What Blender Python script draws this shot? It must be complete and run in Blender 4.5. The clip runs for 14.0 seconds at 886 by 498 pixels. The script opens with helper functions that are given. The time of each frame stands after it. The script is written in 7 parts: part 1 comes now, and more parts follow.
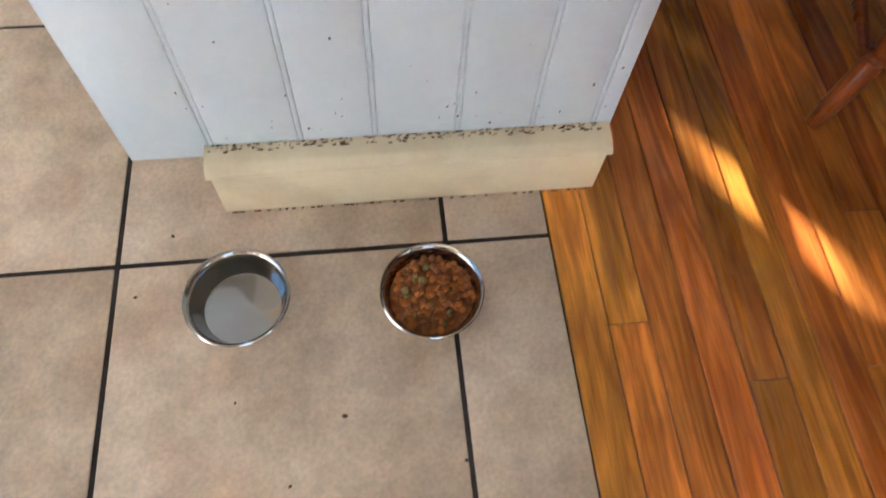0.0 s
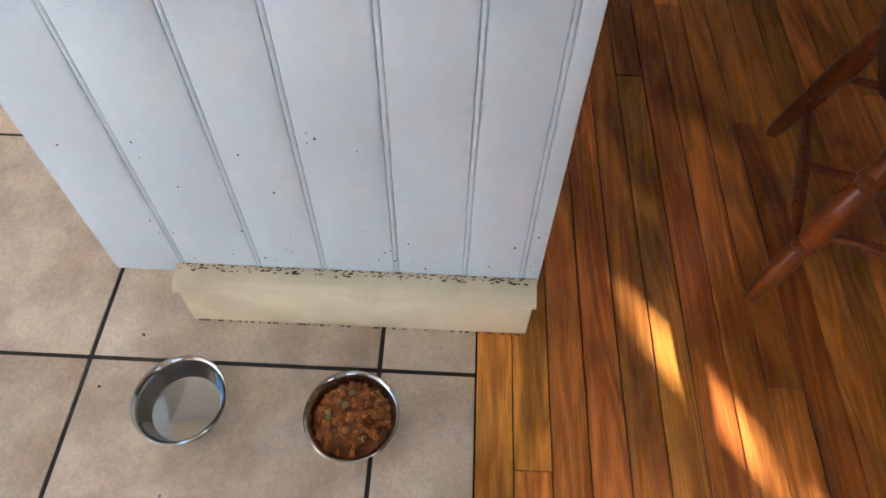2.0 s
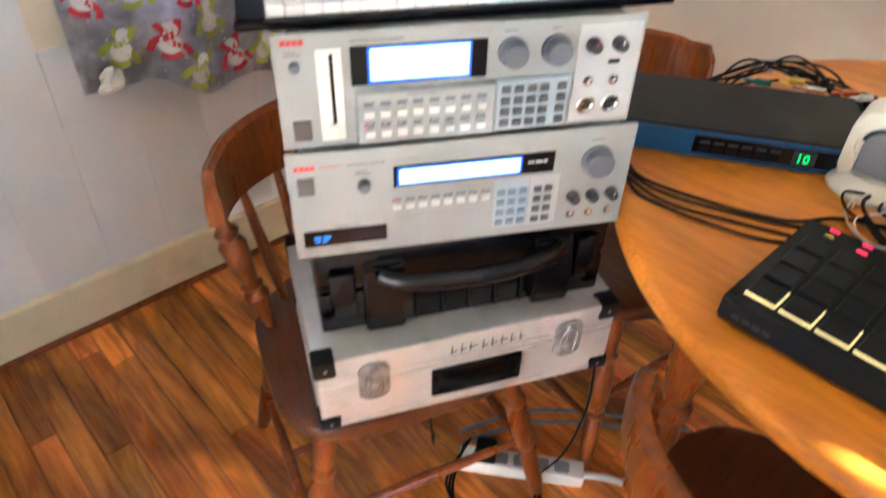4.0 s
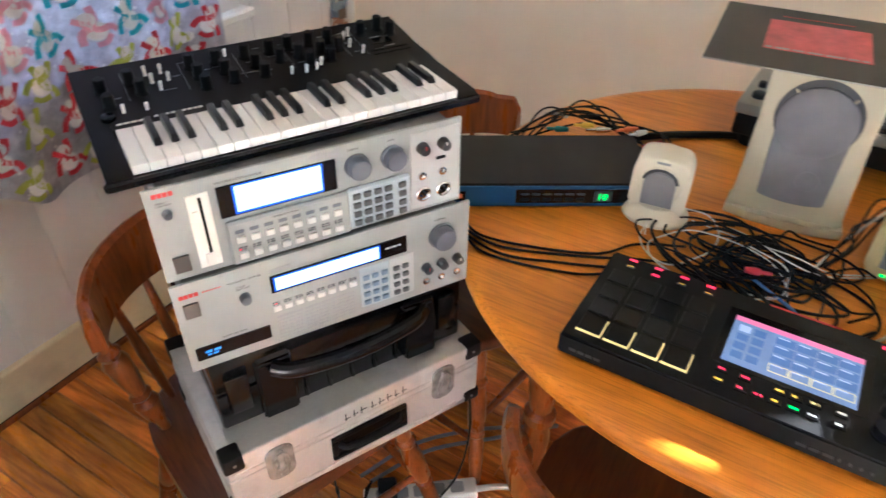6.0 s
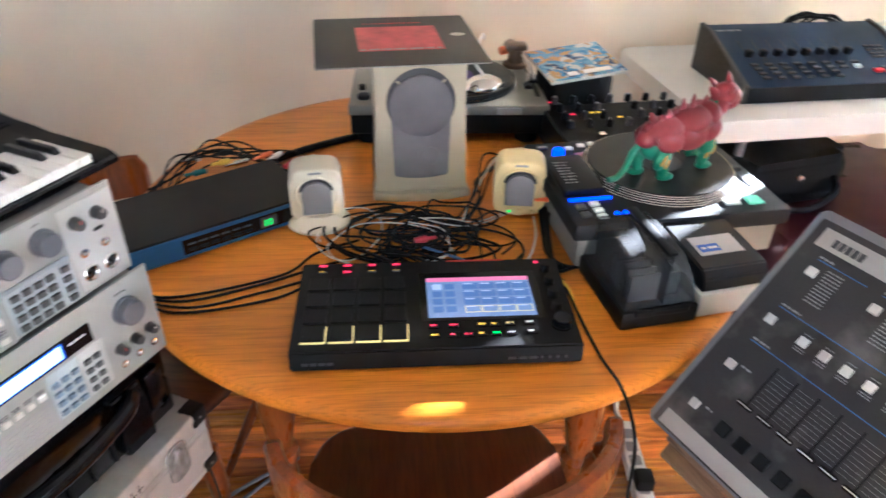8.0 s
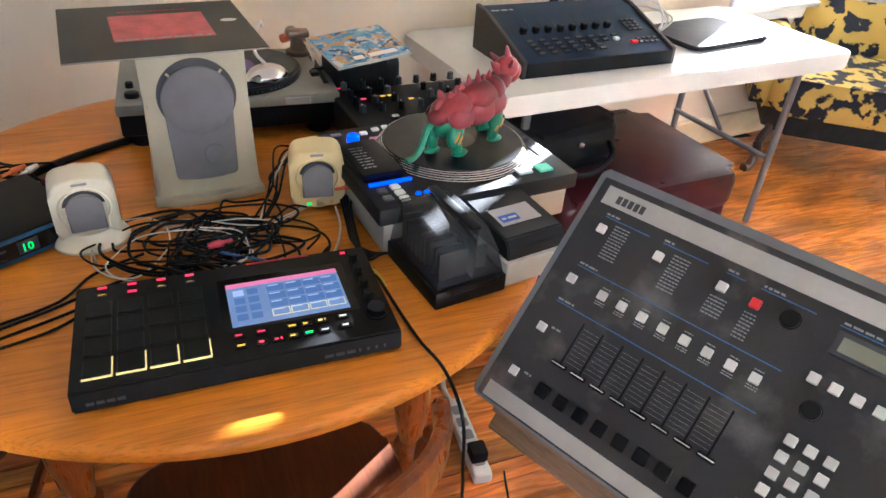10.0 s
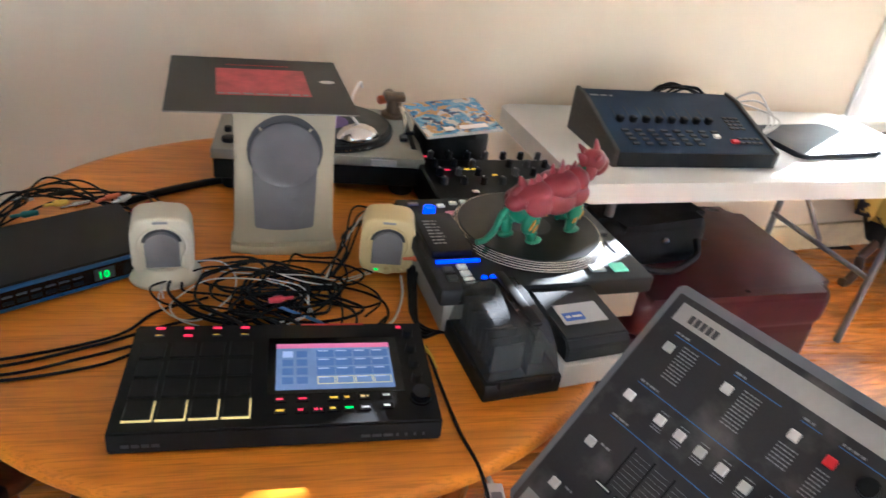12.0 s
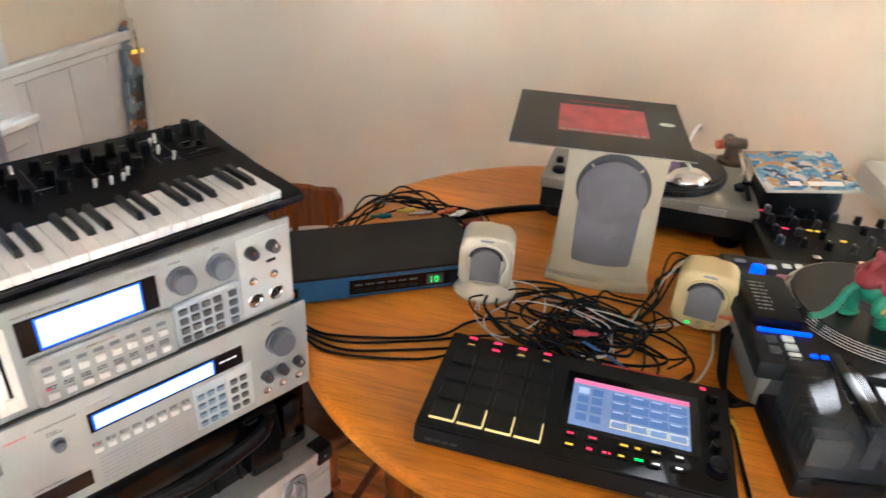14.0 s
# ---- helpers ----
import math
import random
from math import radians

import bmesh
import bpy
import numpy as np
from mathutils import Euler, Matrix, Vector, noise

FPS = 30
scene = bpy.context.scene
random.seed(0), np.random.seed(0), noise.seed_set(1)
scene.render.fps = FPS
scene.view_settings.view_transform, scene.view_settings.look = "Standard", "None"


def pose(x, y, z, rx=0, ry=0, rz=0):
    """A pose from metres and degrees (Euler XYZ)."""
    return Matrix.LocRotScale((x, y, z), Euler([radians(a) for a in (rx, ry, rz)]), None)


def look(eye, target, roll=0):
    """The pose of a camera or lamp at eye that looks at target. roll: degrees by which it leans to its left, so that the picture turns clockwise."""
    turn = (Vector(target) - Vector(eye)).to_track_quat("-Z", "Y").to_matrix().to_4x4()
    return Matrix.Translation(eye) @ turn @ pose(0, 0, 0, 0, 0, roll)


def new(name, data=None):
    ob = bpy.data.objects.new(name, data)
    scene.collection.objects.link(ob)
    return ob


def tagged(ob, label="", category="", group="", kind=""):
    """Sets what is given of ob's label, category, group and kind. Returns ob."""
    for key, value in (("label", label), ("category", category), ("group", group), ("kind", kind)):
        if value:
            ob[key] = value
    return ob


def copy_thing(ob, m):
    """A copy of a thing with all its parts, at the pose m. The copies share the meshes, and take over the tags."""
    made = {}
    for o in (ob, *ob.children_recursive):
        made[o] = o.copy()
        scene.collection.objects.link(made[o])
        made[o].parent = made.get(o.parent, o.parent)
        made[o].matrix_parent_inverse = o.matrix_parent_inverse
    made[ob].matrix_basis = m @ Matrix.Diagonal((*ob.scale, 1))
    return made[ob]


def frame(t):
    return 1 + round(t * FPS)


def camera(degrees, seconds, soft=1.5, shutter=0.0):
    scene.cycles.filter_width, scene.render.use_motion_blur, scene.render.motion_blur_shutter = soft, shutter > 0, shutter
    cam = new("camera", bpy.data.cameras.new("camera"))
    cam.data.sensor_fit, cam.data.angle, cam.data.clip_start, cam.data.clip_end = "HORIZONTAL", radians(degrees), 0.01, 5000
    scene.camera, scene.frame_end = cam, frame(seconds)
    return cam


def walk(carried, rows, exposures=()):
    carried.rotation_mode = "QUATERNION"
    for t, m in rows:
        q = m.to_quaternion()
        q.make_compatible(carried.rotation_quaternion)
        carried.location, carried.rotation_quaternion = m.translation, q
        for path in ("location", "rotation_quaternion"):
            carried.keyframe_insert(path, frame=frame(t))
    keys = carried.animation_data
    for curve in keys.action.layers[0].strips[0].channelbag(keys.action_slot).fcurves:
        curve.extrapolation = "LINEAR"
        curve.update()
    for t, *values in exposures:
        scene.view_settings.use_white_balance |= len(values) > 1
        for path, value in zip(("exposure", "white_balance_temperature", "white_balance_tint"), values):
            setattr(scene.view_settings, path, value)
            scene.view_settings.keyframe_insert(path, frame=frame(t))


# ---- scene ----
cam = camera(65.8, 14.0, shutter=0.5)
PATH = [
    (0, (-0.06, -0.042, 0.89), (0.102, 0.844, -0.896), 5.0),
    (0.5, (-0.009, -0.055, 0.939), (0.135, 0.926, -0.798), 4.2),
    (1, (0.045, -0.058, 0.978), (0.226, 0.965, -0.73), 7.6),
    (1.5, (0.105, -0.045, 1.014), (0.19, 1.051, -0.658), 5.8),
    (2, (0.134, -0.032, 1.021), (0.106, 1.077, -0.643), 1.4),
    (2.5, (0.119, -0.007, 1.061), (0.349, 1.121, -0.575), 2.8),
    (2.8, (0.198, 0.001, 1.118), (0.678, 1.119, -0.47), 2.5),
    (3, (0.21, -0.008, 1.138), (0.851, 1.112, -0.39), 3.6),
    (3.2, (0.246, -0.016, 1.175), (1.03, 1.092, -0.294), 3.1),
    (3.5, (0.307, -0.027, 1.23), (1.245, 1.063, -0.16), 1.7),
    (4, (0.394, -0.019, 1.311), (1.47, 1.118, 0.066), 1.6),
    (4.2, (0.429, -0.001, 1.334), (1.51, 1.153, 0.11), 2.2),
    (6.5, (0.296, -0.037, 1.486), (1.783, 0.588, 0.303), 1.4),
    (7, (0.262, -0.016, 1.485), (1.861, 0.379, 0.35), 2.0),
    (7.5, (0.261, 0.028, 1.482), (1.909, 0.176, 0.358), 0.4),
    (8, (0.283, 0.025, 1.469), (1.942, -0.105, 0.359), 1.1),
    (8.5, (0.307, 0.01, 1.453), (1.915, -0.342, 0.316), 0.1),
    (9, (0.312, 0.007, 1.438), (1.855, -0.524, 0.281), 0.9),
    (9.2, (0.311, 0.006, 1.437), (1.834, -0.587, 0.283), 1.7),
    (11.3, (0.337, -0.033, 1.455), (1.929, -0.649, 0.412), 8.4),
    (11.5, (0.341, -0.04, 1.461), (1.962, -0.615, 0.441), 8.4),
    (12, (0.356, -0.033, 1.469), (2.035, -0.478, 0.478), 8.3),
    (12.5, (0.363, -0.025, 1.479), (2.083, -0.267, 0.488), 7.6),
    (13, (0.36, -0.027, 1.486), (2.102, -0.03, 0.503), 6.1),
    (13.5, (0.357, -0.018, 1.487), (2.081, 0.217, 0.502), 4.4),
    (14, (0.352, -0.007, 1.487), (2.033, 0.408, 0.486), 3.6),
]
walk(cam, [(t, look(eye, target, roll)) for t, eye, target, roll in PATH],
     exposures=[(0.0, 3.02, 5250, 10), (1.0, 3.02, 5150, 10), (2.0, 2.95, 5000, 10), (2.5, 3.0, 5050, 10), (3.0, 3.58, 5150, 10), (3.5, 4.4, 5250, 10), (4.0, 4.5, 5300, 10), (6.5, 4.25, 5300, 10), (7.5, 4.25, 5050, 12),
                (9.0, 4.25, 5100, 10), (11.5, 3.7, 5200, 10), (12.5, 4.05, 5150, 10), (14.0, 4.25, 5400, 10)])

# ---- light ----
SUN_AZ = Vector((1.765, -2.47, 0.98)).normalized()
world = bpy.data.worlds.new("sky")
scene.world = world
world.use_nodes = True
wn = world.node_tree.nodes
sky = wn.new("ShaderNodeTexSky")
sky.sky_type, sky.sun_disc = "NISHITA", False
sky.sun_elevation = math.asin(SUN_AZ.z)
sky.sun_rotation = math.atan2(SUN_AZ.x, SUN_AZ.y)
world.node_tree.links.new(sky.outputs[0], wn["Background"].inputs[0])
wn["Background"].inputs[1].default_value = 0.05


def lamp(name, kind, m, energy, colour=(1, 1, 1), size=1.0, size_y=1.0):
    d = bpy.data.lights.new(name, kind)
    d.energy, d.color = energy, colour
    if kind == "AREA":
        d.shape, d.size, d.size_y = "RECTANGLE", size, size_y
    if kind == "SUN":
        d.angle = radians(0.5)
    ob = new(name, d)
    ob.matrix_world = m
    return ob


lamp("sun", "SUN", look(SUN_AZ * 8, (0, 0, 0)), 5.0, (1, 0.93, 0.82))
# daylight lamps at the windows: kitchen (west, unseen), south (unseen, added fill), east, north
lamp("window_light_west", "AREA", look((-2.40, 0.35, 1.5), (0, 0.35, 0.9)), 0.24, (0.58, 0.82, 1.0), 1.6, 1.2)
lamp("window_light_south", "AREA", look((0.15, -4.15, 1.5), (0.7, 0, 0.9)), 0.25, (0.90, 0.96, 1.0), 1.5, 1.3)
lamp("window_light_east", "AREA", look((2.90, -3.25, 1.55), (1.0, -1.9, 0.9)), 0.20, (1.0, 0.97, 0.94), 0.9, 1.1)
lamp("window_light_north", "AREA", look((1.29, 1.56, 1.44), (1.29, 0, 1.2)), 0.46, (0.88, 0.94, 1.0), 0.72, 1.1)


# ---- materials ----
GLOW = 0.085   # how bright lit displays are against the daylight


def material(name, colour, rough=0.5, metal=0.0, vary=0.12, scale=6.0, bump=0.0, fine=120.0, colour2=None, emit=0.0, spec=0.5, coat=0.0,
             stretch=(1, 1, 1), random_tint=0.0, lo=0.35, hi=0.7, transmission=0.0, alpha=1.0):
    """Two scales of noise over a base colour, with fine relief."""
    m = bpy.data.materials.new(name)
    m.use_nodes = True
    t = m.node_tree
    n, l = t.nodes, t.links
    p = n["Principled BSDF"]
    p.inputs["Roughness"].default_value, p.inputs["Metallic"].default_value = rough, metal
    p.inputs["Specular IOR Level"].default_value = spec
    p.inputs["Coat Weight"].default_value = coat
    p.inputs["Transmission Weight"].default_value = transmission
    p.inputs["Alpha"].default_value = alpha
    p.inputs["Base Color"].default_value = (*colour, 1)
    if emit:
        p.inputs["Emission Color"].default_value = (*colour, 1)
        p.inputs["Emission Strength"].default_value = emit * GLOW
    if vary or bump:
        co = n.new("ShaderNodeTexCoord")
        mp = n.new("ShaderNodeMapping")
        mp.inputs["Scale"].default_value = stretch
        l.new(co.outputs["Object"], mp.inputs[0])
        a, b = n.new("ShaderNodeTexNoise"), n.new("ShaderNodeTexNoise")
        a.inputs["Scale"].default_value, b.inputs["Scale"].default_value = scale, fine
        a.inputs["Detail"].default_value, b.inputs["Detail"].default_value = 5, 3
        info = n.new("ShaderNodeObjectInfo")
        for q in (a, b):
            q.noise_dimensions = "4D"
            l.new(mp.outputs[0], q.inputs["Vector"])
            w = n.new("ShaderNodeMath")
            w.operation = "MULTIPLY"
            w.inputs[1].default_value = 37.0 if random_tint else 0.0
            l.new(info.outputs["Random"], w.inputs[0])
            l.new(w.outputs[0], q.inputs["W"])
        c2 = colour2 or tuple(c * (1 - vary * 2) for c in colour)
        ramp = n.new("ShaderNodeMapRange")
        ramp.inputs[1].default_value, ramp.inputs[2].default_value = lo, hi
        l.new(a.outputs[0], ramp.inputs[0])
        mix = n.new("ShaderNodeMix")
        mix.data_type = "RGBA"
        mix.inputs[6].default_value, mix.inputs[7].default_value = (*colour, 1), (*c2, 1)
        l.new(ramp.outputs[0], mix.inputs[0])
        hsv = n.new("ShaderNodeHueSaturation")
        val = n.new("ShaderNodeMapRange")
        val.inputs[3].default_value, val.inputs[4].default_value = 1 - vary, 1 + vary
        l.new(b.outputs[0], val.inputs[0])
        mul = n.new("ShaderNodeMath")
        mul.operation = "MULTIPLY"
        rnd = n.new("ShaderNodeMapRange")
        rnd.inputs[3].default_value, rnd.inputs[4].default_value = 1 - random_tint, 1 + random_tint
        l.new(info.outputs["Random"], rnd.inputs[0])
        l.new(val.outputs[0], mul.inputs[0])
        l.new(rnd.outputs[0], mul.inputs[1])
        l.new(mul.outputs[0], hsv.inputs["Value"])
        l.new(mix.outputs[2], hsv.inputs["Color"])
        l.new(hsv.outputs[0], p.inputs["Base Color"])
        if emit:
            l.new(hsv.outputs[0], p.inputs["Emission Color"])
        if bump:
            bu = n.new("ShaderNodeBump")
            bu.inputs["Strength"].default_value, bu.inputs["Distance"].default_value = bump, 0.002
            l.new(b.outputs[0], bu.inputs["Height"])
            l.new(bu.outputs[0], p.inputs["Normal"])
        rr = n.new("ShaderNodeMapRange")
        rr.inputs[3].default_value, rr.inputs[4].default_value = max(0.02, rough - 0.08), min(1, rough + 0.08)
        l.new(a.outputs[0], rr.inputs[0])
        l.new(rr.outputs[0], p.inputs["Roughness"])
    return m


def oak(name, light, dark, rough, tint, coat=0.0, axis=(26, 1.3, 26), ring=0.55, stain=0.0, hue=0.0, rings=9.0):
    """Plain-sawn wood: long flames along y, pores and pieces of differing tone."""
    m = bpy.data.materials.new(name)
    m.use_nodes = True
    n, l = m.node_tree.nodes, m.node_tree.links
    p = n["Principled BSDF"]
    p.inputs["Coat Weight"].default_value, p.inputs["Coat Roughness"].default_value = coat, 0.2
    p.inputs["Specular IOR Level"].default_value = 0.35
    co, info, mp = n.new("ShaderNodeTexCoord"), n.new("ShaderNodeObjectInfo"), n.new("ShaderNodeMapping")
    mp.inputs["Scale"].default_value = axis
    l.new(co.outputs["Object"], mp.inputs[0])
    w = n.new("ShaderNodeMath")
    w.operation = "MULTIPLY"
    w.inputs[1].default_value = 60.0
    l.new(info.outputs["Random"], w.inputs[0])
    outs = []
    for sc, det, dist in ((0.45, 3, 1.2), (5.0, 6, 0.3)):
        q = n.new("ShaderNodeTexNoise")
        q.noise_dimensions = "4D"
        q.inputs["Scale"].default_value, q.inputs["Detail"].default_value, q.inputs["Distortion"].default_value = sc, det, dist
        l.new(mp.outputs[0], q.inputs["Vector"])
        l.new(w.outputs[0], q.inputs["W"])
        outs.append(q)
    # short dark pores
    mp3, pore, pr = n.new("ShaderNodeMapping"), n.new("ShaderNodeTexNoise"), n.new("ShaderNodeMapRange")
    mp3.inputs["Scale"].default_value = tuple(a * 22 if a > 5 else a * 9 for a in axis)
    pore.inputs["Scale"].default_value, pore.inputs["Detail"].default_value = 1.0, 2
    pr.inputs[1].default_value, pr.inputs[2].default_value = 0.30, 0.52
    pr.inputs[3].default_value, pr.inputs[4].default_value = 0.74, 1.03
    l.new(co.outputs["Object"], mp3.inputs[0])
    l.new(mp3.outputs[0], pore.inputs["Vector"])
    l.new(pore.outputs[0], pr.inputs[0])
    band = n.new("ShaderNodeMath")
    band.operation = "MULTIPLY"
    band.inputs[1].default_value = rings
    l.new(outs[0].outputs[0], band.inputs[0])
    frac = n.new("ShaderNodeMath")
    frac.operation = "PINGPONG"
    frac.inputs[1].default_value = 0.5
    l.new(band.outputs[0], frac.inputs[0])
    add = n.new("ShaderNodeMath")
    add.operation = "MULTIPLY_ADD"
    add.inputs[1].default_value = ring
    l.new(frac.outputs[0], add.inputs[0])
    half = n.new("ShaderNodeMath")
    half.operation = "MULTIPLY"
    half.inputs[1].default_value = 0.75
    l.new(outs[1].outputs[0], half.inputs[0])
    l.new(half.outputs[0], add.inputs[2])
    ramp = n.new("ShaderNodeMapRange")
    ramp.inputs[1].default_value, ramp.inputs[2].default_value = 0.14, 0.86
    l.new(add.outputs[0], ramp.inputs[0])
    mix = n.new("ShaderNodeMix")
    mix.data_type = "RGBA"
    mix.inputs[6].default_value, mix.inputs[7].default_value = (*dark, 1), (*light, 1)
    l.new(ramp.outputs[0], mix.inputs[0])
    hsv = n.new("ShaderNodeHueSaturation")
    rnd = n.new("ShaderNodeMapRange")
    rnd.inputs[3].default_value, rnd.inputs[4].default_value = 1 - tint, 1 + tint
    l.new(info.outputs["Random"], rnd.inputs[0])
    l.new(rnd.outputs[0], hsv.inputs["Value"])
    if hue:
        spread, shift = n.new("ShaderNodeMath"), n.new("ShaderNodeMapRange")
        spread.operation = "PINGPONG"
        spread.inputs[1].default_value = 0.06
        l.new(info.outputs["Random"], spread.inputs[0])
        shift.inputs[2].default_value = 0.06
        shift.inputs[3].default_value, shift.inputs[4].default_value = 0.5 - hue * 1.4, 0.5 + hue * 0.5
        l.new(spread.outputs[0], shift.inputs[0])
        l.new(shift.outputs[0], hsv.inputs["Hue"])
    pored = n.new("ShaderNodeVectorMath")
    pored.operation = "SCALE"
    l.new(mix.outputs[2], pored.inputs[0])
    l.new(pr.outputs[0], pored.inputs["Scale"])
    l.new(pored.outputs[0], hsv.inputs["Color"])
    l.new(hsv.outputs[0], p.inputs["Base Color"])
    if stain:
        # old spills and worn varnish, larger than one strip
        geo, mp2, blot = n.new("ShaderNodeNewGeometry"), n.new("ShaderNodeMapping"), n.new("ShaderNodeTexNoise")
        mp2.inputs["Scale"].default_value = (11, 3.2, 1)
        blot.inputs["Scale"].default_value, blot.inputs["Detail"].default_value, blot.inputs["Distortion"].default_value = 1.0, 4, 0.6
        l.new(geo.outputs["Position"], mp2.inputs[0])
        l.new(mp2.outputs[0], blot.inputs["Vector"])
        br = n.new("ShaderNodeMapRange")
        br.inputs[1].default_value, br.inputs[2].default_value = 0.34, 0.60
        br.inputs[3].default_value, br.inputs[4].default_value = 1 - stain, 1.12
        l.new(blot.outputs[0], br.inputs[0])
        both = n.new("ShaderNodeMath")
        both.operation = "MULTIPLY"
        l.new(rnd.outputs[0], both.inputs[0])
        l.new(br.outputs[0], both.inputs[1])
        l.new(both.outputs[0], hsv.inputs["Value"])
    rr = n.new("ShaderNodeMapRange")
    rr.inputs[3].default_value, rr.inputs[4].default_value = rough + 0.1, rough - 0.06
    l.new(outs[1].outputs[0], rr.inputs[0])
    l.new(rr.outputs[0], p.inputs["Roughness"])
    bu = n.new("ShaderNodeBump")
    bu.inputs["Strength"].default_value, bu.inputs["Distance"].default_value = 0.25, 0.001
    l.new(add.outputs[0], bu.inputs["Height"])
    l.new(bu.outputs[0], p.inputs["Normal"])
    return m


def speckled(name, colours, scale, rough=0.3, bump=0.0, coat=0.0):
    """Cells of several tones: granite, prints, food."""
    m = bpy.data.materials.new(name)
    m.use_nodes = True
    n, l = m.node_tree.nodes, m.node_tree.links
    p = n["Principled BSDF"]
    p.inputs["Roughness"].default_value, p.inputs["Coat Weight"].default_value = rough, coat
    co = n.new("ShaderNodeTexCoord")
    no = n.new("ShaderNodeTexNoise")
    no.inputs["Scale"].default_value, no.inputs["Detail"].default_value = scale * 0.7, 4
    l.new(co.outputs["Object"], no.inputs["Vector"])
    mixv = n.new("ShaderNodeMix")
    mixv.data_type = "RGBA"
    mixv.inputs[0].default_value = 0.12
    l.new(co.outputs["Object"], mixv.inputs[6])
    l.new(no.outputs["Color"], mixv.inputs[7])
    vo = n.new("ShaderNodeTexVoronoi")
    vo.inputs["Scale"].default_value = scale
    l.new(mixv.outputs[2], vo.inputs["Vector"])
    sep = n.new("ShaderNodeSeparateColor")
    l.new(vo.outputs["Color"], sep.inputs[0])
    ramp = n.new("ShaderNodeValToRGB")
    ramp.color_ramp.interpolation = "CONSTANT"
    el = ramp.color_ramp.elements
    while len(el) < len(colours):
        el.new(0.5)
    for i, c in enumerate(colours):
        el[i].position = i / len(colours)
        el[i].color = (*c, 1)
    l.new(sep.outputs[0], ramp.inputs[0])
    l.new(ramp.outputs[0], p.inputs["Base Color"])
    if bump:
        bu = n.new("ShaderNodeBump")
        bu.inputs["Strength"].default_value, bu.inputs["Distance"].default_value = bump, 0.002
        l.new(vo.outputs["Distance"], bu.inputs["Height"])
        l.new(bu.outputs[0], p.inputs["Normal"])
    return m


M_TILE = material("beige stone tile", (0.80, 0.645, 0.475), 0.40, vary=0.28, scale=14, bump=0.3, fine=170, colour2=(0.58, 0.44, 0.305), random_tint=0.05, lo=0.36, hi=0.66)
M_GROUT = material("dark grout", (0.062, 0.043, 0.030), 0.9, vary=0.25, scale=30, bump=0.3)
M_FLOOR = oak("varnished oak strip", (0.90, 0.350, 0.042), (0.37, 0.092, 0.008), 0.27, 0.40, 0.16, (17, 1.5, 17), 0.78, 0.50, 0.012, 12.0)
M_GAP = material("dark floor gap", (0.018, 0.008, 0.004), 0.8, vary=0.2)
M_TABLE = oak("honey maple table", (0.76, 0.262, 0.013), (0.56, 0.170, 0.008), 0.34, 0.02, 0.10, (15, 1.2, 15), 0.42, 0.12)
M_CHAIR = oak("dark stained chair wood", (0.36, 0.092, 0.013), (0.115, 0.026, 0.005), 0.27, 0.08, 0.15, (14, 14, 2.0), 0.4)
M_SEAT = oak("dark stained seat wood", (0.15, 0.042, 0.011), (0.060, 0.016, 0.006), 0.30, 0.06, 0.3, (14, 2.0, 14), 0.4)
M_STANDWOOD = oak("brown stand plywood", (0.30, 0.19, 0.115), (0.20, 0.12, 0.07), 0.5, 0.05, 0.0, (3, 20, 20), 0.3)
M_PALEWOOD = oak("pale pine", (0.70, 0.50, 0.29), (0.58, 0.38, 0.20), 0.5, 0.05, 0.0, (3, 20, 20), 0.3)
M_PANEL = material("painted beadboard", (0.675, 0.735, 0.785), 0.42, vary=0.05, scale=3, bump=0.06, fine=60)
M_BASE = material("aged cream paint", (0.77, 0.66, 0.44), 0.42, vary=0.06, scale=9, bump=0.08, colour2=(0.60, 0.49, 0.31), lo=0.52, hi=0.80)
M_GRIME = material("brown grime", (0.16, 0.075, 0.028), 0.8, vary=0.3, scale=60)
M_WALL_L = material("off-white wall paint", (0.77, 0.75, 0.74), 0.6, vary=0.025, scale=1.6, bump=0.05, fine=90)
M_WALL_B = material("warm cream wall paint", (0.80, 0.69, 0.53), 0.6, vary=0.025, scale=1.4, bump=0.06, fine=110)
M_CEIL = material("white ceiling paint", (0.80, 0.79, 0.77), 0.8, vary=0.02)
M_TRIM = material("white gloss trim", (0.82, 0.81, 0.78), 0.35, vary=0.03, scale=5)
M_GRANITE = speckled("pale speckled granite", [(0.62, 0.62, 0.58), (0.54, 0.55, 0.52), (0.68, 0.67, 0.63), (0.20, 0.21, 0.21), (0.57, 0.58, 0.54), (0.38, 0.40, 0.39), (0.64, 0.64, 0.60)], 85, 0.16, coat=0.3)
M_STEEL = material("polished stainless steel", (0.46, 0.445, 0.42), 0.05, 1.0, vary=0.06, scale=12, fine=300, stretch=(1, 1, 6))
M_CHROME = material("chrome", (0.75, 0.74, 0.73), 0.10, 1.0, vary=0.04)
M_LATCH = material("bright pressed steel latch", (0.50, 0.50, 0.49), 0.25, 0.35, vary=0.18, scale=60, colour2=(0.20, 0.20, 0.20))
M_ALU = material("scuffed aluminium sheet", (0.62, 0.62, 0.61), 0.36, 0.45, vary=0.10, scale=14, bump=0.08, fine=180, colour2=(0.44, 0.44, 0.43), lo=0.52, hi=0.75)
M_BLACK = material("black plastic", (0.0040, 0.0040, 0.0045), 0.48, vary=0.12, scale=20, bump=0.06, fine=500, spec=0.25)
M_BLACKG = material("glossy black plastic", (0.006, 0.006, 0.0075), 0.18, vary=0.08, scale=20, spec=0.35)
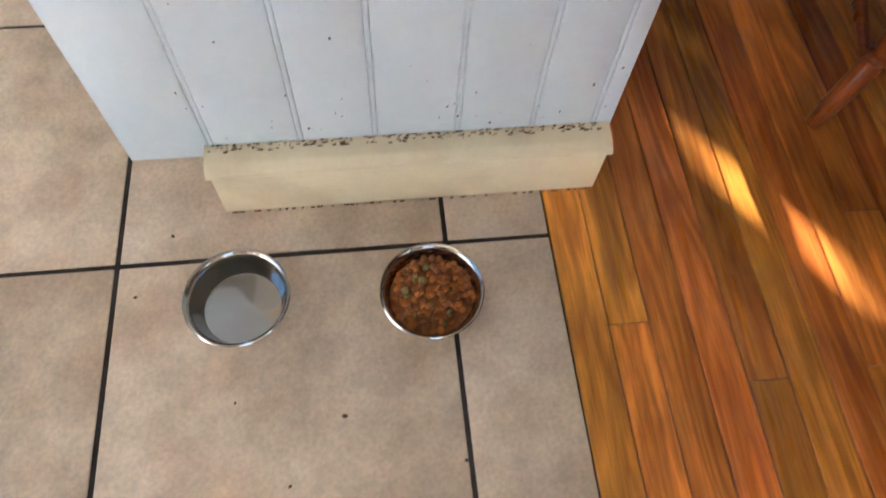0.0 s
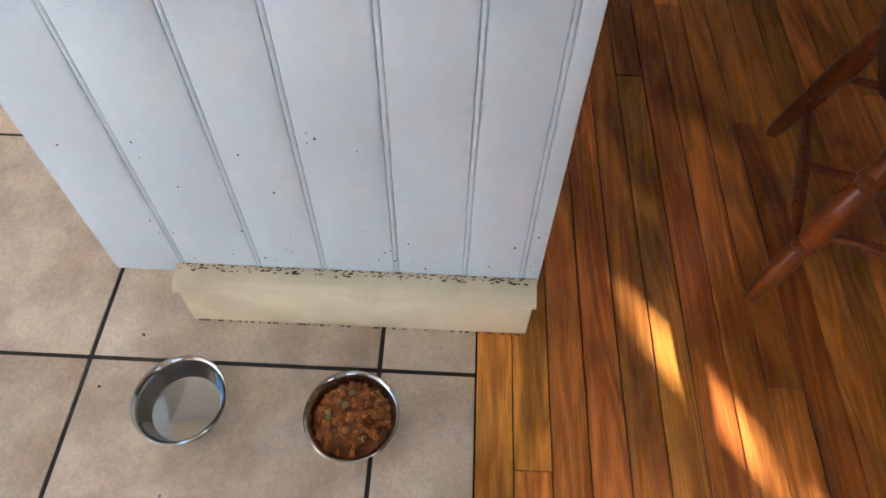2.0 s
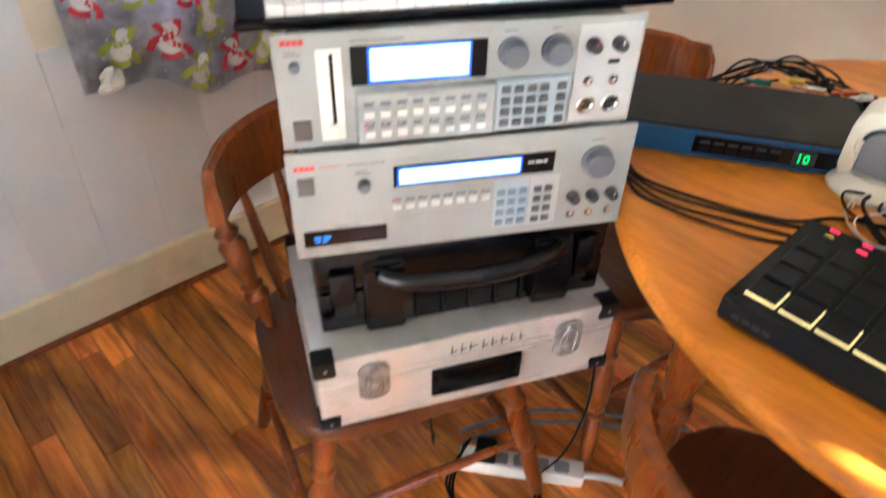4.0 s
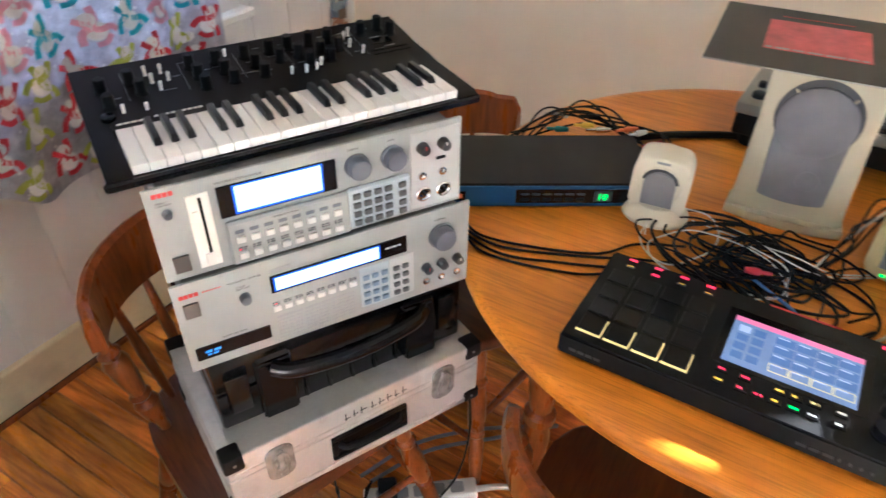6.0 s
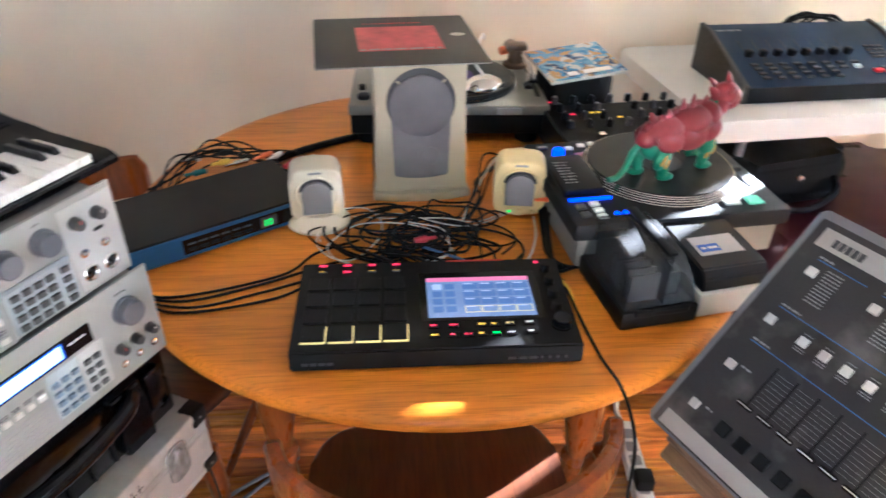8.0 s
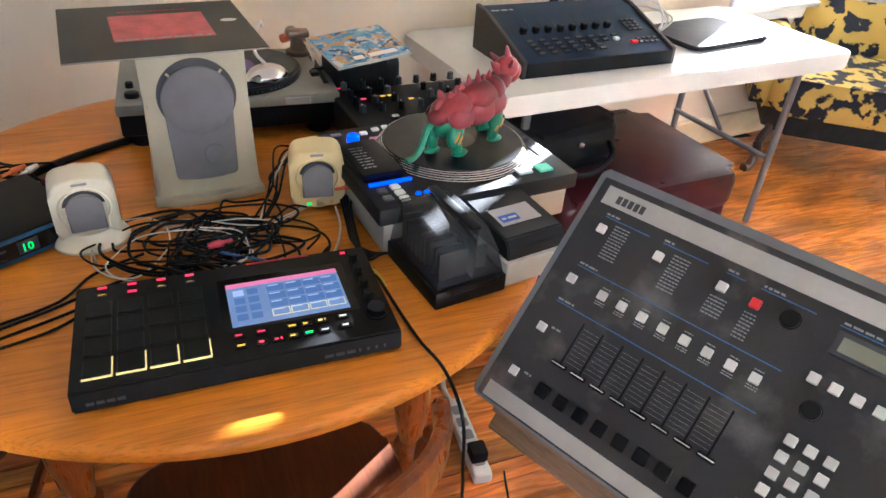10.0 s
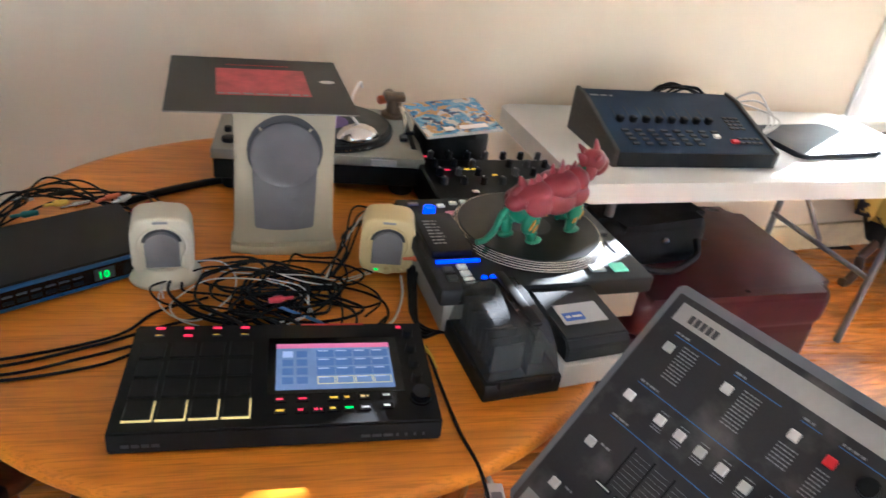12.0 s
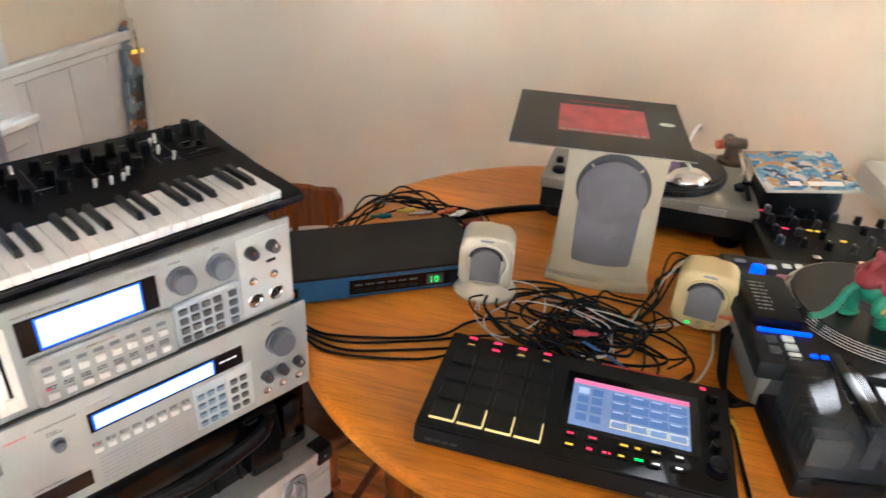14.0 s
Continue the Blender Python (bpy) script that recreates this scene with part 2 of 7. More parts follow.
M_DECK = material("dusty black deck", (0.010, 0.010, 0.011), 0.56, vary=0.3, scale=16, bump=0.05, fine=400, spec=0.45)
M_RUBBER = material("black rubber", (0.006, 0.006, 0.007), 0.6, vary=0.15, scale=20, spec=0.2)
M_PAD = material("charcoal rubber pad", (0.011, 0.011, 0.012), 0.5, vary=0.15, scale=30, spec=0.25)
M_SYNTH = material("dark anodised panel", (0.0065, 0.005, 0.0045), 0.46, 0.0, vary=0.1, scale=12, spec=0.14)
M_KEYW = material("white keys", (0.84, 0.83, 0.81), 0.22, vary=0.02)
M_KEYB = material("black keys", (0.012, 0.012, 0.013), 0.28, vary=0.1)
M_RACK = material("light grey steel faceplate", (0.305, 0.315, 0.305), 0.45, vary=0.03, scale=9, bump=0.04, fine=400)
M_RACKS = material("dark grey chassis", (0.20, 0.195, 0.19), 0.5, 0.3, vary=0.08, scale=9)
M_GREYP = material("mid grey panel", (0.42, 0.43, 0.43), 0.5, vary=0.04)
M_GREYKEY = material("blue-grey keypad", (0.36, 0.41, 0.45), 0.5, vary=0.04)
M_KNOB = material("grey knob", (0.135, 0.145, 0.17), 0.42, vary=0.06, scale=20)
M_KNOBD = material("dark grey knob", (0.055, 0.055, 0.058), 0.45, vary=0.1)
M_CREAMBTN = material("pale grey buttons", (0.60, 0.60, 0.57), 0.4, vary=0.03)
M_DARKBTN = material("dark buttons", (0.10, 0.105, 0.11), 0.4, vary=0.08)
M_BLUEBTN = material("slate blue buttons", (0.17, 0.24, 0.33), 0.4, vary=0.06)
M_SQUARE = material("brown-grey power button", (0.12, 0.105, 0.095), 0.4, vary=0.08)
M_RED = material("red print", (0.55, 0.035, 0.03), 0.5, vary=0.05)
M_INK = material("dark ink", (0.05, 0.05, 0.055), 0.6, vary=0.05)
# slight emission brightens this red plastic; the buttons are no lamps
M_REDBTN = material("faintly glowing red plastic button", (0.55, 0.012, 0.015), 0.4, vary=0.05, emit=0.1)
M_INKW = material("white ink", (0.75, 0.75, 0.73), 0.5, vary=0.04)
M_INKG = material("grey ink", (0.30, 0.30, 0.31), 0.5, vary=0.05)
M_BLUELINE = material("blue print", (0.05, 0.16, 0.42), 0.5, vary=0.05)
M_LCD = material("lit white-blue display", (0.45, 0.75, 1.0), 0.2, vary=0.04, scale=30, emit=1.0)
M_LCDB = material("blue display rim", (0.02, 0.09, 0.55), 0.2, vary=0.05, emit=0.55)
M_LCDTXT = material("blue readout", (0.05, 0.25, 0.8), 0.2, vary=0.02, emit=0.4)
M_GREENLED = material("green readout", (0.05, 1.0, 0.12), 0.2, vary=0.02, emit=0.9)
M_REDLED = material("red light", (1.0, 0.04, 0.10), 0.2, vary=0.02, emit=0.6)
M_YELLED = material("yellow light", (1.0, 0.62, 0.06), 0.2, vary=0.02, emit=0.4)
M_PADLED = material("pale yellow pad light", (1.0, 0.74, 0.28), 0.2, vary=0.02, emit=0.45)
M_BLUELED = material("blue light", (0.010, 0.055, 1.0), 0.2, vary=0.02, emit=1.8)
M_WHITELED = material("pale lit button", (0.78, 0.80, 0.72), 0.3, vary=0.02, emit=0.12)
M_GREENBTN = material("pale green lit button", (0.25, 0.85, 0.55), 0.3, vary=0.02, emit=0.2)
M_SCR = material("lit screen ground", (0.22, 0.34, 0.60), 0.12, vary=0.10, scale=14, emit=0.30)
M_SCRP = material("pink screen bar", (0.85, 0.22, 0.42), 0.12, vary=0.04, emit=0.32)
M_SCRL = material("pale screen fields", (0.48, 0.62, 0.88), 0.12, vary=0.04, emit=0.36)
M_SCRY = material("yellow screen outline", (0.80, 0.78, 0.45), 0.12, vary=0.04, emit=0.30)
M_SCRD = material("dark screen fields", (0.10, 0.20, 0.46), 0.12, vary=0.04, emit=0.26)
M_BEIGE = material("aged beige plastic", (0.72, 0.67, 0.53), 0.42, vary=0.04, scale=9, bump=0.04, fine=400)
M_BEIGEG = material("greyer beige plastic", (0.45, 0.395, 0.275), 0.45, vary=0.04, scale=9, bump=0.04, fine=400)
M_YELLOWED = material("yellowed beige plastic", (0.74, 0.60, 0.30), 0.42, vary=0.05, scale=9, bump=0.04, fine=400)
M_GRILLE = material("grey speaker cloth", (0.185, 0.178, 0.19), 0.85, vary=0.10, scale=14, bump=0.25, fine=900)
M_GRILLEP = material("pale grey speaker cloth", (0.27, 0.26, 0.275), 0.85, vary=0.10, scale=14, bump=0.25, fine=900)
M_BLUEFACE = material("blue anodised faceplate", (0.02, 0.10, 0.25), 0.35, 0.4, vary=0.06, scale=12)
M_1UTOP = material("brown-black painted steel lid", (0.014, 0.010, 0.007), 0.48, vary=0.1, scale=10, spec=0.22)
M_SLEEVE = material("dark brown-black card sleeve", (0.022, 0.019, 0.016), 0.42, vary=0.10, scale=10, colour2=(0.034, 0.028, 0.023), spec=0.25)
M_SLEEVER = material("red printed picture", (0.60, 0.075, 0.085), 0.45, vary=0.16, scale=26, colour2=(0.34, 0.05, 0.05))
M_CARDEDGE = material("worn card edge", (0.42, 0.40, 0.36), 0.8, vary=0.2, scale=60)
M_SILVER = material("silver-grey painted metal", (0.34, 0.325, 0.28), 0.40, 0.35, vary=0.05, scale=10)
M_VINYL = material("black vinyl record", (0.007, 0.007, 0.008), 0.36, vary=0.1, scale=30, spec=0.4)
M_PURPLE = material("purple record label", (0.20, 0.12, 0.34), 0.5, vary=0.1, scale=30)
M_BROWNMETAL = material("brown tonearm metal", (0.22, 0.15, 0.10), 0.35, 0.7, vary=0.1, scale=20)
M_COMIC = speckled("blue printed booklet cover", [(0.08, 0.24, 0.46), (0.16, 0.34, 0.55), (0.10, 0.26, 0.48), (0.44, 0.30, 0.15), (0.20, 0.38, 0.55), (0.52, 0.54, 0.54), (0.06, 0.09, 0.16)], 42, 0.25)
M_SMOKE = material("smoked clear plastic", (0.050, 0.050, 0.054), 0.50, vary=0.2, scale=12, fine=300, bump=0.04, spec=0.6, alpha=0.60)
M_SMOKED = material("dark smoked plastic", (0.012, 0.012, 0.014), 0.46, vary=0.25, scale=14, fine=300, bump=0.04, spec=0.5, alpha=0.92)
M_SMOKE2 = material("smoky grey plastic", (0.085, 0.080, 0.070), 0.3, vary=0.15, scale=14)
M_OFFWHITE = material("off-white plastic", (0.72, 0.70, 0.64), 0.42, vary=0.03, scale=9)
M_BLUELABEL = material("blue label", (0.04, 0.13, 0.55), 0.4, vary=0.05)
M_GREYLABEL = material("grey label", (0.50, 0.50, 0.50), 0.4, vary=0.05)
M_SPFACE = material("dusty charcoal panel", (0.040, 0.037, 0.038), 0.5, vary=0.20, scale=10, bump=0.08, fine=420, colour2=(0.130, 0.120, 0.114), spec=0.25, lo=0.54, hi=0.70)
M_SPRIM = material("blue-grey case", (0.17, 0.175, 0.195), 0.42, vary=0.06, scale=10, bump=0.05, fine=400)
M_SPSTRIP = material("light grey strip", (0.40, 0.385, 0.37), 0.5, vary=0.06, scale=12)
M_NAVY = material("blue-black metal panel", (0.009, 0.026, 0.060), 0.5, 0.0, vary=0.08, scale=12, spec=0.18)
M_WOODEND = material("dark walnut cheek", (0.060, 0.045, 0.036), 0.45, vary=0.15, scale=12, stretch=(1, 8, 8))
M_WTABLE = material("white moulded plastic", (0.70, 0.68, 0.64), 0.42, vary=0.02, scale=8, bump=0.15, fine=350)
M_GREYMETAL = material("grey powder-coated tube", (0.20, 0.20, 0.21), 0.4, 0.3, vary=0.08)
M_LEATHER = material("oxblood leather", (0.058, 0.0055, 0.011), 0.30, vary=0.14, scale=9, bump=0.12, fine=120, colour2=(0.034, 0.004, 0.007), spec=0.42)
M_NYLON = material("black nylon", (0.005, 0.005, 0.006), 0.5, vary=0.2, scale=16, bump=0.4, fine=220, spec=0.2)
M_GREENTOY = material("green soft plastic", (0.03, 0.27, 0.15), 0.35, vary=0.12, scale=14, bump=0.1)
M_REDTOY = material("dark red plastic", (0.27, 0.026, 0.038), 0.36, vary=0.16, scale=18, bump=0.15)
M_ORANGETOY = material("orange stripes", (0.75, 0.33, 0.04), 0.4, vary=0.1)
M_CABLE = material("black cable", (0.006, 0.006, 0.007), 0.42, vary=0.1, scale=12, spec=0.2)
M_CABLEW = material("white cable", (0.72, 0.70, 0.66), 0.42, vary=0.04, scale=12)
M_CABLEG = material("grey cable", (0.24, 0.25, 0.28), 0.45, vary=0.06, scale=12)
M_PLUGR = material("red plug", (0.50, 0.03, 0.05), 0.4, vary=0.06)
M_PLUGO = material("orange plug", (0.75, 0.16, 0.05), 0.4, vary=0.06)
M_PLUGY = material("yellow plug", (0.72, 0.46, 0.04), 0.4, vary=0.06)
M_PLUGT = material("teal plug", (0.02, 0.22, 0.22), 0.4, vary=0.06)
M_PLUGS = material("nickel plug", (0.62, 0.60, 0.57), 0.25, 1.0, vary=0.06)
M_STRIP = material("white power strip plastic", (0.80, 0.78, 0.75), 0.4, vary=0.03, scale=9)
M_FOOD = material("brown kibble", (0.36, 0.115, 0.020), 0.7, vary=0.2, scale=60, bump=0.3, fine=400, random_tint=0.0)
M_FOODO = material("orange kibble", (0.58, 0.17, 0.016), 0.7, vary=0.2, scale=60, bump=0.3, fine=400)
M_FOODG = material("olive kibble", (0.36, 0.28, 0.08), 0.7, vary=0.2, scale=60, bump=0.3, fine=400)
M_CLOTH = material("grey fleece", (0.42, 0.40, 0.455), 0.95, vary=0.18, scale=34, bump=0.9, fine=260, colour2=(0.60, 0.58, 0.63), lo=0.42, hi=0.62)
M_CLW = material("white fleece print", (0.80, 0.78, 0.78), 0.95, vary=0.05, scale=40, bump=0.5, fine=300)
M_CLR = material("red fleece print", (0.60, 0.04, 0.06), 0.95, vary=0.08, scale=40, bump=0.5, fine=300)
M_CLB = material("turquoise fleece print", (0.05, 0.42, 0.55), 0.95, vary=0.08, scale=40, bump=0.5, fine=300)
M_CLG = material("lime fleece print", (0.48, 0.52, 0.08), 0.95, vary=0.08, scale=40, bump=0.5, fine=300)
M_CLP = material("pink fleece print", (0.72, 0.32, 0.40), 0.95, vary=0.08, scale=40, bump=0.5, fine=300)
M_BOARD = speckled("printed board", [(0.16, 0.20, 0.25), (0.30, 0.36, 0.42), (0.20, 0.25, 0.31), (0.66, 0.60, 0.50), (0.42, 0.18, 0.09), (0.24, 0.31, 0.38), (0.10, 0.12, 0.15), (0.34, 0.40, 0.46)], 26, 0.35)
M_YELFAB = material("mustard printed fabric", (0.46, 0.31, 0.06), 0.9, vary=0.10, scale=13, bump=0.3, fine=300, colour2=(0.012, 0.013, 0.022), lo=0.49, hi=0.52)
M_BLKFAB = material("black fabric", (0.016, 0.016, 0.018), 0.85, vary=0.2, scale=20, bump=0.3)
M_DKWOOD = material("dark carved wood", (0.055, 0.025, 0.014), 0.35, vary=0.15, scale=10)
M_GLASS = material("window glass", (0.9, 0.93, 0.95), 0.02, vary=0, transmission=1.0)
M_MOUSEPAD = material("dark blue-black cloth pad", (0.022, 0.024, 0.032), 0.6, vary=0.1)


# ---- mesh helpers ----
def rot_between(d):
    return Vector((0, 0, 1)).rotation_difference(Vector(d).normalized()).to_matrix().to_4x4()


def box(bm, x0, x1, y0, y1, z0, z1, bevel=0.0, seg=1, m=None):
    """A box with rounded edges added to bm."""
    vs = [bm.verts.new(Vector((x, y, z))) for x in (x0, x1) for y in (y0, y1) for z in (z0, z1)]
    f = [(0, 1, 3, 2), (4, 6, 7, 5), (0, 4, 5, 1), (2, 3, 7, 6), (0, 2, 6, 4), (1, 5, 7, 3)]
    fs = [bm.faces.new([vs[i] for i in q]) for q in f]
    if bevel:
        es = list({e for q in fs for e in q.edges})
        r = bmesh.ops.bevel(bm, geom=es, offset=bevel, segments=seg, affect="EDGES", profile=0.5)
        vs = list({v for q in r["faces"] for v in q.verts} | {v for v in vs if v.is_valid})
    if m is not None:
        bmesh.ops.transform(bm, matrix=m, verts=vs)
    return vs


def lathe(bm, prof, seg=20, m=None, caps=True):
    """A turned body about z from (radius, height) pairs."""
    rings = []
    for r, z in prof:
        rings.append([bm.verts.new((max(r, 1e-4) * math.cos(2 * math.pi * i / seg), max(r, 1e-4) * math.sin(2 * math.pi * i / seg), z)) for i in range(seg)])
    for a, b in zip(rings, rings[1:]):
        for i in range(seg):
            bm.faces.new((a[i], a[(i + 1) % seg], b[(i + 1) % seg], b[i]))
    if caps:
        bm.faces.new(rings[0][::-1])
        bm.faces.new(rings[-1])
    vs = [v for r in rings for v in r]
    if m is not None:
        bmesh.ops.transform(bm, matrix=m, verts=vs)
    return vs


def turned(bm, p0, p1, prof, seg=14):
    """A turned rod from p0 to p1; prof gives (share of the length, radius)."""
    p0, p1 = Vector(p0), Vector(p1)
    ln = (p1 - p0).length
    return lathe(bm, [(r, t * ln) for t, r in prof], seg, Matrix.Translation(p0) @ rot_between(p1 - p0))


def smooth_path(pts, n=8):
    """Catmull-Rom points through pts."""
    p = [Vector(q) for q in pts]
    p = [2 * p[0] - p[1]] + p + [2 * p[-1] - p[-2]]
    out = []
    for i in range(1, len(p) - 2):
        for k in range(n):
            t = k / n
            a, b, c, d = p[i - 1], p[i], p[i + 1], p[i + 2]
            out.append(0.5 * ((2 * b) + (c - a) * t + (2 * a - 5 * b + 4 * c - d) * t * t + (3 * b - a - 3 * c + d) * t ** 3))
    return out + [p[-2]]


def tube(bm, pts, r, seg=8, n=8):
    """A round cord along a smooth path."""
    pts = smooth_path(pts, n)
    up = Vector((0.13, 0.21, 0.97))
    rings = []
    for i, q in enumerate(pts):
        d = (pts[min(i + 1, len(pts) - 1)] - pts[max(i - 1, 0)]).normalized()
        a = d.cross(up)
        a = a.normalized() if a.length > 1e-3 else Vector((1, 0, 0))
        b = d.cross(a)
        rings.append([bm.verts.new(q + r * (a * math.cos(2 * math.pi * k / seg) + b * math.sin(2 * math.pi * k / seg))) for k in range(seg)])
    for a, b in zip(rings, rings[1:]):
        for k in range(seg):
            bm.faces.new((a[k], b[k], b[(k + 1) % seg], a[(k + 1) % seg]))
    bm.faces.new(rings[0])
    bm.faces.new(rings[-1][::-1])


def prism(bm, outline, z0, z1, bevel=0.0, seg=2, m=None, top_only=False):
    """An outline in x, y pulled up from z0 to z1, with its rims rounded."""
    lo = [bm.verts.new((x, y, z0)) for x, y in outline]
    hi = [bm.verts.new((x, y, z1)) for x, y in outline]
    k = len(outline)
    fl, fh = bm.faces.new(lo[::-1]), bm.faces.new(hi)
    for i in range(k):
        bm.faces.new((lo[i], lo[(i + 1) % k], hi[(i + 1) % k], hi[i]))
    vs = lo + hi
    if bevel:
        es = list(fh.edges) if top_only else list(fh.edges) + list(fl.edges)
        r = bmesh.ops.bevel(bm, geom=es, offset=bevel, segments=seg, affect="EDGES", profile=0.5)
        vs = list({v for q in r["faces"] for v in q.verts} | {v for v in vs if v.is_valid})
    if m is not None:
        bmesh.ops.transform(bm, matrix=m, verts=vs)
    return vs


def rrect(x0, x1, y0, y1, r, n=5):
    out = []
    for cx, cy, a in ((x1 - r, y1 - r, 0), (x0 + r, y1 - r, 90), (x0 + r, y0 + r, 180), (x1 - r, y0 + r, 270)):
        for k in range(n + 1):
            t = radians(a + 90 * k / n)
            out.append((cx + r * math.cos(t), cy + r * math.sin(t)))
    return out


def B():
    return bmesh.new()


def mesh_of(name, bm, mat, smooth=30):
    bmesh.ops.recalc_face_normals(bm, faces=bm.faces)
    me = bpy.data.meshes.new(name)
    bm.to_mesh(me)
    bm.free()
    for f in me.polygons:
        f.use_smooth = smooth > 0
    if smooth:
        me.set_sharp_from_angle(angle=radians(smooth))
    for q in (mat if isinstance(mat, (list, tuple)) else [mat]):
        me.materials.append(q)
    return me


def part(name, bm, mat, parent, label="", smooth=30):
    """bm as one mesh object under a thing or a part."""
    ob = new(name, mesh_of(name, bm, mat, smooth))
    ob.parent = parent
    if label:
        tagged(ob, label)
    return ob


def share(name, me, parent, m):
    """Another object on the same mesh."""
    ob = new(name, me)
    ob.parent = parent
    ob.matrix_basis = m
    return ob


def thing(name, m, label, category, group="", kind=""):
    ob = new(name)
    ob.matrix_world = m
    return tagged(ob, label, category, group, kind)


def solid(name, bm, mat, label, category, m=None, group="", kind="", smooth=30):
    ob = new(name, mesh_of(name, bm, mat, smooth))
    if m is not None:
        ob.matrix_world = m
    return tagged(ob, label, category, group, kind)


def words(text, size, mat, parent, m, name="lettering", depth=0.0004):
    """Raised printed words, laid in the x, y plane of m."""
    cu = bpy.data.curves.new("words", "FONT")
    cu.body, cu.size, cu.extrude = text, size, depth
    cu.resolution_u = 2
    tmp = bpy.data.objects.new("words", cu)
    me = bpy.data.meshes.new_from_object(tmp)
    bpy.data.objects.remove(tmp)
    me.materials.append(mat)
    ob = new(name, me)
    ob.parent = parent
    ob.matrix_basis = m
    return ob


def bars(bm, x0, x1, y, h, z=0.0, pitch=None, n=1, gap=0.25, m=None, t=0.0005):
    """Word-like bars in the x, y plane."""
    for i in range(n):
        x = x0
        yy = y - i * (pitch or 0)
        while x < x1 - 1e-4:
            w = min(h * random.uniform(1.2, 4.0), x1 - x)
            if w > h * 0.4:
                box(bm, x, x + w, yy, yy + h, z, z + t, m=m)
            x += w + h * gap * 3


FACE = pose(0, 0, 0, 90, 0, 0)   # x along a front, y up it, z out of it (towards -y)

# material of the added blind that shapes the sunlight at the east window
M_BLIND = bpy.data.materials.new("translucent white blind")
M_BLIND.use_nodes = True
bn = M_BLIND.node_tree.nodes
tr, mx_ = bn.new("ShaderNodeBsdfTranslucent"), bn.new("ShaderNodeMixShader")
tr.inputs[0].default_value = (0.92, 0.90, 0.86, 1)
bn["Principled BSDF"].inputs["Base Color"].default_value = (0.85, 0.84, 0.80, 1)
mx_.inputs[0].default_value = 0.6
M_BLIND.node_tree.links.new(bn["Principled BSDF"].outputs[0], mx_.inputs[1])
M_BLIND.node_tree.links.new(tr.outputs[0], mx_.inputs[2])
M_BLIND.node_tree.links.new(mx_.outputs[0], bn["Material Output"].inputs[0])


# ---- the room ----
H = 2.45
WB0, WB1 = Vector((2.27, 1.575)), Vector((3.04, -3.40))     # line of the east wall


def wall(name, rects, m, mat, label, depth=0.12, wall_kind="structure"):
    """A wall of butted blocks, in its own x (along), z (up); the face at y=0, the body behind it at +y."""
    bm = B()
    for x0, x1, z0, z1 in rects:
        box(bm, x0, x1, 0, depth, z0, z1)
    return solid(name, bm, mat, label, "wall", m, kind="structure", smooth=0)


def pierced(length, wx0, wx1, wz0, wz1):
    return [(0, wx0, 0, H), (wx1, length, 0, H), (wx0, wx1, 0, wz0), (wx0, wx1, wz1, H)]


wall("wall_north", pierced(4.95, 3.40, 4.18, 0.82, 2.05), pose(-2.5, 1.555, 0), M_WALL_B, "off-white painted wall with boarded lower part")
wd = WB1 - WB0
EAST = Matrix.Translation((WB0.x, WB0.y, 0)) @ Matrix.Rotation(math.atan2(wd.y, wd.x), 4, "Z")
wall("wall_east", pierced(5.95, 4.15, 5.64, 0.70, 2.15), EAST, M_WALL_B, "warm cream painted plaster wall")
wall("wall_south", pierced(5.75, 2.35, 3.85, 0.85, 2.1), pose(3.25, -4.25, 0, 0, 0, 180), M_WALL_B, "warm cream painted plaster wall")
wall("wall_west", pierced(5.95, 3.8, 5.4, 0.9, 2.1), pose(-2.5, -4.25, 0, 0, 0, 90), M_WALL_L, "off-white painted kitchen wall")
bm = B()
prism(bm, [(-2.62, -4.37), (3.30, -4.37), (2.40, 1.68), (-2.62, 1.68)], H, H + 0.1)
solid("ceiling", bm, M_CEIL, "plain white ceiling", "ceiling", kind="structure", smooth=0)
bm = B()
prism(bm, [(-2.60, -4.35), (3.26, -4.35), (2.36, 1.66), (-2.60, 1.66)], -0.12, -0.008)
solid("floor", bm, M_GAP, "dark subfloor under tiles and oak strips", "floor", kind="structure", smooth=0)

# skirting, chair rail and boarding of the north wall
bm = B()
box(bm, 0.0, 4.95, -0.02, 0, 0.018, 0.135)
box(bm, 0.0, 4.95, -0.024, 0, 0.135, 0.150, 0.004)
solid("baseboard", bm, M_BASE, "cream painted baseboard with a rounded top", "baseboard", pose(-2.5, 1.555, 0), kind="structure")
bm = B()
box(bm, 0.0, 4.75, -0.012, -0.0, 0, 0.018, 0.004)
solid("trim", bm, M_CHAIR, "varnished oak shoe moulding on the floor", "trim", pose(-2.5, 1.535, 0), kind="structure")
bm = B()
box(bm, 4.22, 4.74, -0.028, 0, 0.915, 0.945, 0.005)
box(bm, 4.22, 4.74, -0.018, 0, 0.890, 0.915, 0.004)
solid("trim", bm, M_TRIM, "white chair rail moulding", "trim", pose(-2.5, 1.555, 0), kind="structure")
board_bm = B()
box(board_bm, 0.0003, 0.1597, -0.006, 0.0, 0.150, 0.889, 0.0011)
board_me = mesh_of("wall_board", board_bm, M_WALL_L)
holder = thing("wainscot", pose(-2.5, 1.555, 0), "white painted vertical boards on the lower wall", "wainscot", kind="structure")
for i in range(12, 30):
    if i < 20 or i > 25:
        share("board", board_me, holder, pose(i * 0.16, 0, 0))
low_bm = B()
box(low_bm, 0.0003, 0.1597, -0.006, 0.0, 0.150, 0.728, 0.0011)
low_me = mesh_of("wall_board", low_bm, M_WALL_L)
